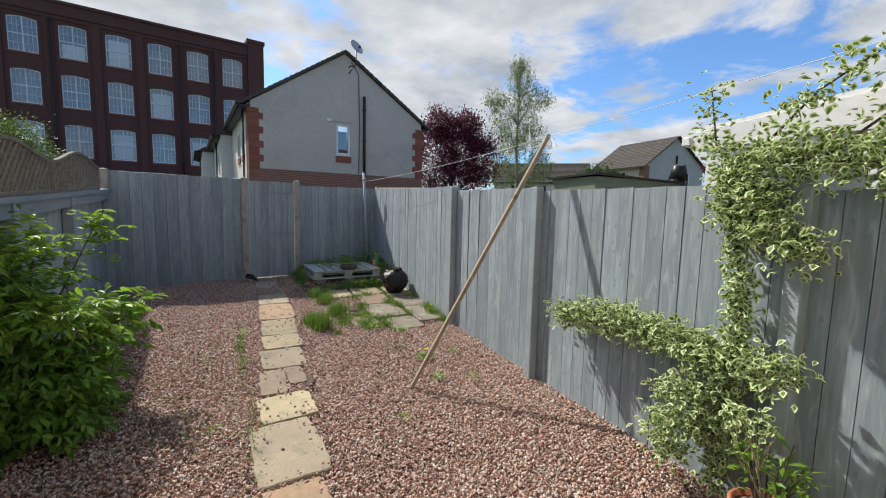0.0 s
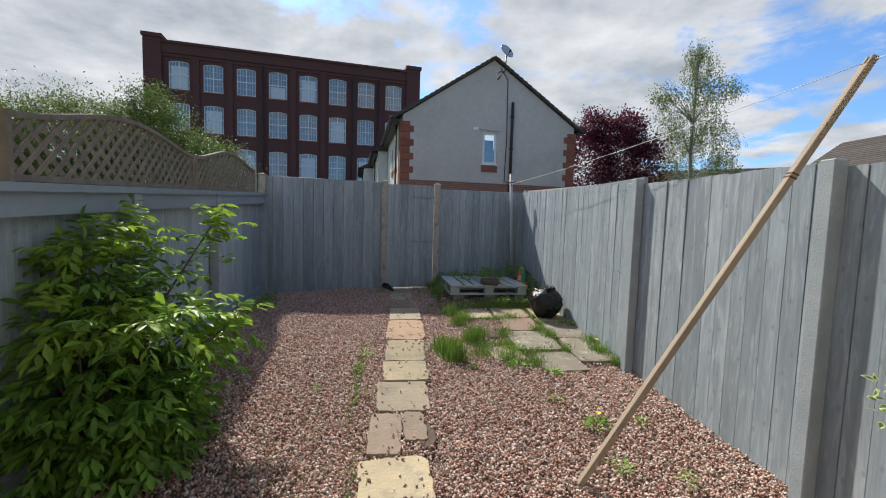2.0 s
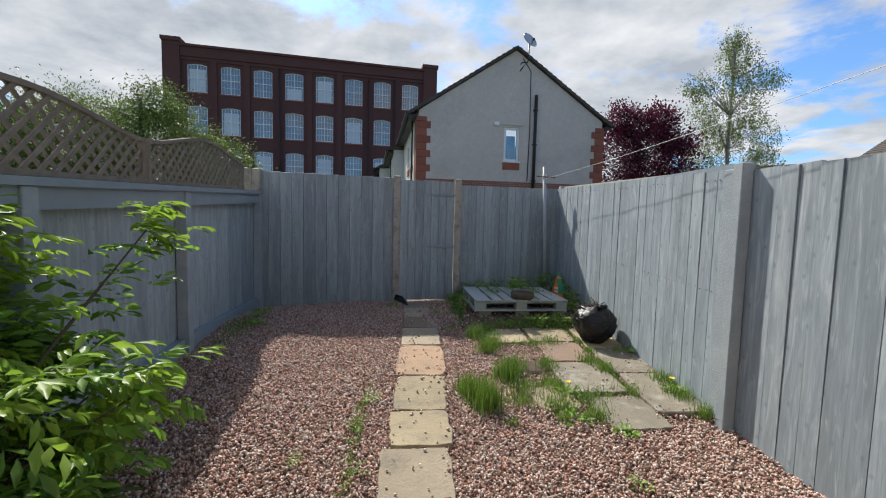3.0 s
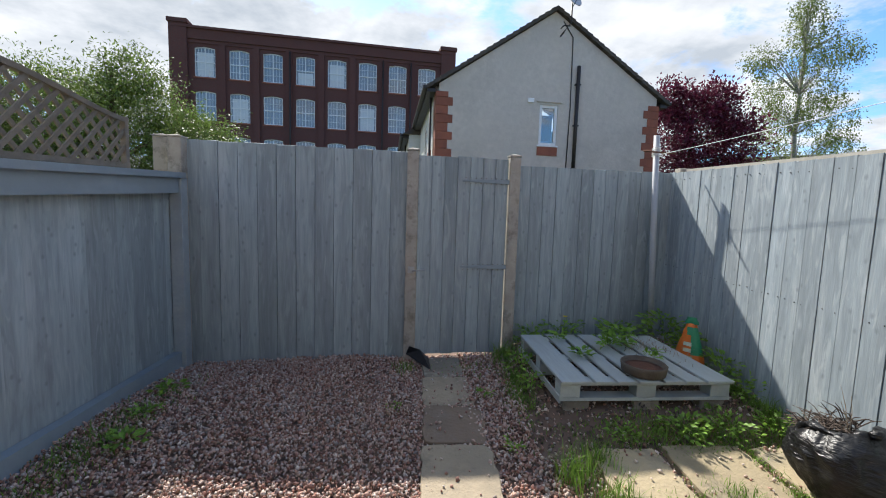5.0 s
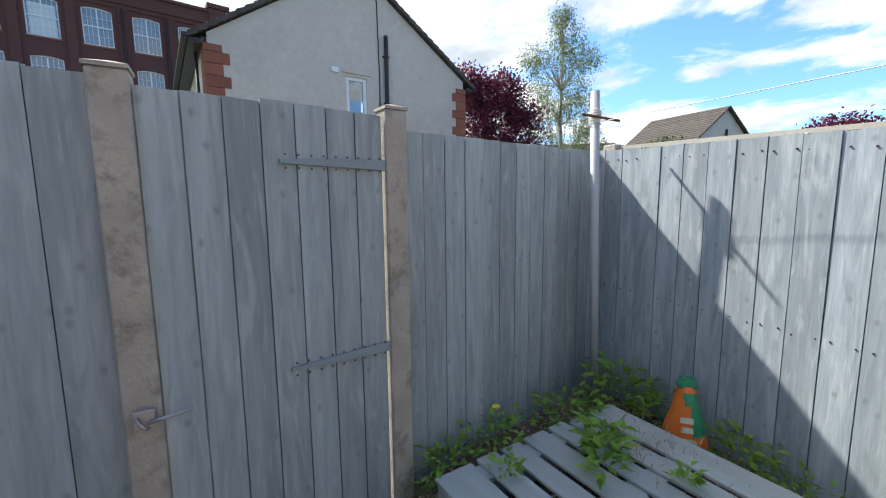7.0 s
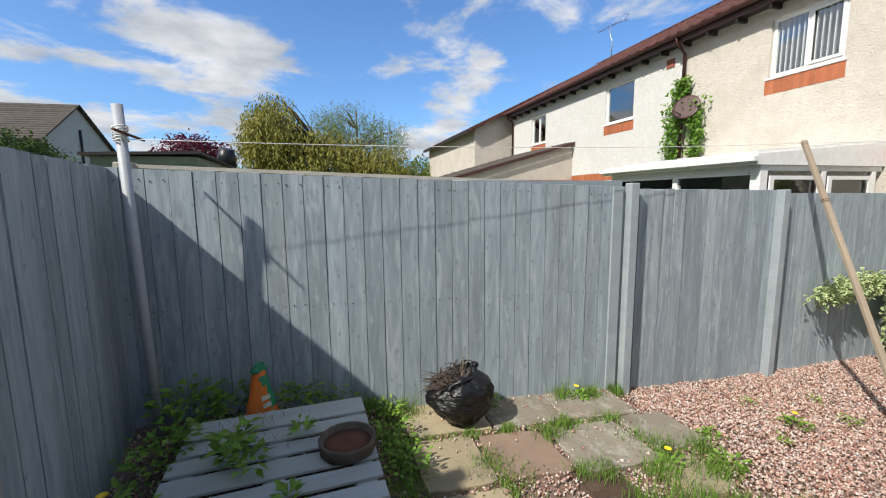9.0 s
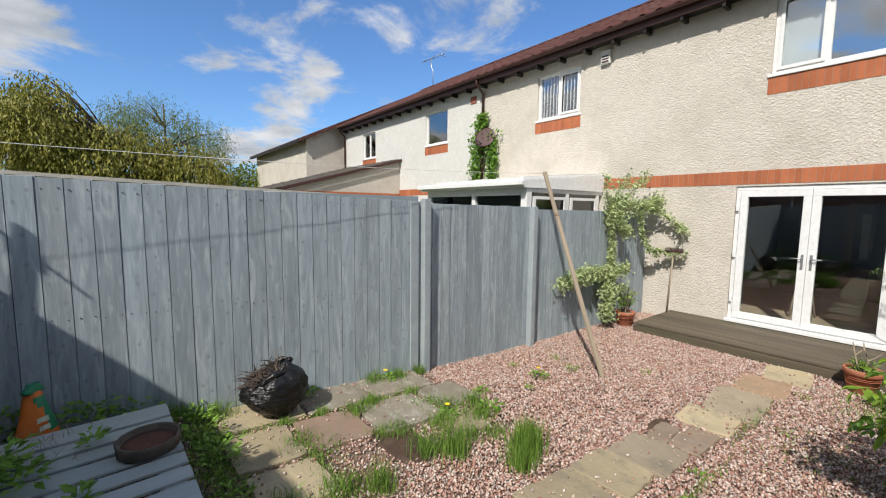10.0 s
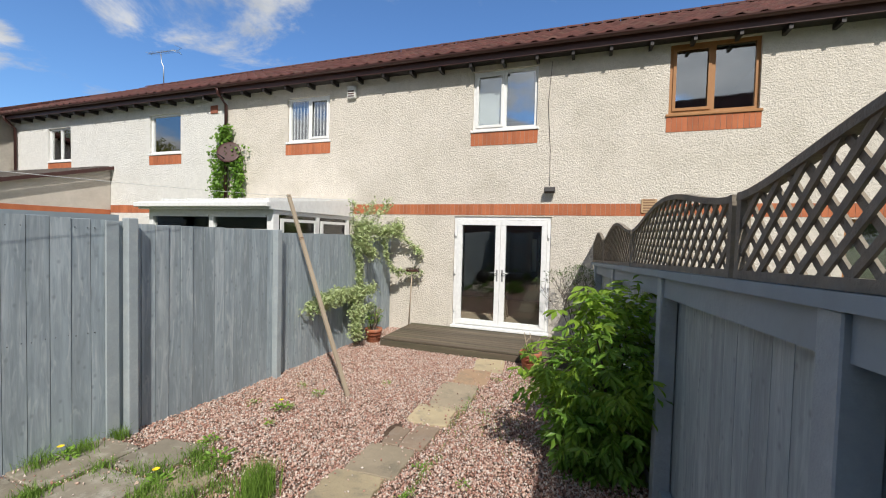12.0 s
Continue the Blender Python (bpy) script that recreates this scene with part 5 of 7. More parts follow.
# ---------------------------------------------------------------- the gable house and its terrace
def build_gable_house():
    h = thing("gable_house", "grey rendered gable-ended house with red brick quoins", "house", (0.70, 18.75, 0.25), 6.0)
    W, D, ze, zp = 8.15, 6.6, 5.55, 8.2
    hole = (3.66, 4.32, 3.70, 5.08)
    bm = bmesh.new()
    wall_faces(bm, 0.42, W - 0.42, 2.85, ze - 0.25, 0.0, 0.3, [hole])
    q = [bm.verts.new(p) for p in ((0.1, 0, ze - 0.25), (W - 0.1, 0, ze - 0.25), (W - 0.1, 0, ze), (W / 2, 0, zp), (0.1, 0, ze))]
    bm.faces.new(q)
    part("gable_wall", bm, RENDER_GREY, h, "dull grey-beige rendered gable")
    part("wall", boxes((0.02, W - 0.02, D, D + 0.3, -0.4, ze), (0.02, 0.3, 0.3, D, -0.4, ze - 0.02), (W - 0.3, W - 0.02, 0.3, D, -0.4, ze - 0.02)), RENDER_WHITE, h, "white rendered side wall")
    part("brick_base", boxes((0.0, W, -0.012, 0.28, -0.4, 2.84)), RED_BRICK, h, "red brick lower storey")
    for sx in (0, 1):
        bm = bmesh.new()
        z, k = 2.845, 0
        while z < ze - 0.25:
            w = 0.42 + (0.16 if k % 2 else 0.0)
            z1 = min(z + 0.28, ze - 0.25)
            xa, xb = (0.0, w) if sx == 0 else (W - w, W)
            box(bm, xa, xb, -0.022, 0.25, z + 0.004, z1 - 0.004)
            for j in range(1, 3):
                pass
            z += 0.285
            k += 1
        o = part("quoin", bm, QUOIN, h, "toothed red brick quoins")
        o["kind"] = "stuff"
        part("side_quoin", boxes((-0.012, 0.019, 0.251, 0.6, -0.3, ze - 0.1) if sx == 0 else (W - 0.019, W + 0.012, 0.251, 0.6, -0.3, ze - 0.1)), RED_BRICK, h)
    w = new("window")
    w.parent = h
    w.matrix_local = pose(hole[1], 0.06, hole[2], 0, 0, 180)
    ww, hh = hole[1] - hole[0], hole[3] - hole[2]
    part("frame", boxes((0, ww, -0.06, 0.02, 0, 0.09), (0, ww, -0.06, 0.02, hh - 0.09, hh), (0, 0.10, -0.06, 0.02, 0.09, hh - 0.09), (ww - 0.10, ww, -0.06, 0.02, 0.09, hh - 0.09), (-0.05, ww + 0.05, 0.02, 0.1, -0.05, 0.0)), UPVC, w)
    part("pane", boxes((0.1, ww - 0.1, -0.03, -0.02, 0.09, hh - 0.09)), GLASS, w)
    # Sheet in the darkened room colour behind the pane.
    part("curtain", boxes((0.05, ww - 0.05, -0.32, -0.30, 0.02, hh * 0.8)), ROOM_DIM, w)
    part("window_sill", boxes((hole[0] - 0.04, hole[1] + 0.04, -0.03, 0.02, hole[2] - 0.36, hole[2] - 0.06)), QUOIN, h, "brick panel under the small window")
    part("drip_mould", boxes((hole[0] - 0.12, hole[1] + 0.14, -0.05, 0.0, hole[3] + 0.09, hole[3] + 0.13)), RENDER_GREY, h)
    part("vent_box", boxes((3.20, 3.42, -0.07, 0.0, 5.12, 5.27), bevel=0.01), UPVC, h)
    bm = bmesh.new()
    tube(bm, [(4.98, -0.07, 6.45), (4.98, -0.07, 2.5)], 0.065, 10)
    for z in (2.9, 4.4, 5.8):
        box(bm, 4.88, 5.08, -0.10, 0.0, z, z + 0.05)
    part("soil_pipe", bm, DARK_PLASTIC, h, "black soil pipe up the gable")
    bm = bmesh.new()
    tube(bm, [(4.35, -0.02, 7.9), (4.72, -0.02, 7.4), (4.76, -0.02, 5.0), (4.72, -0.02, 2.9)], 0.018, 5)
    part("cable", bm, DARK_PLASTIC, h)
    # roof with stepped courses and projecting verge
    for side in (0, 1):
        bm = bmesh.new()
        n = 20
        xe, xm = (-0.32, W / 2) if side == 0 else (W + 0.32, W / 2)
        z0 = ze - 0.12
        for k in range(n):
            a, b = k / n, (k + 1.06) / n
            xa, xb = xe + (xm - xe) * a, xe + (xm - xe) * b
            za, zb = z0 + (zp + 0.14 - z0) * a, z0 + (zp + 0.14 - z0) * b
            v = [bm.verts.new(p) for p in ((xa, -0.14, za + 0.04), (xb, -0.14, zb), (xb, D + 0.4, zb), (xa, D + 0.4, za + 0.04),
                                           (xa, -0.14, za - 0.09), (xb, -0.14, zb - 0.13), (xb, D + 0.4, zb - 0.13), (xa, D + 0.4, za - 0.09))]
            for f in ((0, 1, 2, 3), (7, 6, 5, 4), (4, 5, 1, 0), (5, 6, 2, 1), (6, 7, 3, 2), (7, 4, 0, 3)):
                bm.faces.new([v[i] for i in f])
        part("roof_slope", bm, TILE_BROWN, h, "brown interlocking tiles with a stepped verge")["kind"] = "stuff"
        part("gutter", boxes((-0.44, -0.30, -0.1, D + 0.3, ze - 0.22, ze - 0.10) if side == 0 else (W + 0.30, W + 0.44, -0.1, D + 0.3, ze - 0.22, ze - 0.10), bevel=0.02), DARK_PLASTIC, h)
        bx = (-0.30, -0.021) if side == 0 else (W + 0.021, W + 0.30)
        part("soffit", boxes((*bx, -0.05, D + 0.2, ze - 0.30, ze - 0.19)), DARK_PLASTIC, h)
    bm = bmesh.new()
    tube(bm, [(-0.10, 0.75, ze - 0.3), (-0.10, 0.75, 0)], 0.04, 8)
    part("downpipe", bm, DARK_PLASTIC, h)
    for y0 in (1.4, 3.1):
        t = new("side_window")
        t.parent = h
        t.matrix_local = pose(0.02, y0, 3.55, 0, 0, 90)
        part("frame", boxes((0, 0.06, 0, 0.03, 0, 1.15), (0.84, 0.9, 0, 0.03, 0, 1.15), (0.06, 0.84, 0, 0.03, 0, 0.06), (0.06, 0.84, 0, 0.03, 1.09, 1.15), (0.42, 0.48, 0, 0.03, 0.06, 1.09)), UPVC, t)
        part("pane", boxes((0.06, 0.84, 0.004, 0.012, 0.06, 1.09)), DARK_PLASTIC, t, "dark glass")
        part("window_sill", boxes((-0.03, 0.93, 0, 0.05, -0.28, -0.02)), QUOIN, t)
    # satellite dish
    d = thing("satellite_dish", "pale satellite dish on a bracket above the gable", "satellite dish", (5.0, 18.98, 7.82), 6)
    bm = bmesh.new()
    tube(bm, [(-0.12, 0, -0.25), (-0.12, -0.22, -0.22), (0.12, -0.25, 0.1), (0.12, -0.25, 0.75)], 0.028, 8)
    tube(bm, [(-0.12, 0, 0.0), (-0.12, -0.22, 0.0), (0.10, -0.24, 0.0)], 0.022, 8)
    part("bracket", bm, DARK_PLASTIC, d)
    bm = bmesh.new()
    lathe(bm, [(0.34, 0.06), (0.33, 0.07), (0.2, 0.035), (0.0001, 0.02), (0.0001, 0.0), (0.2, 0.018), (0.34, 0.052)], 24)
    bmesh.ops.transform(bm, matrix=pose(0.10, -0.30, 0.82, 62, 0, 25), verts=bm.verts)
    part("reflector", bm, METAL, d)
    bm = bmesh.new()
    tube(bm, [(0.10, -0.30, 0.55), (0.14, -0.62, 0.72)], 0.014, 6)
    box(bm, 0.10, 0.18, -0.70, -0.60, 0.70, 0.78, bevel=0.01)
    part("receiver", bm, DARK_PLASTIC, d)

    # the row behind it, each house a step back and a little lower
    for i, (dx, dy, z) in enumerate(((-0.55, 7.0, 5.15), (-1.25, 13.8, 4.9))):
        m = pose(0.70, 18.75, 0.25, 0, 0, 6.0) @ pose(dx, dy, 0)
        r = thing("row_house", "white rendered house in the stepped row behind", "house")
        r.matrix_world = m
        part("wall", boxes((0, 7.6, 0, 6.5, -0.4, z)), RENDER_WHITE, r)
        bm = bmesh.new()
        v = [bm.verts.new(p) for p in ((-0.35, -0.1, z - 0.08), (-0.35, 6.6, z - 0.08), (3.8, 6.6, z + 2.3), (3.8, -0.1, z + 2.3), (7.95, -0.1, z - 0.08), (7.95, 6.6, z - 0.08))]
        for f in ((0, 1, 2, 3), (3, 2, 5, 4), (0, 3, 4), (1, 5, 2), (0, 4, 5, 1)):
            bm.faces.new([v[j] for j in f][::-1])
        part("roof", bm, TILE_BROWN, r)
        part("gutter", boxes((-0.46, -0.34, -0.1, 6.6, z - 0.2, z - 0.06), (-0.30, -0.01, 0.2, 6.4, z - 0.25, z - 0.1)), DARK_PLASTIC, r)
        for y0 in (1.0, 3.6):
            t = new("window")
            t.parent = r
            t.matrix_local = pose(0, y0, 3.1, 0, 0, 90)
            part("frame", boxes((0, 0.06, 0, 0.04, 0, 1.1), (0.84, 0.9, 0, 0.04, 0, 1.1), (0.06, 0.84, 0, 0.04, 0, 0.06), (0.06, 0.84, 0, 0.04, 1.04, 1.1)), UPVC, t)
            part("pane", boxes((0.06, 0.84, 0.004, 0.012, 0.06, 1.04)), DARK_PLASTIC, t, "dark glass")
        bm = bmesh.new()
        tube(bm, [(-0.08, 2.6, z - 0.2), (-0.08, 2.6, 0)], 0.04, 8)
        part("downpipe", bm, DARK_PLASTIC, r)


build_gable_house()


# ---------------------------------------------------------------- the mill
def arched(bm, x0, x1, z0, z1, y0, y1, rise=0.22, n=6):
    """A flat solid with a shallow arched head."""
    pts = [(x0, z0), (x1, z0)] + [(x1 + (x0 - x1) * k / n, z1 - rise + rise * math.sin(math.pi * k / n)) for k in range(n + 1)]
    a, b = [bm.verts.new((x, y0, z)) for x, z in pts], [bm.verts.new((x, y1, z)) for x, z in pts]
    bm.faces.new(a)
    bm.faces.new(b[::-1])
    for i in range(len(pts)):
        j = (i + 1) % len(pts)
        bm.faces.new((a[j], a[i], b[i], b[j]))


def build_mill():
    P0, P1 = Vector((-26.2, 48.2, 0)), Vector((2.75, 52.9, 0))
    L = (P1 - P0).length
    turn = math.degrees(math.atan2((P1 - P0).y, (P1 - P0).x))
    m = thing("mill", "dark red brick mill with rows of white arched windows", "mill building", tuple(P0), turn)
    H = 19.4
    rows = [(14.5, 17.5), (10.1, 13.1), (5.6, 8.6)]
    n = 8
    end = 1.45
    pitch = (L - 2 * end) / n
    xs = [end + pitch * (i + 0.5) for i in range(n)]
    ww = 1.95
    bm = bmesh.new()
    holes = [(x - ww / 2, x + ww / 2, a, b) for x in xs for a, b in rows]
    wall_faces(bm, 0, L, 0, H - 1.2, 0.0, 0.5, holes)
    bmesh.ops.scale(bm, vec=(1, -1, 1), verts=bm.verts)
    bmesh.ops.scale(bm, vec=(1, -1, 1), verts=bm.verts)
    bmesh.ops.recalc_face_normals(bm, faces=bm.faces)
    part("wall", bm, MILL_BRICK, m, "dark red brick front")
    part("body", boxes((0.3, L - 0.3, 0.9, 14, 0, H - 0.9), (0, 0.3, 0.51, 14, 0, H - 1.2), (L - 0.3, L, 0.51, 14, 0, H - 1.2)), MILL_BRICK, m)
    part("parapet", boxes((0, L, -0.22, 0.9, H - 1.25, H - 0.25)), MILL_BRICK, m)
    part("coping", boxes((0.0, L, -0.38, 0.9, H - 0.249, H)), MILL_BRICK, m, "projecting brick coping")
    part("corbel_course", boxes((0, L, -0.10, -0.001, H - 1.6, H - 1.26)), MILL_BRICK, m)
    for a in (0, L - 1.45):
        part("corner_pier", boxes((a - 0.1, a + 1.55, -0.35, 1.0, 0, H + 0.15), (a - 0.22, a + 1.67, -0.47, 1.1, H + 0.16, H + 0.55)), MILL_BRICK, m, "corner pier with a stepped cap")
    for x in [end + pitch * i for i in range(0, n + 1)]:
        if 1.6 < x < L - 1.6:
            bm = boxes((x - 0.32, x + 0.32, -0.16, -0.001, 0, H - 1.61))
            part("pilaster", bm, MILL_BRICK, m)
    for x in (xs[2] + pitch / 2 + 0.1, xs[5] + pitch / 2, xs[6] + pitch / 2 - 0.2):
        bm = bmesh.new()
        tube(bm, [(x, -0.26, H - 1.6), (x, -0.26, 0)], 0.09, 6)
        part("rainwater_pipe", bm, DARK_PLASTIC, m)
    proto = None
    for r, (z0, z1) in enumerate(rows):
        for i, x in enumerate(xs):
            if proto is None:
                w = new("window")
                w.parent = m
                h = z1 - z0
                bm = bmesh.new()
                arched(bm, -ww / 2 - 0.0, ww / 2 + 0.0, h - 0.42, h, 0.05, 0.2)
                bmesh.ops.delete(bm, geom=list(bm.faces), context="FACES")
                bm.free()
                bm = boxes((-ww / 2, -ww / 2 + 0.08, 0.1, 0.2, 0, h - 0.2), (ww / 2 - 0.08, ww / 2, 0.1, 0.2, 0, h - 0.2), (-ww / 2 + 0.08, ww / 2 - 0.08, 0.1, 0.2, 0, 0.10),
                           (-0.045, 0.045, 0.1, 0.2, 0.10, h - 0.10), (-ww / 2 + 0.08, -0.045, 0.1, 0.2, 1.46, 1.55), (0.045, ww / 2 - 0.08, 0.1, 0.2, 1.46, 1.55))
                k = 8
                for s in range(k):
                    a, b = -ww / 2 + ww * s / k, -ww / 2 + ww * (s + 1) / k
                    za, zb = h - 0.14 + 0.14 * math.sin(math.pi * s / k), h - 0.14 + 0.14 * math.sin(math.pi * (s + 1) / k)
                    vs = [bm.verts.new(p) for p in ((a, 0.1, za - 0.09), (b, 0.1, zb - 0.09), (b, 0.1, zb), (a, 0.1, za), (a, 0.2, za - 0.09), (b, 0.2, zb - 0.09), (b, 0.2, zb), (a, 0.2, za))]
                    for f in ((0, 1, 2, 3), (7, 6, 5, 4), (0, 4, 5, 1), (3, 2, 6, 7)):
                        bm.faces.new([vs[q] for q in f])
                part("frame", bm, UPVC, w)
                bm = boxes(*[(c - 0.014, c + 0.014, 0.13, 0.17, 0.10, h - 0.1) for c in (-0.62, -0.34, 0.34, 0.62)], *[(-ww / 2 + 0.08, ww / 2 - 0.08, 0.125, 0.165, z - 0.014, z + 0.014) for z in (0.75, 2.2)])
                o = part("glazing_bar", bm, UPVC, w)
                bm = bmesh.new()
                arched(bm, -ww / 2 + 0.05, ww / 2 - 0.05, 0.05, h - 0.05, 0.18, 0.19, 0.12)
                # Opaque pane, its base colour lightened to stand for reflected sky.
                part("pane", bm, material("mill_glass_sky_tone", (0.27, 0.30, 0.33), (0.14, 0.165, 0.19), 0.5, 0.08, 0.0, spec=1.0), w, "glass with a grey-blue sky reflection put into its colour")
                bm = bmesh.new()
                for s in range(k):
                    a, b = -ww / 2 + ww * s / k, -ww / 2 + ww * (s + 1) / k
                    za, zb = h - 0.14 + 0.14 * math.sin(math.pi * s / k), h - 0.14 + 0.14 * math.sin(math.pi * (s + 1) / k)
                    vs = [bm.verts.new(p) for p in ((a, -0.005, za), (b, -0.005, zb), (b, -0.005, h + 0.2), (a, -0.005, h + 0.2), (a, 0.3, za), (b, 0.3, zb))]
                    bm.faces.new([vs[q] for q in (0, 1, 2, 3)])
                    bm.faces.new([vs[q] for q in (1, 0, 4, 5)])
                part("arch_head", bm, MILL_BRICK, w, "shallow brick arch")["kind"] = "stuff"
                part("stone_sill", boxes((-ww / 2 - 0.1, ww / 2 + 0.1, -0.08, 0.09, -0.14, -0.002)), QUOIN, w)
                w.matrix_local = pose(x, 0, z0)
                proto = w
            else:
                c = copy_thing(proto, pose(x, 0, z0))
            if (i + r * 3) % 4 == 0 or (r, i) in ((2, 2), (2, 4), (0, 3)):
                f = 0.45 if (r, i) == (0, 3) else 0.9
                o = part("blind", boxes((x - 0.78, x + 0.78, 0.172, 0.178, z0 + 0.14, z0 + 0.14 + 2.6 * f)), CURTAIN, m, "pale blind behind the glass")
                o.location.y = 0.0


build_mill()


# ---------------------------------------------------------------- other houses beyond the fences
def plain_house(name, label, at, turn, w, d, ze, zr, wall, roof, overhang=0.3, windows=()):
    """A gabled house; the ridge runs along its local y."""
    h = thing(name, label, "house", at, turn)
    bm = bmesh.new()
    a = [bm.verts.new(p) for p in ((0, 0, -0.5), (w, 0, -0.5), (w, 0, ze), (w / 2, 0, zr), (0, 0, ze))]
    b = [bm.verts.new(p) for p in ((0, d, -0.5), (w, d, -0.5), (w, d, ze), (w / 2, d, zr), (0, d, ze))]
    bm.faces.new(a)
    bm.faces.new(b[::-1])
    for i in range(5):
        j = (i + 1) % 5
        bm.faces.new((a[j], a[i], b[i], b[j]))
    part("wall", bm, wall, h)
    slope = (zr - ze) / (w / 2)
    for s in (0, 1):
        bm = bmesh.new()
        n = 16
        xe = -overhang if s == 0 else w + overhang
        zb0 = ze - overhang * slope + 0.03
        for k in range(n):
            xa, xb = xe + (w / 2 - xe) * k / n, xe + (w / 2 - xe) * (k + 1.05) / n
            za, zb = zb0 + (zr + 0.06 - zb0) * k / n, zb0 + (zr + 0.06 - zb0) * (k + 1.05) / n
            v = [bm.verts.new(p) for p in ((xa, -overhang, za + 0.045), (xb, -overhang, zb), (xb, d + overhang, zb), (xa, d + overhang, za + 0.045), (xa, -overhang, za - 0.08), (xb, -overhang, zb - 0.12), (xb, d + overhang, zb - 0.12), (xa, d + overhang, za - 0.08))]
            for f in ((0, 1, 2, 3), (7, 6, 5, 4), (4, 5, 1, 0), (5, 6, 2, 1), (6, 7, 3, 2), (7, 4, 0, 3)):
                bm.faces.new([v[i] for i in f])
        part("roof", bm, roof, h)["kind"] = "stuff"
        part("gutter", boxes((xe - 0.08, xe + 0.04, -0.1, d + 0.1, zb0 - 0.1, zb0)), DARK_PLASTIC, h)
    for (face, u, z, ww, hh) in windows:
        t = new("window")
        t.parent = h
        t.matrix_local = pose(0, u, z, 0, 0, 90) if face == "side" else pose(u + ww, 0, z, 0, 0, 180)
        part("frame", boxes((0, 0.07, 0, 0.05, 0, hh), (ww - 0.07, ww, 0, 0.05, 0, hh), (0.07, ww - 0.07, 0, 0.05, 0, 0.07), (0.07, ww - 0.07, 0, 0.05, hh - 0.07, hh), (ww / 2 - 0.03, ww / 2 + 0.03, 0, 0.05, 0.07, hh - 0.07)), UPVC, t)
        part("pane", boxes((0.07, ww - 0.07, 0.004, 0.015, 0.07, hh - 0.07)), DARK_PLASTIC, t, "dark glass")
        part("window_sill", boxes((-0.03, ww + 0.03, 0, 0.06, -0.3, -0.02)), QUOIN, t)
    return h


def build_far_houses():
    a = plain_house("far_house", "grey rendered house with a brown tiled roof", (32.6, 25.0, 0), -4, 7.6, 6.4, 5.9, 8.6, RENDER_GREY, TILE_BROWN, windows=(("side", 2.0, 4.2, 1.1, 1.2), ("side", 5.2, 4.2, 1.1, 1.2), ("front", 5.0, 4.0, 0.7, 1.4)))
    part("brick_corner", boxes((-0.03, 0.6, -0.03, 0.5, -0.4, 5.8)), RED_BRICK, a)
    bm = bmesh.new()
    tube(bm, [(3.9, -0.08, 6.9), (3.9, -0.08, 3.0)], 0.08, 8)
    part("soil_pipe", bm, DARK_PLASTIC, a)
    plain_house("far_house", "low white house with a brown tiled roof", (33.0, 31.6, 0), 52, 7.0, 10.0, 4.7, 6.9, RENDER_WHITE, TILE_BROWN, windows=(("side", 1.2, 3.2, 1.0, 1.1), ("side", 4.4, 3.2, 1.0, 1.1), ("side", 7.2, 3.2, 1.0, 1.1)))
    plain_house("far_house", "cream rendered house with brick-edged gable beyond the terrace", (24.6, -8.2, 0), 90, 9.6, 8.0, 4.7, 7.0, RENDER_CREAM, TILE_RED)
    s = thing("garden_shed", "dull green board-clad flat-roofed shed", "shed", (11.6, 10.6, 0.22), 0)
    n = 14
    bm = bmesh.new()
    for k in range(n):
        z = 2.64 * k / n
        for q in ((0, 4.6, -0.02 - 0.0, 0.02, z, z + 2.64 / n - 0.012), (0, 0.04, 0.021, 2.2, z, z + 2.64 / n - 0.012)):
            box(bm, *q)
    part("cladding", bm, SHED, s, "overlapping green boards")
    part("wall", boxes((0.041, 4.6, 0.021, 2.2, 0, 2.6)), SHED, s)
    bm = bmesh.new()
    box(bm, -0.15, 4.75, -0.15, 2.35, 0, 0.07, m=Matrix.Translation((0, 0, 2.68)) @ pose(0, 0, 0, -1.5, 1.5, 0))
    part("roof", bm, DARK_PLASTIC, s, "thin dark felt roof")
    bm = bmesh.new()
    r = random.Random(2)
    for k in range(9):
        tube(bm, [(16.6 + r.uniform(-0.2, 0.2), 10.9 + r.uniform(-0.2, 0.2), 0.2 + 0.35 * k), (16.6 + r.uniform(-0.25, 0.35), 10.9, 0.8 + 0.35 * k)], [0.28 + r.uniform(-0.05, 0.1), 0.12 + r.uniform(0, 0.12)], 7)
    solid("black_cover", bm, DARK_CLOTH, "rumpled black cover over a tall thing beside the shed", "cover")
    # aerial behind the terrace ridge
    a = thing("tv_aerial", "thin television aerial on a bent mast", "aerial", (15.3, -4.2, 7.4))
    bm = bmesh.new()
    tube(bm, [(0, 0, 0), (0, 0, 0.8), (0.12, 0, 1.0), (0.16, 0, 1.35)], 0.02, 6)
    part("mast", bm, METAL, a)
    bm = bmesh.new()
    tube(bm, [(-0.75, 0.05, 1.35), (0.95, -0.05, 1.45)], 0.012, 5)
    for k in range(13):
        x = -0.7 + k * 0.125
        tube(bm, [(x, -0.15, 1.355 + 0.006 * k), (x, 0.15, 1.355 + 0.006 * k)], 0.006, 4)
    for dz in (-0.12, 0.12):
        tube(bm, [(-0.75, 0.0, 1.35), (-0.85, -0.1, 1.35 + dz), (-0.85, 0.2, 1.35 + dz)], 0.008, 4)
    part("antenna_rod", bm, METAL, a)


build_far_houses()


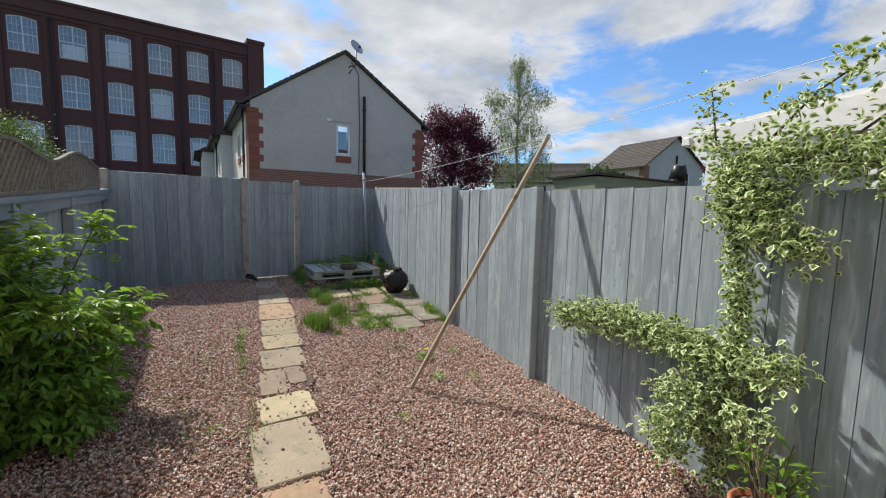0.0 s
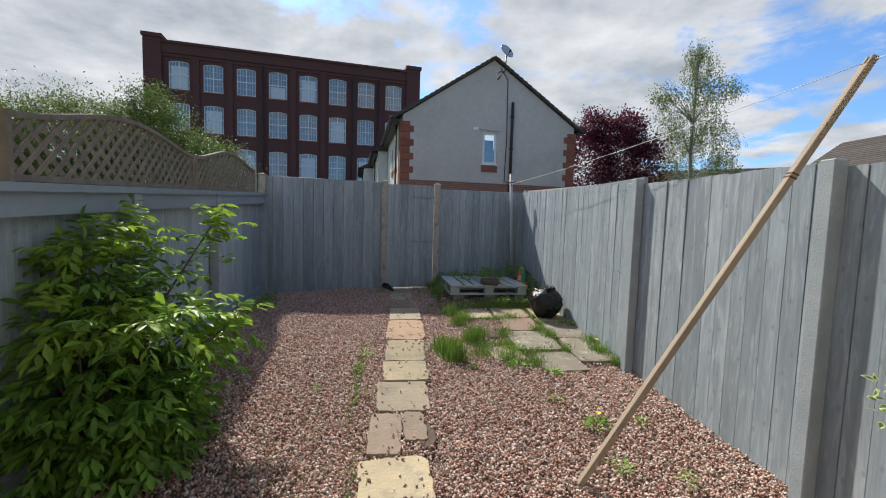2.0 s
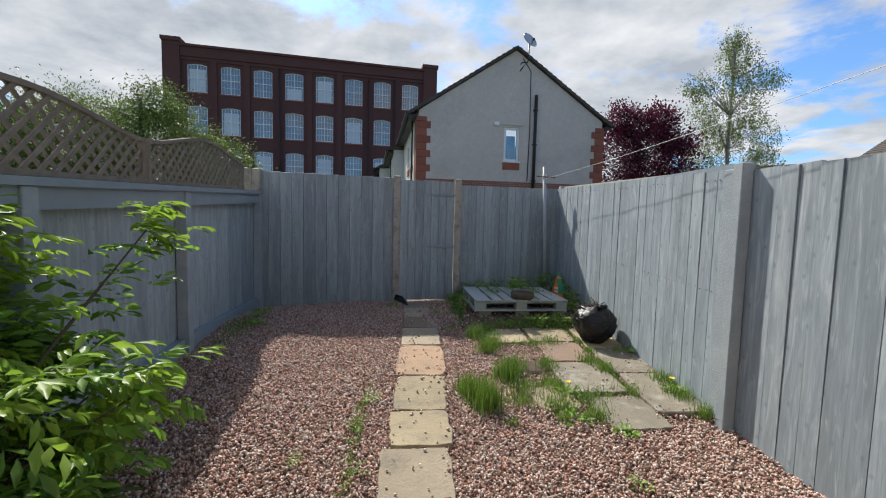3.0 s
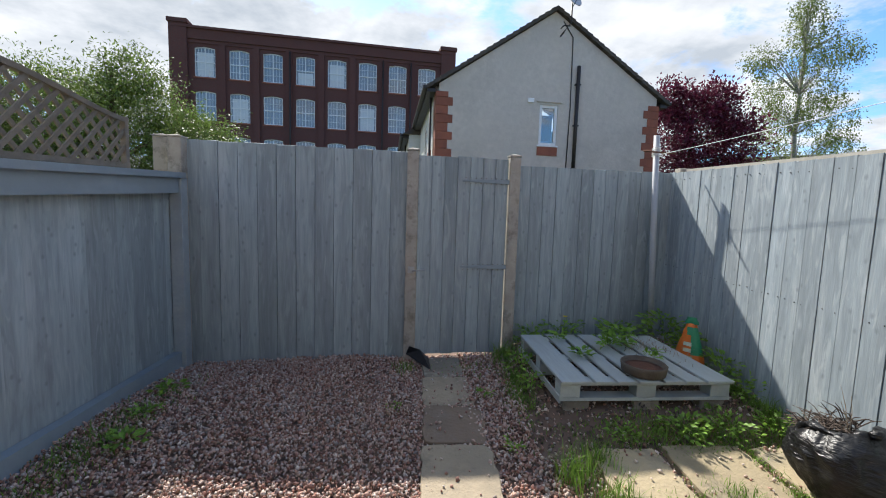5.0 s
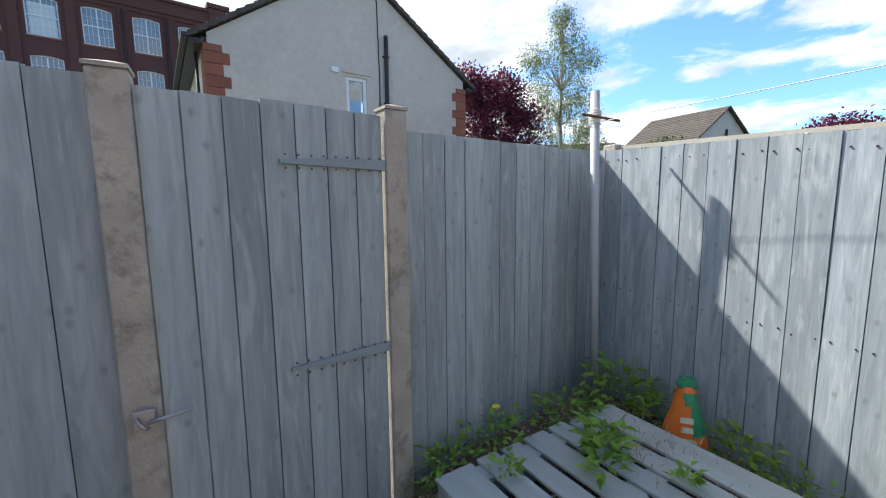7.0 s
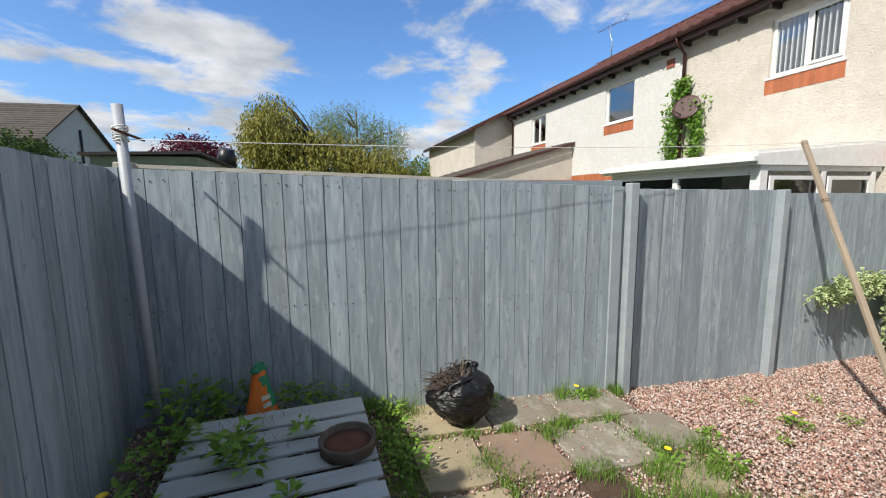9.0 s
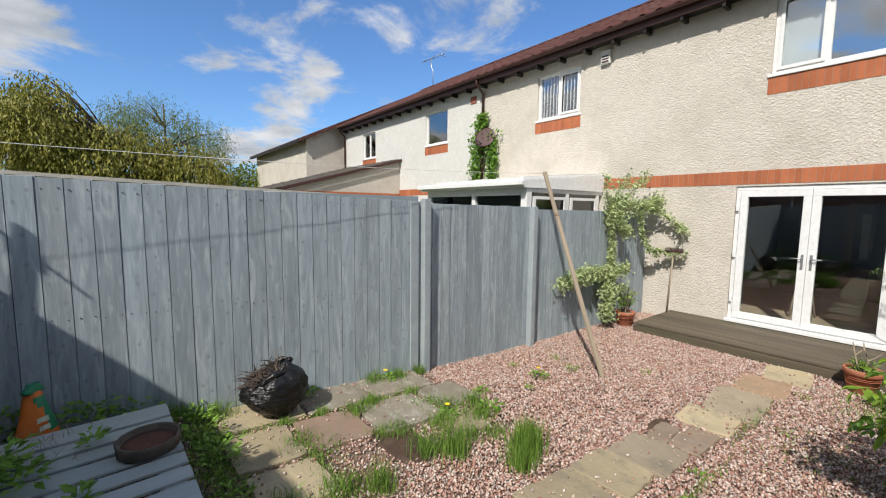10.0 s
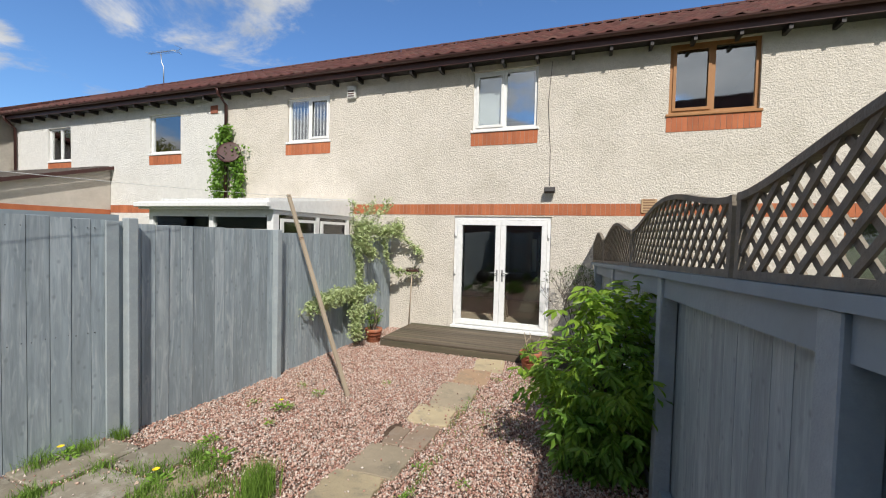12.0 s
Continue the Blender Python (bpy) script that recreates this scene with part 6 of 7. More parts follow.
# ---------------------------------------------------------------- trees
def tree(name, label, at, height, lobes, leaf_mat, n_leaves, leaf, bark=BARK, trunk=0.14, seed=1, limbs=9, droop=0.3, clump=0.35, hang=0.0, lean=0.0, twigs=True):
    """lobes: (x, y, z, rx, ry, rz, share) about the base. Leaves gather in small clumps at twig ends through the lobes."""
    t = thing(name, label, "tree", at)
    g = np.random.default_rng(seed)
    r = random.Random(seed)
    bm = bmesh.new()
    top = height * 0.9
    pts = [Vector((lean * (k / 6) ** 2 + r.uniform(-0.05, 0.05) * height * 0.1 * (k > 0), r.uniform(-0.04, 0.04) * height * 0.1 * (k > 0), top * k / 6)) for k in range(7)]
    tube(bm, pts, [trunk * (1.15 - k / 6.3) + 0.012 for k in range(7)], 8)
    part("trunk", bm, bark, t)
    share = np.array([q[6] for q in lobes], float)
    share /= share.sum()
    nc = max(12, int(n_leaves / 26))
    which = g.choice(len(lobes), nc, p=share)
    C = np.array([q[:3] for q in lobes])[which]
    R = np.array([q[3:6] for q in lobes])[which]
    d = g.normal(0, 1, (nc, 3))
    d /= np.linalg.norm(d, axis=1, keepdims=True)
    rad = g.uniform(0.25, 1.0, nc) ** 0.45
    P = C + d * R * rad[:, None] * g.uniform(0.85, 1.12, (nc, 1))
    P[:, 2] = np.maximum(P[:, 2], 0.3)
    bm = bmesh.new()
    for k in range(min(nc, limbs * 8)):
        p = Vector(P[k])
        s = pts[min(6, max(1, int(6 * min(0.95, max(0.15, (p.z - 0.25 * (p.xy.length)) / top)))))]
        mid = s.lerp(p, 0.55) + Vector((0, 0, 0.08 * (p - s).length))
        big = k < limbs
        tube(bm, [s, mid, p], [trunk * (0.38 if big else 0.14) + 0.006, trunk * (0.2 if big else 0.08) + 0.004, 0.005], 5, cap=False)
    part("limb", bm, bark, t)["kind"] = "stuff"
    per = np.repeat(np.arange(nc), int(math.ceil(n_leaves / nc)))
    pos = P[per] + g.normal(0, clump, (len(per), 3)) * [1, 1, 0.7]
    if hang:
        f = g.uniform(0, 1, len(per))
        strand = g.integers(0, 3, len(per))
        off = np.stack([np.sin(strand * 2.1 + per), np.cos(strand * 2.1 + per * 1.7), 0 * per], 1) * clump * 0.8
        pos = P[per] + off + np.stack([0.05 * g.normal(size=len(per)), 0.05 * g.normal(size=len(per)), -f * hang * (0.5 + 0.5 * np.sin(per * 12.9) ** 2)], 1)
    out = d[per] * 0.6
    leaves("crown", pos, out, leaf[0], leaf[1], leaf_mat, t, seed + 5, droop)["kind"] = "stuff"
    return t


def build_trees():
    tree("birch_tree", "slender birch with thin drooping leafy branches", (18.2, 24.2, 0), 12.7,
         [(0, 0, 5.2, 2.7, 2.2, 2.2, 5), (-0.3, 0, 8.0, 1.9, 1.8, 1.7, 3), (0.1, 0, 10.6, 1.0, 1.0, 1.6, 1.6), (1.7, 0, 9.9, 1.1, 0.8, 0.7, 1.0), (-2.0, 0, 9.4, 0.8, 0.8, 0.5, 0.7), (2.2, 0.3, 6.6, 1.0, 1.0, 1.4, 1.0), (-0.2, 0, 12.0, 0.5, 0.5, 0.6, 0.5)],
         LEAF_BIRCH, 24000, (0.095, 0.06), BIRCH_BARK, 0.13, 3, limbs=12, droop=0.8, clump=0.24, hang=0.9, lean=-0.2)
    tree("purple_tree", "purple-leaved plum with upright shoots", (12.6, 23.6, 0), 7.9,
         [(-1.2, 0, 4.4, 1.5, 1.4, 2.3, 4), (0.6, 0, 4.9, 1.5, 1.4, 2.2, 4), (-0.9, 0, 6.9, 0.8, 0.8, 0.9, 1.4), (1.1, 0, 7.0, 0.8, 0.8, 0.9, 1.4), (2.2, 0, 4.6, 1.2, 1.2, 1.9, 2.6)],
         LEAF_PURPLE, 22000, (0.15, 0.105), BARK, 0.14, 4, limbs=12, droop=-0.3, clump=0.25)
    tree("purple_tree", "distant round purple-leaved tree", (30.0, 15.4, 0), 6.2, [(0, 0, 4.2, 2.0, 2.1, 1.6, 1)], LEAF_PURPLE, 5000, (0.2, 0.15), BARK, 0.16, 5, clump=0.3)
    tree("willow_tree", "broad weeping willow in yellow-green leaf", (24.7, 7.6, 0), 6.0,
         [(0, 2.6, 5.4, 2.2, 1.7, 2.1, 5), (0, 0.4, 4.2, 2.2, 3.0, 1.8, 5), (0, -2.8, 3.7, 1.8, 2.2, 1.6, 3)],
         LEAF_WILLOW, 40000, (0.22, 0.07), BARK, 0.3, 6, limbs=14, droop=1.6, clump=0.30, hang=1.7)
    tree("willow_tree", "half-bare willow with thin trailing twigs behind the fuller one", (26.2, 5.6, 0), 8.0,
         [(0, 0.4, 6.6, 1.8, 2.2, 1.2, 5), (0, -1.9, 5.9, 1.4, 1.3, 1.1, 3), (0, 1.9, 6.2, 1.2, 1.2, 1.0, 2)],
         LEAF_BIRCH, 15000, (0.13, 0.035), TWIG, 0.12, 16, limbs=4, droop=1.8, clump=0.42, hang=1.9)
    tree("shrub_tree", "lime-green shrub beyond the fence", (25.5, 1.6, 0), 4.4, [(0, 0, 2.8, 1.4, 1.7, 1.4, 1)], LEAF_LIME, 6000, (0.18, 0.10), BARK, 0.1, 7, clump=0.25)
    tree("shrub_tree", "dark leafy shrub beyond the fence", (24.0, -0.6, 0), 3.6, [(0, 0, 2.0, 1.3, 1.6, 1.3, 1)], LEAF_DARK, 5000, (0.19, 0.12), BARK, 0.1, 8, clump=0.3)
    tree("elder_tree", "rounded green elder in front of the low houses", (22.4, 20.6, 0), 5.0, [(0, 0, 3.4, 1.7, 1.7, 1.4, 1), (1.2, -0.6, 2.9, 1.2, 1.2, 1.0, 0.5)], LEAF_DARK, 7000, (0.19, 0.12), BARK, 0.1, 9, clump=0.25)
    tree("willow_bush", "wide grey-green willow scrub behind the trellis", (-8.8, 17.2, 0), 6.0,
         [(0.3, 0, 3.2, 2.4, 2.0, 2.2, 5), (2.6, -0.4, 2.8, 1.5, 1.4, 1.3, 2.6), (-2.6, 0, 3.5, 1.9, 1.8, 2.3, 3), (-5.0, 0, 3.6, 1.9, 1.6, 1.7, 3), (0.6, 0, 5.2, 0.9, 0.8, 0.7, 0.6)],
         LEAF_SCRUB, 70000, (0.11, 0.045), BARK, 0.16, 10, limbs=14, droop=0.1, clump=0.23)
    tree("willow_bush", "light grey-green feathery scrub beyond", (-12.6, 19.4, 0), 6.2,
         [(0, 0, 4.0, 2.6, 1.8, 2.0, 4), (2.6, 0, 4.4, 1.5, 1.4, 1.4, 2), (-3.0, 0, 3.8, 2.0, 1.6, 1.7, 2)], LEAF_BIRCH, 28000, (0.13, 0.04), BARK, 0.14, 12, limbs=14, droop=-0.2, clump=0.3)


build_trees()


# ---------------------------------------------------------------- things in the yard
def build_prop():
    a, b = Vector((1.84, 3.385, gz(1.84, 3.385) + 0.01)), Vector((3.0, 3.03, 2.27))
    d = (b - a)
    bm = bmesh.new()
    L = d.length
    box(bm, -0.024, 0.024, -0.016, 0.016, 0, L, bevel=0.003)
    box(bm, -0.024, -0.008, -0.016, 0.016, L, L + 0.04, bevel=0.002)
    box(bm, 0.008, 0.024, -0.016, 0.016, L, L + 0.04, bevel=0.002)
    t = thing("clothes_prop", "rough wooden clothes prop leaning under the washing line", "clothes prop", tuple(a))
    t.matrix_world = Matrix.Translation(a) @ d.to_track_quat("Z", "Y").to_matrix().to_4x4()
    part("pole", bm, OLD_WOOD, t)
    bm = bmesh.new()
    for z in (L - 0.62, L - 0.6):
        box(bm, -0.026, 0.026, -0.018, 0.018, z, z + 0.008)
    part("band", bm, RUST, t)


def build_line():
    p = thing("washing_line_pole", "grey-painted steel washing-line pole", "pole", (2.825, 8.575, gz(2.8, 8.4) - 0.02))
    bm = bmesh.new()
    tube(bm, [(0.05, 0.0, 0), (0.0, 0, 1.0), (-0.045, 0, 2.02)], 0.027, 14)
    part("shaft", bm, POLE_PAINT, p)
    bm = bmesh.new()
    tube(bm, [(-0.17, -0.02, 1.87), (0.12, -0.05, 1.85)], 0.008, 8)
    part("cross_bar", bm, RUST, p, "rusty iron cross bar")
    bm = bmesh.new()
    for k in range(7):
        z = 1.83 + 0.012 * k
        pts = [(-0.04 + 0.036 * math.cos(q), 0.036 * math.sin(q), z + 0.006 * math.sin(q * 2 + k)) for q in np.linspace(0, 2 * math.pi, 12)]
        tube(bm, pts, 0.0035, 5)
    part("cord_winding", bm, ROPE, p, "white cord wound round the pole")
    bm = bmesh.new()

    def sag(a, b, s, n=14):
        a, b = Vector(a), Vector(b)
        return [a.lerp(b, k / n) - Vector((0, 0, s * 4 * (k / n) * (1 - k / n))) for k in range(n + 1)]
    tube(bm, sag((2.79, 8.54, 2.14), (3.0, 3.03, 2.285), 0.045), 0.0022, 5)
    tube(bm, sag((3.0, 3.03, 2.285), (3.02, YW, 2.45), 0.015, 8), 0.0022, 5)
    solid("washing_line", bm, ROPE, "thin white washing line from the pole to the house", "washing line")


def build_pallet():
    p = thing("pallet", "weathered wooden pallet with a faded grey-green paint", "pallet", (1.56, 7.27, gz(1.8, 7.4) - 0.0), 3)
    top = 0.455 - (gz(1.8, 7.4))
    W, D = 1.22, 1.02
    ws = (0.20, 0.115, 0.115, 0.145, 0.115, 0.12, 0.19)
    gap = (W - sum(ws)) / (len(ws) - 1)
    x = 0
    rng = random.Random(3)
    for w in ws:
        bm = boxes((x, x + w, 0, D + rng.uniform(-0.01, 0.02), top - 0.018, top), bevel=0.003)
        part("top_board", bm, PALLET, p)
        x += w + gap
    for y in (0.03, 0.46, 0.90):
        part("cross_board", boxes((0.005, W - 0.005, y, y + 0.10, top - 0.040, top - 0.0185)), PALLET, p)
        for x in (0.005, W / 2 - 0.07, W - 0.145):
            part("block", boxes((x, x + 0.14, y, y + 0.10, top - 0.125, top - 0.0405), bevel=0.003), PALLET, p)
        part("bottom_board", boxes((0.0, W, y, y + 0.10, top - 0.148, top - 0.1255)), PALLET, p)
    part("side_board", boxes((-0.012, -0.001, 0.0, D, top - 0.148, top - 0.10)), PALLET, p)
    bm = bmesh.new()
    r = random.Random(8)
    for q in (0.12, 0.62, 1.1):
        for e in (0.1, 0.9):
            part("packing_stone", boxes((q - 0.08, q + 0.1, e - 0.06, e + 0.08, -0.06, top - 0.149), bevel=0.012), SLAB_GREY, p)
    s = thing("plant_saucer", "round weathered bowl of dry brown soil standing on the pallet", "bowl", (2.20, 7.45, 0.4555))
    bm = bmesh.new()
    lathe(bm, [(0.125, 0.0), (0.145, 0.01), (0.150, 0.05), (0.153, 0.068), (0.149, 0.075), (0.139, 0.075), (0.134, 0.065), (0.122, 0.04)], 44, 0.005)
    part("rim", bm, SAUCER, s)
    bm = bmesh.new()
    lathe(bm, [(0.124, 0.038), (0.130, 0.046), (0.07, 0.046), (0.001, 0.043)], 28, 0.008)
    part("soil", bm, SAUCER_SOIL, s, "dry rusty-brown soil")
    # dry grass on the pallet
    g = np.random.default_rng(4)
    n = 130
    pos = np.stack([2.52 + g.normal(0, 0.12, n), 7.95 + g.normal(0, 0.13, n), np.full(n, 0.458)], 1)
    tagged(blades("dry_grass", pos, 0.06, 0.004, PALE_TWIG, None, 6, 2.0), "strewn dry grass on the pallet boards", "dry grass", kind="stuff")


def crumple(bm, amount, scale, seed=0):
    for v in bm.verts:
        n = v.co.normalized() if v.co.length > 1e-6 else Vector((0, 0, 1))
        q = v.co * scale + Vector((seed, seed * 2.3, 0))
        v.co += n * amount * (noise.noise(q) + 0.6 * noise.noise(q * 2.7))


def build_bags():
    t = thing("rubbish_bag", "full black plastic rubbish bag with garden twigs", "rubbish bag", (2.80, 6.60, gz(2.8, 6.6) + 0.02), -95)
    bm = bmesh.new()
    n, rows = 72, 40
    prof = ((0.0, 0.02), (0.09, 0.0), (0.115, 0.012), (0.16, 0.06), (0.215, 0.14), (0.25, 0.22), (0.255, 0.29), (0.222, 0.36), (0.17, 0.405), (0.14, 0.395), (0.10, 0.37), (0.0, 0.355))
    rings = []
    for k in range(rows + 1):
        u = k / rows * (len(prof) - 1)
        q = min(int(u), len(prof) - 2)
        r0, z0 = prof[q][0] + (prof[q + 1][0] - prof[q][0]) * (u - q), prof[q][1] + (prof[q + 1][1] - prof[q][1]) * (u - q)
        ring = []
        for a in np.linspace(0, 2 * math.pi, n, endpoint=False):
            big = noise.noise((math.cos(a) * 1.4, math.sin(a) * 1.4, z0 * 5 + 3))
            ridge = 1 - abs(2 * noise.noise((math.cos(a) * 3.2 + z0 * 5, math.sin(a) * 3.2 - z0 * 3, z0 * 9)))
            small = 1 - abs(2 * noise.noise((math.cos(a) * 7, math.sin(a) * 7 + z0 * 6, z0 * 24)))
            w = min(1.0, r0 / 0.12)
            rr = r0 + w * (0.035 * big + 0.026 * ridge + 0.012 * small - 0.026)
            lean = 0.10 * max(0, z0 - 0.1)
            ring.append(bm.verts.new((rr * 0.98 * math.cos(a) - lean * 2, rr * 0.90 * math.sin(a), z0 * 0.86 + 0.30 * math.cos(a) * max(0, z0 - 0.18) * w)))
        rings.append(ring)
    for ra, rb in zip(rings, rings[1:]):
        for k in range(n):
            bm.faces.new((ra[k], ra[(k + 1) % n], rb[(k + 1) % n], rb[k]))
    bmesh.ops.remove_doubles(bm, verts=bm.verts, dist=1e-4)
    bmesh.ops.recalc_face_normals(bm, faces=bm.faces)
    for f in bm.faces:
        f.smooth = True
    part("sack", bm, BAG, t, "crumpled glossy black plastic")
    bm = bmesh.new()
    pts = [(-0.06 + 0.160 * math.cos(a) + 0.016 * math.sin(5 * a), 0.14 * math.sin(a), 0.345 + 0.065 * math.cos(a) + 0.022 * math.sin(3 * a)) for a in np.linspace(0, 2 * math.pi, 40)]
    tube(bm, pts, [0.018 + 0.010 * math.sin(k * 1.7) for k in range(40)], 7)
    part("rolled_rim", bm, BAG, t)
    bm = bmesh.new()
    r = random.Random(5)
    for k in range(120):
        a = r.uniform(0, 6.28)
        q = r.random() ** 0.5
        p = Vector((-0.10 + 0.11 * math.cos(a) * q, 0.11 * math.sin(a) * q, 0.320 + 0.07 * math.cos(a) * q + r.uniform(-0.02, 0.05)))
        dd = Vector((r.uniform(-1.6, 0.3), r.uniform(-1, 1), r.uniform(-0.3, 0.6))).normalized() * r.uniform(0.06, 0.17)
        tube(bm, [p, p + dd * 0.6 + Vector((0, 0, 0.015)), p + dd], [0.0035, 0.003, 0.0015], 4, cap=False)
    part("twig", bm, TWIG, t, "dry brown twigs sticking out")["kind"] = "stuff"
    bm = bmesh.new()
    for k in range(4):
        p = Vector((0.0, 0.0, 0.34))
        e = Vector((r.uniform(-0.05, 0.06), r.uniform(-0.05, 0.05), r.uniform(0.50, 0.60)))
        tube(bm, [p, p.lerp(e, 0.6) + Vector((0.01, 0, 0)), e], [0.0025, 0.002, 0.001], 4, cap=False)
    part("long_twig", bm, PALE_TWIG, t)["kind"] = "stuff"

    t = thing("compost_sack", "small orange and green plastic sack leaning by the fence", "sack", (2.88, 7.98, gz(2.88, 7.98) + 0.0), -50)
    for nm, mat, z0, z1, s, lab in (("body", ORANGE_BAG, 0.0, 0.385, 1.0, "orange crumpled plastic"), ("top", GREEN_BAG, 0.38, 0.43, 1.0, "green gathered top")):
        bm = bmesh.new()
        rings = []
        for k in range(13):
            f = k / 12
            z = z0 + (z1 - z0) * f
            zz = z / 0.44
            w = 0.128 * (1 - 0.84 * zz ** 1.2) * (0.86 + 0.14 * min(1, zz * 8)) + (0.006 + 0.014 * abs(math.sin(60 * z)) if nm == "top" else 0)
            d = 0.085 * (1 - 0.75 * zz) * (0.8 + 0.2 * min(1, zz * 8))
            rings.append([bm.verts.new((w * math.cos(a) + 0.008 * noise.noise((a * 2, z * 14, 1)), d * math.sin(a) + 0.012 * noise.noise((a * 3, z * 12, 4)), z)) for a in np.linspace(0, 2 * math.pi, 25)[:-1]])
        for ra, rb in zip(rings, rings[1:]):
            for k in range(24):
                f = bm.faces.new((ra[k], ra[(k + 1) % 24], rb[(k + 1) % 24], rb[k]))
                f.smooth = True
        bm.faces.new(rings[-1])
        bm.faces.new(rings[0][::-1])
        for f in bm.faces:
            c = f.calc_center_median()
            if nm == "body" and c.x > 0.01 + 0.08 * noise.noise(c * 9) and 0.13 < c.z < 0.34:
                f.material_index = 1
        part(nm, bm, [mat, GREEN_BAG], t, lab)
    bm = bmesh.new()
    for (x0, x1, za, zb) in ((-0.05, 0.05, 0.03, 0.12), (-0.035, 0.03, 0.20, 0.23), (-0.03, 0.03, 0.15, 0.18)):
        q = [bm.verts.new((x, -0.088 * (1 - 0.75 * z / 0.44) - 0.006, z)) for x, z in ((x0, za), (x1, za), (x1 * 0.9, zb), (x0 * 0.9, zb))]
        bm.faces.new(q)
    part("print", bm, WHITE_BAG, t, "pale printed panel")


def build_elder():
    t = thing("elder_bush", "bushy green elder growing against the fence", "bush", (-0.93, 3.66, gz(-0.9, 3.66) - 0.02))
    r = random.Random(12)
    g = np.random.default_rng(12)
    bm = bmesh.new()
    ends = []
    tips = [(0.80, 0.05, 1.58), (0.62, 0.35, 1.5), (0.2, -0.25, 1.45), (0.0, 0.3, 1.56), (-0.2, -0.2, 1.35), (0.35, -0.45, 0.98), (0.98, 0.2, 1.12), (1.15, 0.15, 0.92), (0.9, -0.3, 0.95), (0.85, 0.5, 0.8), (0.1, 0.8, 1.05),
            (-0.25, 0.6, 1.15), (0.6, 0.75, 0.6), (0.95, 0.0, 0.5), (0.75, 0.55, 0.35), (0.4, -0.8, 0.9), (0.1, -0.75, 0.7), (-0.15, 0.85, 0.6), (0.9, -0.45, 0.4), (0.35, 0.1, 1.2), (0.45, 0.5, 1.2)]
    for tip in tips:
        far = tip in (tips[0], tips[7])
        e = Vector((tip[0] * (0.70 if far else 0.20 if tip[2] > 1.0 else 0.50) - (0.10 if tip[2] > 1.0 else 0.05), tip[1] * 0.62, tip[2] - (0.16 if far else 0.30) if tip[2] > 1.0 else tip[2] * 0.85))
        e = Vector((e.x * 0.78, e.y * (1.15 if e.y > 0 else 0.7) + 0.08, e.z))
        if tip == tips[0]:
            e = Vector((0.20, 1.0, 1.40))
        if tip == tips[7]:
            e = Vector((0.54, 0.36, 0.72))
        s = Vector((r.uniform(-0.1, 0.1), r.uniform(-0.1, 0.1), 0))
        mid = s.lerp(e, 0.5) + Vector((-0.08 * e.x, -0.08 * e.y, 0.12))
        tube(bm, [s, mid, e], [0.014, 0.009, 0.004], 6, cap=False)
        ends.append((s, mid, e))
    part("stem", bm, BARK, t)["kind"] = "stuff"

    def compound(n, sampler, name, mat, size, seed):
        gg = np.random.default_rng(seed)
        P, O = [], []
        for k in range(n):
            c, out = sampler(gg)
            out = out / (np.linalg.norm(out) + 1e-9)
            side = np.cross(out, [0, 0, 1.0])
            side /= np.linalg.norm(side) + 1e-9
            L = size * gg.uniform(1.0, 1.7)
            for j, (f, s) in enumerate(((0.25, 1), (0.25, -1), (0.55, 1), (0.55, -1), (0.85, 1), (0.85, -1), (1.0, 0))):
                P.append(c + out * L * f + np.array([0, 0, -0.10 * L * f * f]))
                O.append(out * (0.75 if s else 1.0) + side * s * 0.85)
        leaves(name, P, O, size, size * 0.34, mat, t, seed, 0.45, rim=True, spread=0.2)["kind"] = "stuff"

    def inner(gg):
        s, mid, e = ends[gg.integers(len(ends))]
        f = gg.uniform(0.35, 1.05)
        c = np.array(s.lerp(e, f)) + gg.normal(0, 0.10, 3) * [1, 1, 1]
        c[2] = max(c[2], 0.08)
        c[0] = max(c[0], -0.30)
        out = (c - np.array([0.2, 0.05, 0.55])) * [1, 1, 0.5] + gg.normal(0, 0.25, 3)
        return c, out

    def outer(gg):
        s, mid, e = ends[gg.integers(12)]
        c = np.array(e) + gg.normal(0, 0.08, 3) + [0, 0, 0.04]
        return c, (np.array(e) - np.array([0.1, 0, 0.9])) * [1, 1, 0.6] + gg.normal(0, 0.3, 3)

    def skirt(gg):
        a = gg.uniform(-2.4, 2.4)
        rad = gg.uniform(0.30, 0.76)
        c = np.array([0.0 + rad * math.cos(a) * 0.58, 0.05 + rad * math.sin(a) * 0.62, gg.uniform(0.05, 0.55)])
        return c, np.array([math.cos(a), math.sin(a), 0.1]) + gg.normal(0, 0.2, 3)
    compound(560, inner, "foliage", LEAF_ELDER, 0.098, 21)
    compound(270, skirt, "low_foliage", LEAF_ELDER, 0.095, 22)
    # Brighter leaves at the upper ends, sunlight put into their colour.
    compound(250, outer, "young_foliage", LEAF_SUN_TIP, 0.098, 23)


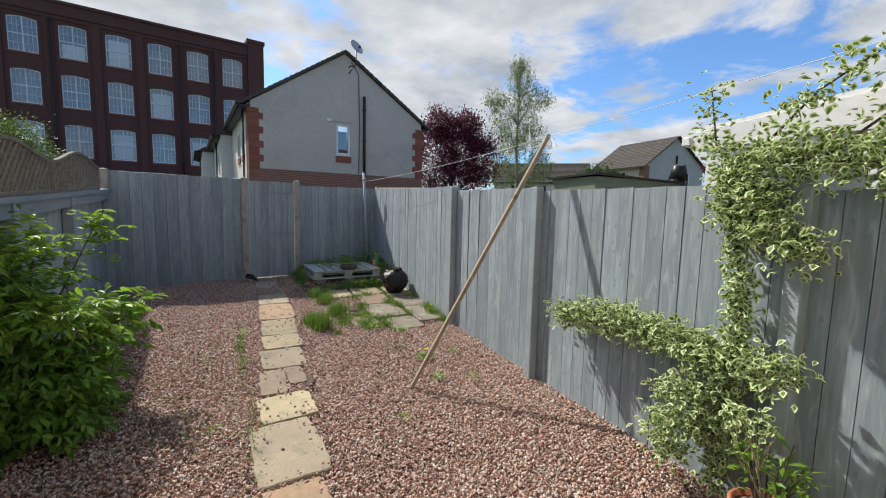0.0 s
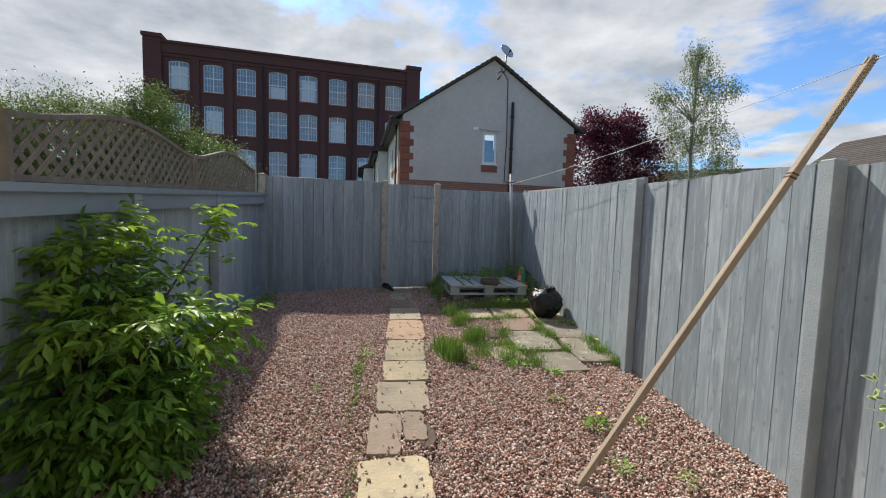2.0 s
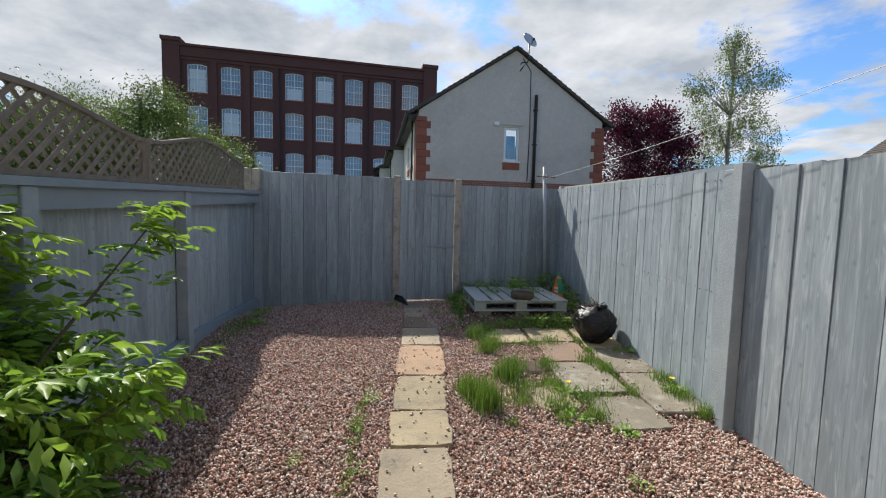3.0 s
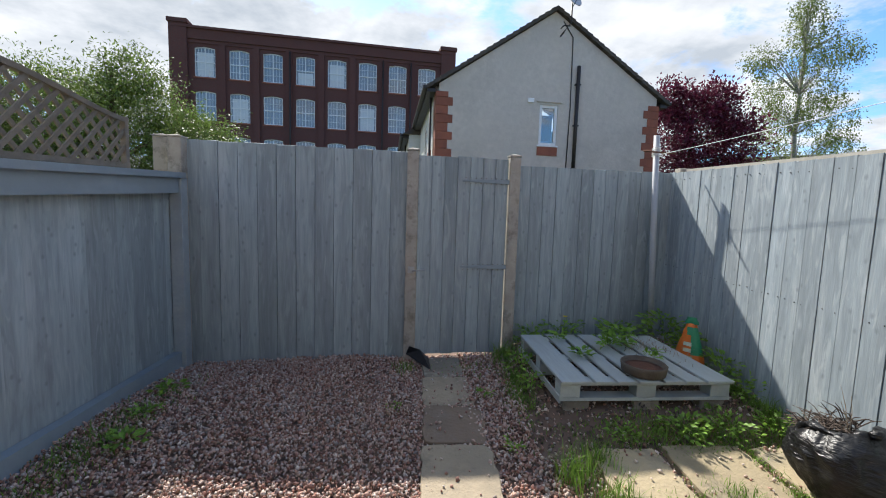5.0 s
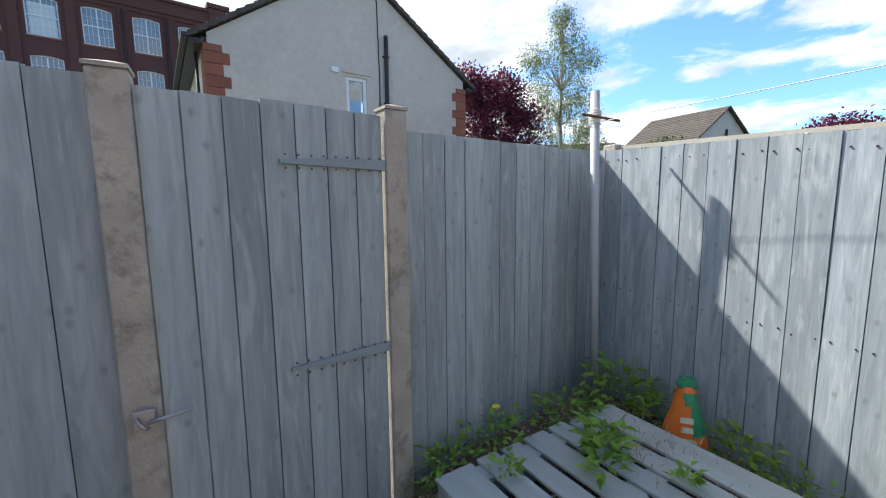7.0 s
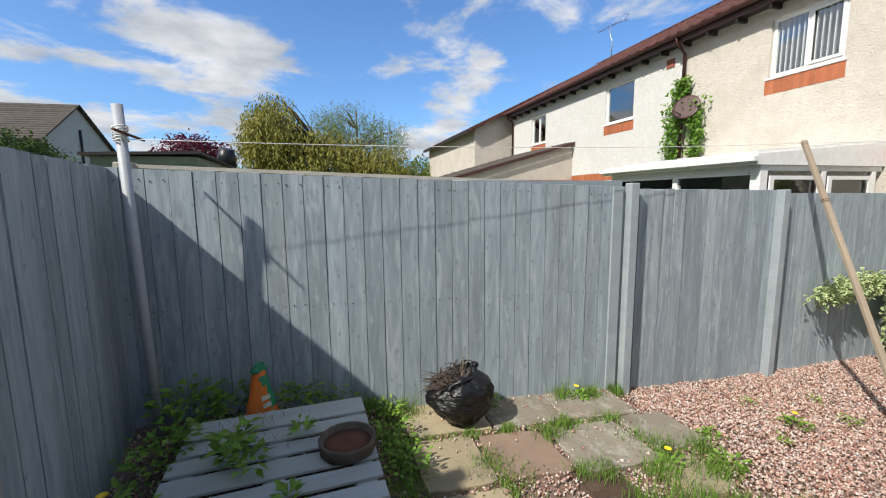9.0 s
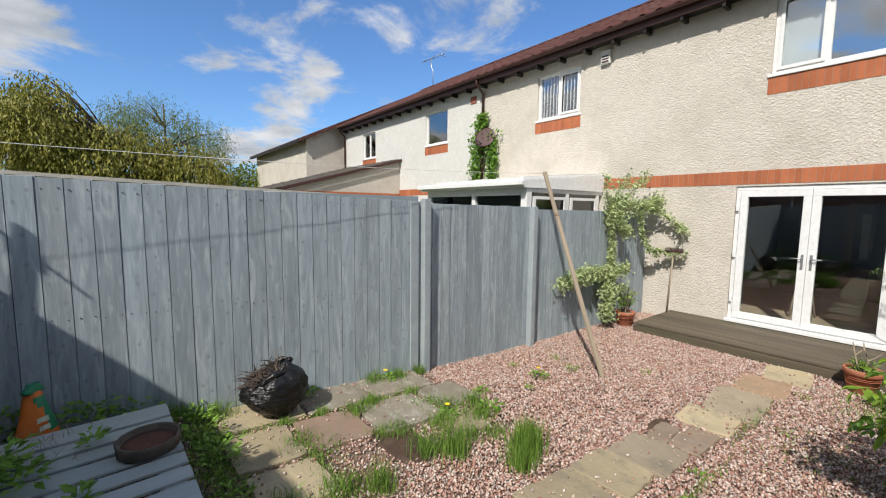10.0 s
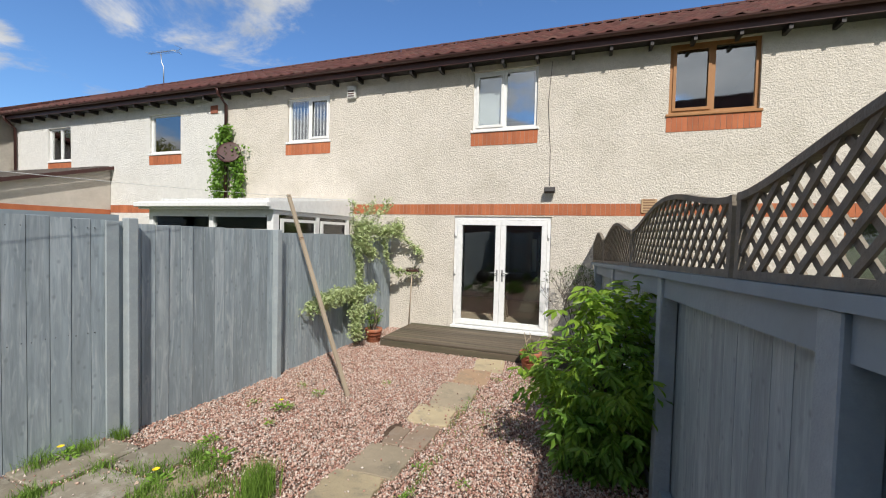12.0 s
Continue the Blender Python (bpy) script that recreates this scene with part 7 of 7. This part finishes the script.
def build_euonymus():
    t = thing("variegated_euonymus", "cream-edged climbing euonymus trained on the fence", "climbing shrub", (2.95, 1.3, -0.05))
    # branch lines in the plane of the fence: (y, z, out from fence)
    P = lambda y, z, o=0.0: Vector((0.03 - o, y - 1.3, z + 0.05))
    lines = [([P(1.32, 0.0), P(1.35, 0.4), P(1.28, 0.8), P(1.30, 1.2), P(1.36, 1.6), P(1.38, 1.9)], 0.02, 0.065, 1.5),
             ([P(1.30, 0.75), P(1.6, 0.80), P(1.95, 0.82), P(2.3, 0.78), P(2.66, 0.74, 0.04)], 0.012, 0.12, 3.4),
             ([P(1.30, 0.75), P(1.1, 0.82, 0.1), P(1.0, 0.85, 0.12)], 0.010, 0.10, 1.8),
             ([P(1.35, 0.35), P(1.2, 0.52, 0.1), P(1.05, 0.55, 0.15)], 0.009, 0.08, 0.7),
             ([P(1.35, 0.3), P(1.48, 0.36, 0.1), P(1.64, 0.24, 0.13), P(1.52, 0.12, 0.13)], 0.009, 0.11, 1.9),
             ([P(1.35, 0.6), P(1.5, 0.55, 0.08), P(1.62, 0.45, 0.1)], 0.009, 0.12, 1.6),
             ([P(1.36, 1.6), P(1.3, 1.72, 0.04), P(1.15, 1.55, 0.08), P(1.0, 1.42, 0.08)], 0.009, 0.12, 3.4),
             ([P(1.38, 1.8), P(1.5, 2.0), P(1.56, 2.36)], 0.008, 0.09, 0.55),
             ([P(1.38, 1.85), P(1.2, 2.05), P(1.05, 2.22), P(0.85, 2.34)], 0.008, 0.11, 0.6),
             ([P(1.38, 1.85), P(1.1, 1.9), P(0.7, 1.84), P(0.2, 1.86, 0.08), P(-0.02, 2.0, 0.1)], 0.010, 0.14, 2.4),
             ([P(1.0, 1.9), P(0.7, 2.15), P(0.45, 2.3), P(0.2, 2.42)], 0.007, 0.11, 0.5),
             ([P(0.5, 1.85), P(0.45, 1.6, 0.04), P(0.42, 1.4, 0.05), P(0.30, 1.15, 0.1), P(0.10, 1.0, 0.2)], 0.007, 0.06, 0.8),
             ([P(0.30, 1.15, 0.1), P(0.05, 1.05, 0.35), P(0.05, 1.08, 0.65)], 0.006, 0.055, 0.7),
             ([P(0.15, 1.85, 0.1), P(0.0, 1.6, 0.4), P(0.03, 1.45, 0.62)], 0.006, 0.07, 0.8)]
    g = np.random.default_rng(31)
    bm = bmesh.new()
    pos, out = [], []
    for pts, rad, spread, weight in lines:
        tube(bm, pts, [rad * (1 - 0.7 * k / len(pts)) for k in range(len(pts))], 6, cap=False)
        ln = sum((b - a).length for a, b in zip(pts, pts[1:]))
        for k in range(int(ln * 600 * weight)):
            s = g.uniform(0, len(pts) - 1.001)
            i = int(s)
            c = np.array(pts[i].lerp(pts[i + 1], s - i)) + np.clip(g.normal(0, spread * 0.62, 3), -1.6 * spread, 1.6 * spread) * [0.6, 1, 0.8]
            c[0] = min(c[0], 0.07) if c[2] < 1.75 else c[0]
            pos.append(c)
            out.append(g.normal(0, 0.6, 3) + [-0.7, 0, 0.35])
    part("stem", bm, TWIG, t)["kind"] = "stuff"
    leaves("foliage", pos, out, 0.052, 0.034, LEAF_VAR, t, 32, 0.0, rim=True, spread=0.7)["kind"] = "stuff"


def pot(name, label, x, y, z, r=0.15, h=0.24):
    t = thing(name, label, "plant pot", (x, y, z), 0, "terracotta pots")
    bm = bmesh.new()
    lathe(bm, [(r * 0.70, 0), (r * 0.74, 0.008), (r * 0.93, h * 0.76), (r * 0.97, h * 0.76), (r * 1.03, h * 0.79), (r * 1.04, h * 0.97), (r * 1.0, h), (r * 0.9, h * 0.99), (r * 0.88, h * 0.86)], 36)
    part("body", bm, TERRACOTTA, t)
    bm = bmesh.new()
    for k in (0.66, 0.58, 0.36):
        q = r * (0.70 + 0.245 * k / 0.76) + 0.001
        pts = [(q * math.cos(a), q * math.sin(a), h * k) for a in np.linspace(0, 2 * math.pi, 37)]
        tube(bm, pts, 0.0035, 5, cap=False)
    part("moulding", bm, TERRACOTTA, t)
    bm = bmesh.new()
    lathe(bm, [(r * 0.87, h * 0.84), (r * 0.88, h * 0.87), (r * 0.5, h * 0.90), (0.001, h * 0.9)], 20, 0.006)
    part("soil", bm, SOIL, t)
    return t


def pot_plant(parent, label_mat, n, spread, height, leaf, seed, mat, shoots):
    g = np.random.default_rng(seed)
    r = random.Random(seed)
    bm = bmesh.new()
    pos, out = [], []
    for k in range(shoots):
        a = r.uniform(0, 6.28)
        e = Vector((spread * math.cos(a) * r.uniform(0.3, 1), spread * math.sin(a) * r.uniform(0.3, 1), 0.21 + height * r.uniform(0.5, 1)))
        s = Vector((0.03 * math.cos(a), 0.03 * math.sin(a), 0.20))
        tube(bm, [s, s.lerp(e, 0.6) + Vector((0, 0, 0.03)), e], [0.006, 0.004, 0.002], 5, cap=False)
        for j in range(int(n / shoots)):
            f = r.uniform(0.3, 1)
            pos.append(np.array(s.lerp(e, f)) + g.normal(0, 0.012, 3))
            out.append(np.array([math.cos(a + j), math.sin(a + j), 0.6]))
    part("stem", bm, PALE_TWIG if mat is GRASS else TWIG, parent)["kind"] = "stuff"
    leaves("foliage", pos, out, leaf, leaf * 0.28, mat, parent, seed, 0.1)["kind"] = "stuff"


def bare_shrub(name, label, at, height, spread, n, seed, leaf_n, mat, leafmat, low=0.0):
    t = thing(name, label, "shrub", at)
    r = random.Random(seed)
    g = np.random.default_rng(seed)
    bm = bmesh.new()
    pos, out = [], []

    def grow(p, d, ln, rad, depth):
        q = p + d * ln
        m = p.lerp(q, 0.5) + Vector((r.uniform(-1, 1), r.uniform(-1, 1), r.uniform(-1, 1))) * ln * 0.06
        tube(bm, [p, m, q], [rad, rad * 0.8, rad * 0.6], 5, cap=False)
        if depth == 0:
            for _ in range(leaf_n):
                pos.append(np.array(q) + g.normal(0, 0.03, 3))
                out.append(np.array(d) + g.normal(0, 0.5, 3))
            return
        for _ in range(3 if depth > 1 else 2):
            e = (d + Vector((r.uniform(-1, 1) * spread, r.uniform(-0.6, 0.6) * spread, r.uniform(-0.1, 0.5)))).normalized()
            grow(q, e, ln * r.uniform(0.6, 0.8), rad * 0.6, depth - 1)
    for k in range(n):
        a = r.uniform(-1, 1)
        grow(Vector((a * 0.08, 0.04 * r.uniform(-1, 1), 0)), Vector((a * 0.5, r.uniform(-0.1, 0.25), 1)).normalized(), height * 0.34, 0.010, 3)
    part("branch", bm, mat, t)["kind"] = "stuff"
    if pos:
        leaves("foliage", pos, out, 0.035, 0.018, leafmat, t, seed, 0.0)["kind"] = "stuff"
    return t


def build_house_side():
    a = pot("plant_pot", "terracotta pot with leafy green shoots by the fence", 2.83, 1.02, gz(2.8, 1.1) - 0.0, 0.15, 0.24)
    pot_plant(a, "", 190, 0.20, 0.42, 0.085, 41, WEED, 14)
    b = pot("plant_pot", "terracotta pot with low weeds and bare twigs at the deck edge", 0.02, 1.42, gz(0, 1.4) + 0.01, 0.155, 0.25)
    pot_plant(b, "", 260, 0.13, 0.12, 0.05, 42, WEED, 22)
    bm = bmesh.new()
    for pts in (((0, 0, 0.2), (-0.03, 0, 0.34), (-0.11, 0.02, 0.43), (-0.13, 0.02, 0.47)), ((-0.03, 0, 0.34), (0.01, 0, 0.46), (0.02, 0, 0.53)), ((0.03, 0, 0.2), (0.07, 0.02, 0.38), (0.10, 0, 0.52)), ((0.07, 0.02, 0.38), (0.02, 0.02, 0.45))):
        tube(bm, pts, [0.009, 0.007, 0.005, 0.003][:len(pts)], 6, cap=False)
    part("dead_twig", bm, PALE_TWIG, b)
    bare_shrub("deciduous_shrub", "twiggy half-bare shrub against the house wall", (-0.62, 0.15, 0.035), 1.45, 0.75, 7, 51, 7, TWIG, LEAF_DARK)
    bare_shrub("dead_twig_plant", "pale dead twigs by the fence post", (2.86, 1.06, gz(2.9, 1.06)), 0.75, 0.6, 2, 52, 0, PALE_TWIG, LEAF_DARK)
    # broom leaning in the corner
    t = thing("broom", "long-handled broom standing head up by the wall", "broom", (2.52, 0.06, 0.041))
    bm = bmesh.new()
    tube(bm, [(0.03, 0.06, 0), (0, 0.02, 1.05)], 0.013, 8)
    part("handle", bm, OLD_WOOD, t)
    bm = boxes((-0.15, 0.15, -0.02, 0.035, 1.05, 1.085), bevel=0.006)
    part("head", bm, BROWN_PLASTIC, t)
    g = np.random.default_rng(3)
    n = 500
    pos = np.stack([g.uniform(-0.145, 0.145, n), g.uniform(-0.015, 0.03, n), np.full(n, 1.084)], 1)
    blades("bristle", pos, 0.065, 0.003, TWIG, t, 9, 0.15)["kind"] = "stuff"
    # creeper and dish on the white wall
    c = thing("wall_creeper", "green creeper hanging on the house wall round the downpipe", "creeper", (7.35, YW, 2.6))
    g = np.random.default_rng(61)
    n = 1500
    f = g.uniform(0, 1, n)
    z = 1.7 * f
    ring = g.uniform(0, 2 * np.pi, n)
    x = np.where(f > 0.62, 0.12 + g.normal(0, 0.10, n), np.where(g.uniform(0, 1, n) < 0.5, 0.33 + g.normal(0, 0.12, n), -0.28 + g.normal(0, 0.09, n)))
    k = (f > 0.45) & (f < 0.75)
    x = np.where(k & (g.uniform(0, 1, n) < 0.6), 0.05 + g.normal(0, 0.26, n), x)
    pos = np.stack([x, 0.04 + np.abs(g.normal(0, 0.08, n)), z], 1)
    leaves("foliage", pos, np.tile([0, 0.5, -0.3], (n, 1)), 0.085, 0.07, LEAF_ELDER, c, 62, 0.5)["kind"] = "stuff"
    bm = bmesh.new()
    for q in ((-0.25, 0.0), (0.3, 0.0), (0.1, 0.8)):
        tube(bm, [(q[0], 0.02, 0), (q[0] * 0.6, 0.02, 0.8), (0.12, 0.02, 1.5)], 0.01, 5)
    part("stem", bm, TWIG, c)["kind"] = "stuff"
    d = thing("satellite_dish", "grey satellite dish half hidden in the creeper", "satellite dish", (7.25, YW, 3.62))
    bm = bmesh.new()
    lathe(bm, [(0.27, 0.05), (0.26, 0.06), (0.15, 0.03), (0.0001, 0.02), (0.0001, 0.0), (0.15, 0.012), (0.27, 0.042)], 24)
    bmesh.ops.transform(bm, matrix=pose(0, 0.18, 0.0, -70, 0, 25), verts=bm.verts)
    part("reflector", bm, BROWN_PLASTIC, d)
    bm = bmesh.new()
    tube(bm, [(0, 0, -0.1), (0, 0.15, -0.05), (0, 0.2, 0)], 0.02, 6)
    tube(bm, [(0, 0.2, -0.2), (0.05, 0.5, -0.05)], 0.012, 6)
    part("arm", bm, DARK_PLASTIC, d)


build_prop()
build_line()
build_pallet()
build_bags()
build_elder()
build_euonymus()
build_house_side()


# ---------------------------------------------------------------- grass and weeds
def tuft(x, y, r, h, n, seed, lean=0.35, name="grass_tuft", label="upright tuft of fine green grass"):
    g = np.random.default_rng(seed)
    px, py = g.normal(0, r, n), g.normal(0, r, n)
    pos = np.stack([px, py, ground_z(x + px, y + py) - gz(x, y)], 1)
    ob = blades(name, pos, h, 0.0045, GRASS, None, seed + 1, lean)
    ob.location = (x, y, gz(x, y) + 0.005)
    tagged(ob, label, "grass", kind="stuff")


def rosette(x, y, r, n, seed, flower=False, z=None, label="low leafy weed in the gravel", leaf=None, h=0.05):
    g = np.random.default_rng(seed)
    t = thing("weed", label, "weed", (x, y, (gz(x, y) if z is None else z) + 0.008), 0, "weeds")
    a = g.uniform(0, 2 * np.pi, n)
    rr = r * g.uniform(0.0, 1, n) ** 0.7
    pos = np.stack([rr * np.cos(a), rr * np.sin(a), h * g.uniform(0.1, 1, n)], 1)
    L = leaf or r * 0.55
    leaves("foliage", pos, np.stack([np.cos(a), np.sin(a), 0.4 + 0 * a], 1), L, L * 0.45, WEED, t, seed, 0.0, spread=0.5)
    if flower:
        bm = bmesh.new()
        tube(bm, [(0, 0, 0), (0.015, 0.01, h + 0.05)], 0.002, 5)
        part("stalk", bm, WEED, t)
        bm = bmesh.new()
        for k in range(14):
            b = k * 0.45
            c, s = math.cos(b), math.sin(b)
            v = [bm.verts.new(p) for p in ((0.015, 0.01, h + 0.05), (0.015 + 0.022 * c - 0.006 * s, 0.01 + 0.022 * s + 0.006 * c, h + 0.06), (0.015 + 0.022 * c + 0.006 * s, 0.01 + 0.022 * s - 0.006 * c, h + 0.06))]
            bm.faces.new(v)
        part("flower", bm, PETAL, t, "yellow flower head")


for i, (x, y, r, h, n) in enumerate(((1.36, 5.22, 0.055, 0.26, 420), (1.28, 5.36, 0.05, 0.22, 280), (1.22, 5.46, 0.045, 0.20, 200), (1.62, 5.72, 0.06, 0.20, 300), (1.72, 5.88, 0.06, 0.17, 240),
                                     (1.64, 6.55, 0.07, 0.14, 240), (1.55, 6.35, 0.05, 0.17, 220), (2.50, 6.05, 0.05, 0.12, 180), (2.58, 5.86, 0.05, 0.12, 200), (2.20, 5.32, 0.06, 0.10, 160),
                                     (1.92, 5.20, 0.07, 0.13, 240), (2.14, 5.06, 0.05, 0.13, 170), (1.98, 5.55, 0.06, 0.12, 180), (2.60, 5.45, 0.05, 0.09, 120), (2.98, 5.35, 0.05, 0.13, 190), (3.0, 5.62, 0.05, 0.15, 160),
                                     (3.0, 5.08, 0.04, 0.13, 130), (3.02, 7.0, 0.06, 0.16, 170), (3.0, 7.25, 0.06, 0.12, 150), (2.3, 6.58, 0.06, 0.09, 160), (1.5, 5.0, 0.03, 0.07, 60), (0.46, 8.1, 0.05, 0.08, 80), (1.35, 8.25, 0.06, 0.16, 150), (2.12, 6.52, 0.10, 0.07, 200), (2.62, 6.3, 0.03, 0.08, 120), (2.62, 6.6, 0.03, 0.07, 110), (2.05, 5.9, 0.06, 0.10, 180), (1.62, 5.3, 0.06, 0.10, 150), (1.72, 5.5, 0.07, 0.12, 190), (2.35, 5.42, 0.08, 0.06, 150), (1.66, 6.9, 0.05, 0.13, 160), (1.48, 6.75, 0.05, 0.18, 190), (2.1, 6.05, 0.04, 0.08, 110))):
    tuft(x, y, r, h, n, 100 + i * 3, 0.25 if h > 0.18 else 0.6)
for i, (x, y, r, n, fl) in enumerate(((2.24, 3.98, 0.085, 70, True), (2.16, 3.50, 0.07, 40, False), (2.61, 4.0, 0.06, 34, False), (2.24, 4.84, 0.08, 50, False), (2.08, 4.37, 0.06, 30, False), (1.95, 5.02, 0.10, 70, False),
                                      (2.05, 5.42, 0.09, 60, True), (2.98, 5.48, 0.09, 60, True), (3.0, 6.3, 0.09, 60, False), (0.48, 5.33, 0.06, 36, False), (0.40, 4.95, 0.06, 30, False), (0.26, 3.26, 0.05, 26, False), (0.5, 4.5, 0.05, 26, False),
                                      (0.35, 2.2, 0.05, 24, False), (1.2, 7.0, 0.06, 34, False), (1.1, 7.6, 0.06, 34, False), (0.45, 7.4, 0.05, 26, False), (-1.0, 6.9, 0.10, 60, False), (-1.2, 7.6, 0.10, 60, False), (-1.1, 7.2, 0.08, 50, False),
                                      (-0.3, 1.55, 0.11, 80, False), (-0.5, 1.9, 0.10, 60, False), (-0.1, 1.75, 0.08, 50, False), (1.6, 2.9, 0.05, 24, False), (0.1, 4.6, 0.05, 30, False), (2.5, 3.35, 0.06, 30, False))):
    rosette(x, y, r, n, 300 + i * 2, fl)
# nettles and creeping weeds round the pallet and in the far corner
for i, (x, y, r, n, z, h, lf) in enumerate(((2.90, 8.40, 0.20, 210, None, 0.30, 0.07), (2.45, 8.42, 0.18, 170, None, 0.22, 0.06), (1.95, 8.44, 0.20, 180, None, 0.20, 0.055), (1.62, 8.40, 0.16, 150, None, 0.16, 0.05), (3.0, 7.75, 0.14, 120, None, 0.20, 0.06),
                                            (2.98, 7.50, 0.14, 110, None, 0.14, 0.05), (3.0, 8.15, 0.14, 130, None, 0.24, 0.06), (1.42, 7.95, 0.10, 90, None, 0.16, 0.05), (1.44, 7.6, 0.08, 60, None, 0.12, 0.05),
                                            (2.30, 7.12, 0.14, 110, None, 0.11, 0.05), (2.62, 7.14, 0.16, 120, None, 0.10, 0.045), (1.9, 7.10, 0.10, 70, None, 0.06, 0.04), (2.95, 7.15, 0.12, 90, None, 0.09, 0.045),
                                            (2.28, 8.02, 0.09, 70, 0.455, 0.17, 0.08), (2.16, 7.92, 0.07, 40, 0.455, 0.10, 0.07), (1.86, 7.72, 0.07, 40, 0.455, 0.06, 0.06), (1.80, 8.15, 0.06, 30, 0.455, 0.05, 0.05), (2.40, 7.7, 0.05, 26, 0.455, 0.08, 0.06))):
    rosette(x, y, r, n, 500 + i * 2, i in (2,), z, "leafy green weeds growing through the pallet" if z else "dense low green weeds at the fence foot", lf, h)


def build_moss():
    g = np.random.default_rng(77)
    pts = []
    for cx, cy, rx, ry, n in ((2.35, 7.12, 0.6, 0.12, 2400), (1.36, 7.7, 0.08, 0.4, 1200), (2.98, 7.6, 0.08, 0.7, 1800), (2.1, 8.42, 0.8, 0.05, 800), (2.62, 6.85, 0.05, 0.5, 300), (2.62, 5.9, 0.03, 0.5, 400), (2.1, 5.45, 0.35, 0.25, 700), (2.1, 6.55, 0.3, 0.04, 300),
                              (-1.15, 6.9, 0.14, 0.8, 1100), (-0.55, 1.85, 0.42, 0.45, 6500), (0.42, 4.9, 0.04, 0.7, 400), (0.5, 3.2, 0.05, 0.5, 160), (-0.5, 2.3, 0.5, 0.25, 500), (0.1, 3.4, 0.5, 0.5, 260), (1.0, 8.1, 0.3, 0.2, 200)):
        pts.append(np.stack([cx + g.normal(0, rx * 0.6, n), cy + g.normal(0, ry * 0.6, n)], 1))
    p = np.concatenate(pts)
    p = p[(p[:, 0] < 3.04) & (p[:, 1] < 8.4) & (p[:, 1] > 1.26)]
    pos = np.stack([p[:, 0], p[:, 1], ground_z(p[:, 0], p[:, 1]) + 0.008], 1)
    ob = blades("short_grass", pos, 0.035, 0.006, GRASS, None, 78, 1.0)
    tagged(ob, "sparse short grass and moss creeping through the gravel", "grass", kind="stuff")
    n = 1500
    x, y = g.uniform(1.35, 3.04, n), g.uniform(7.0, 8.45, n)
    pos = np.stack([x, y, ground_z(x, y) + 0.006], 1)
    ob = leaves("leaf_litter", pos, g.normal(0, 1, (n, 3)), 0.035, 0.02, TWIG, None, 79, 0.0)
    tagged(ob, "dry brown leaf litter round the pallet", "leaf litter", kind="stuff")


build_moss()
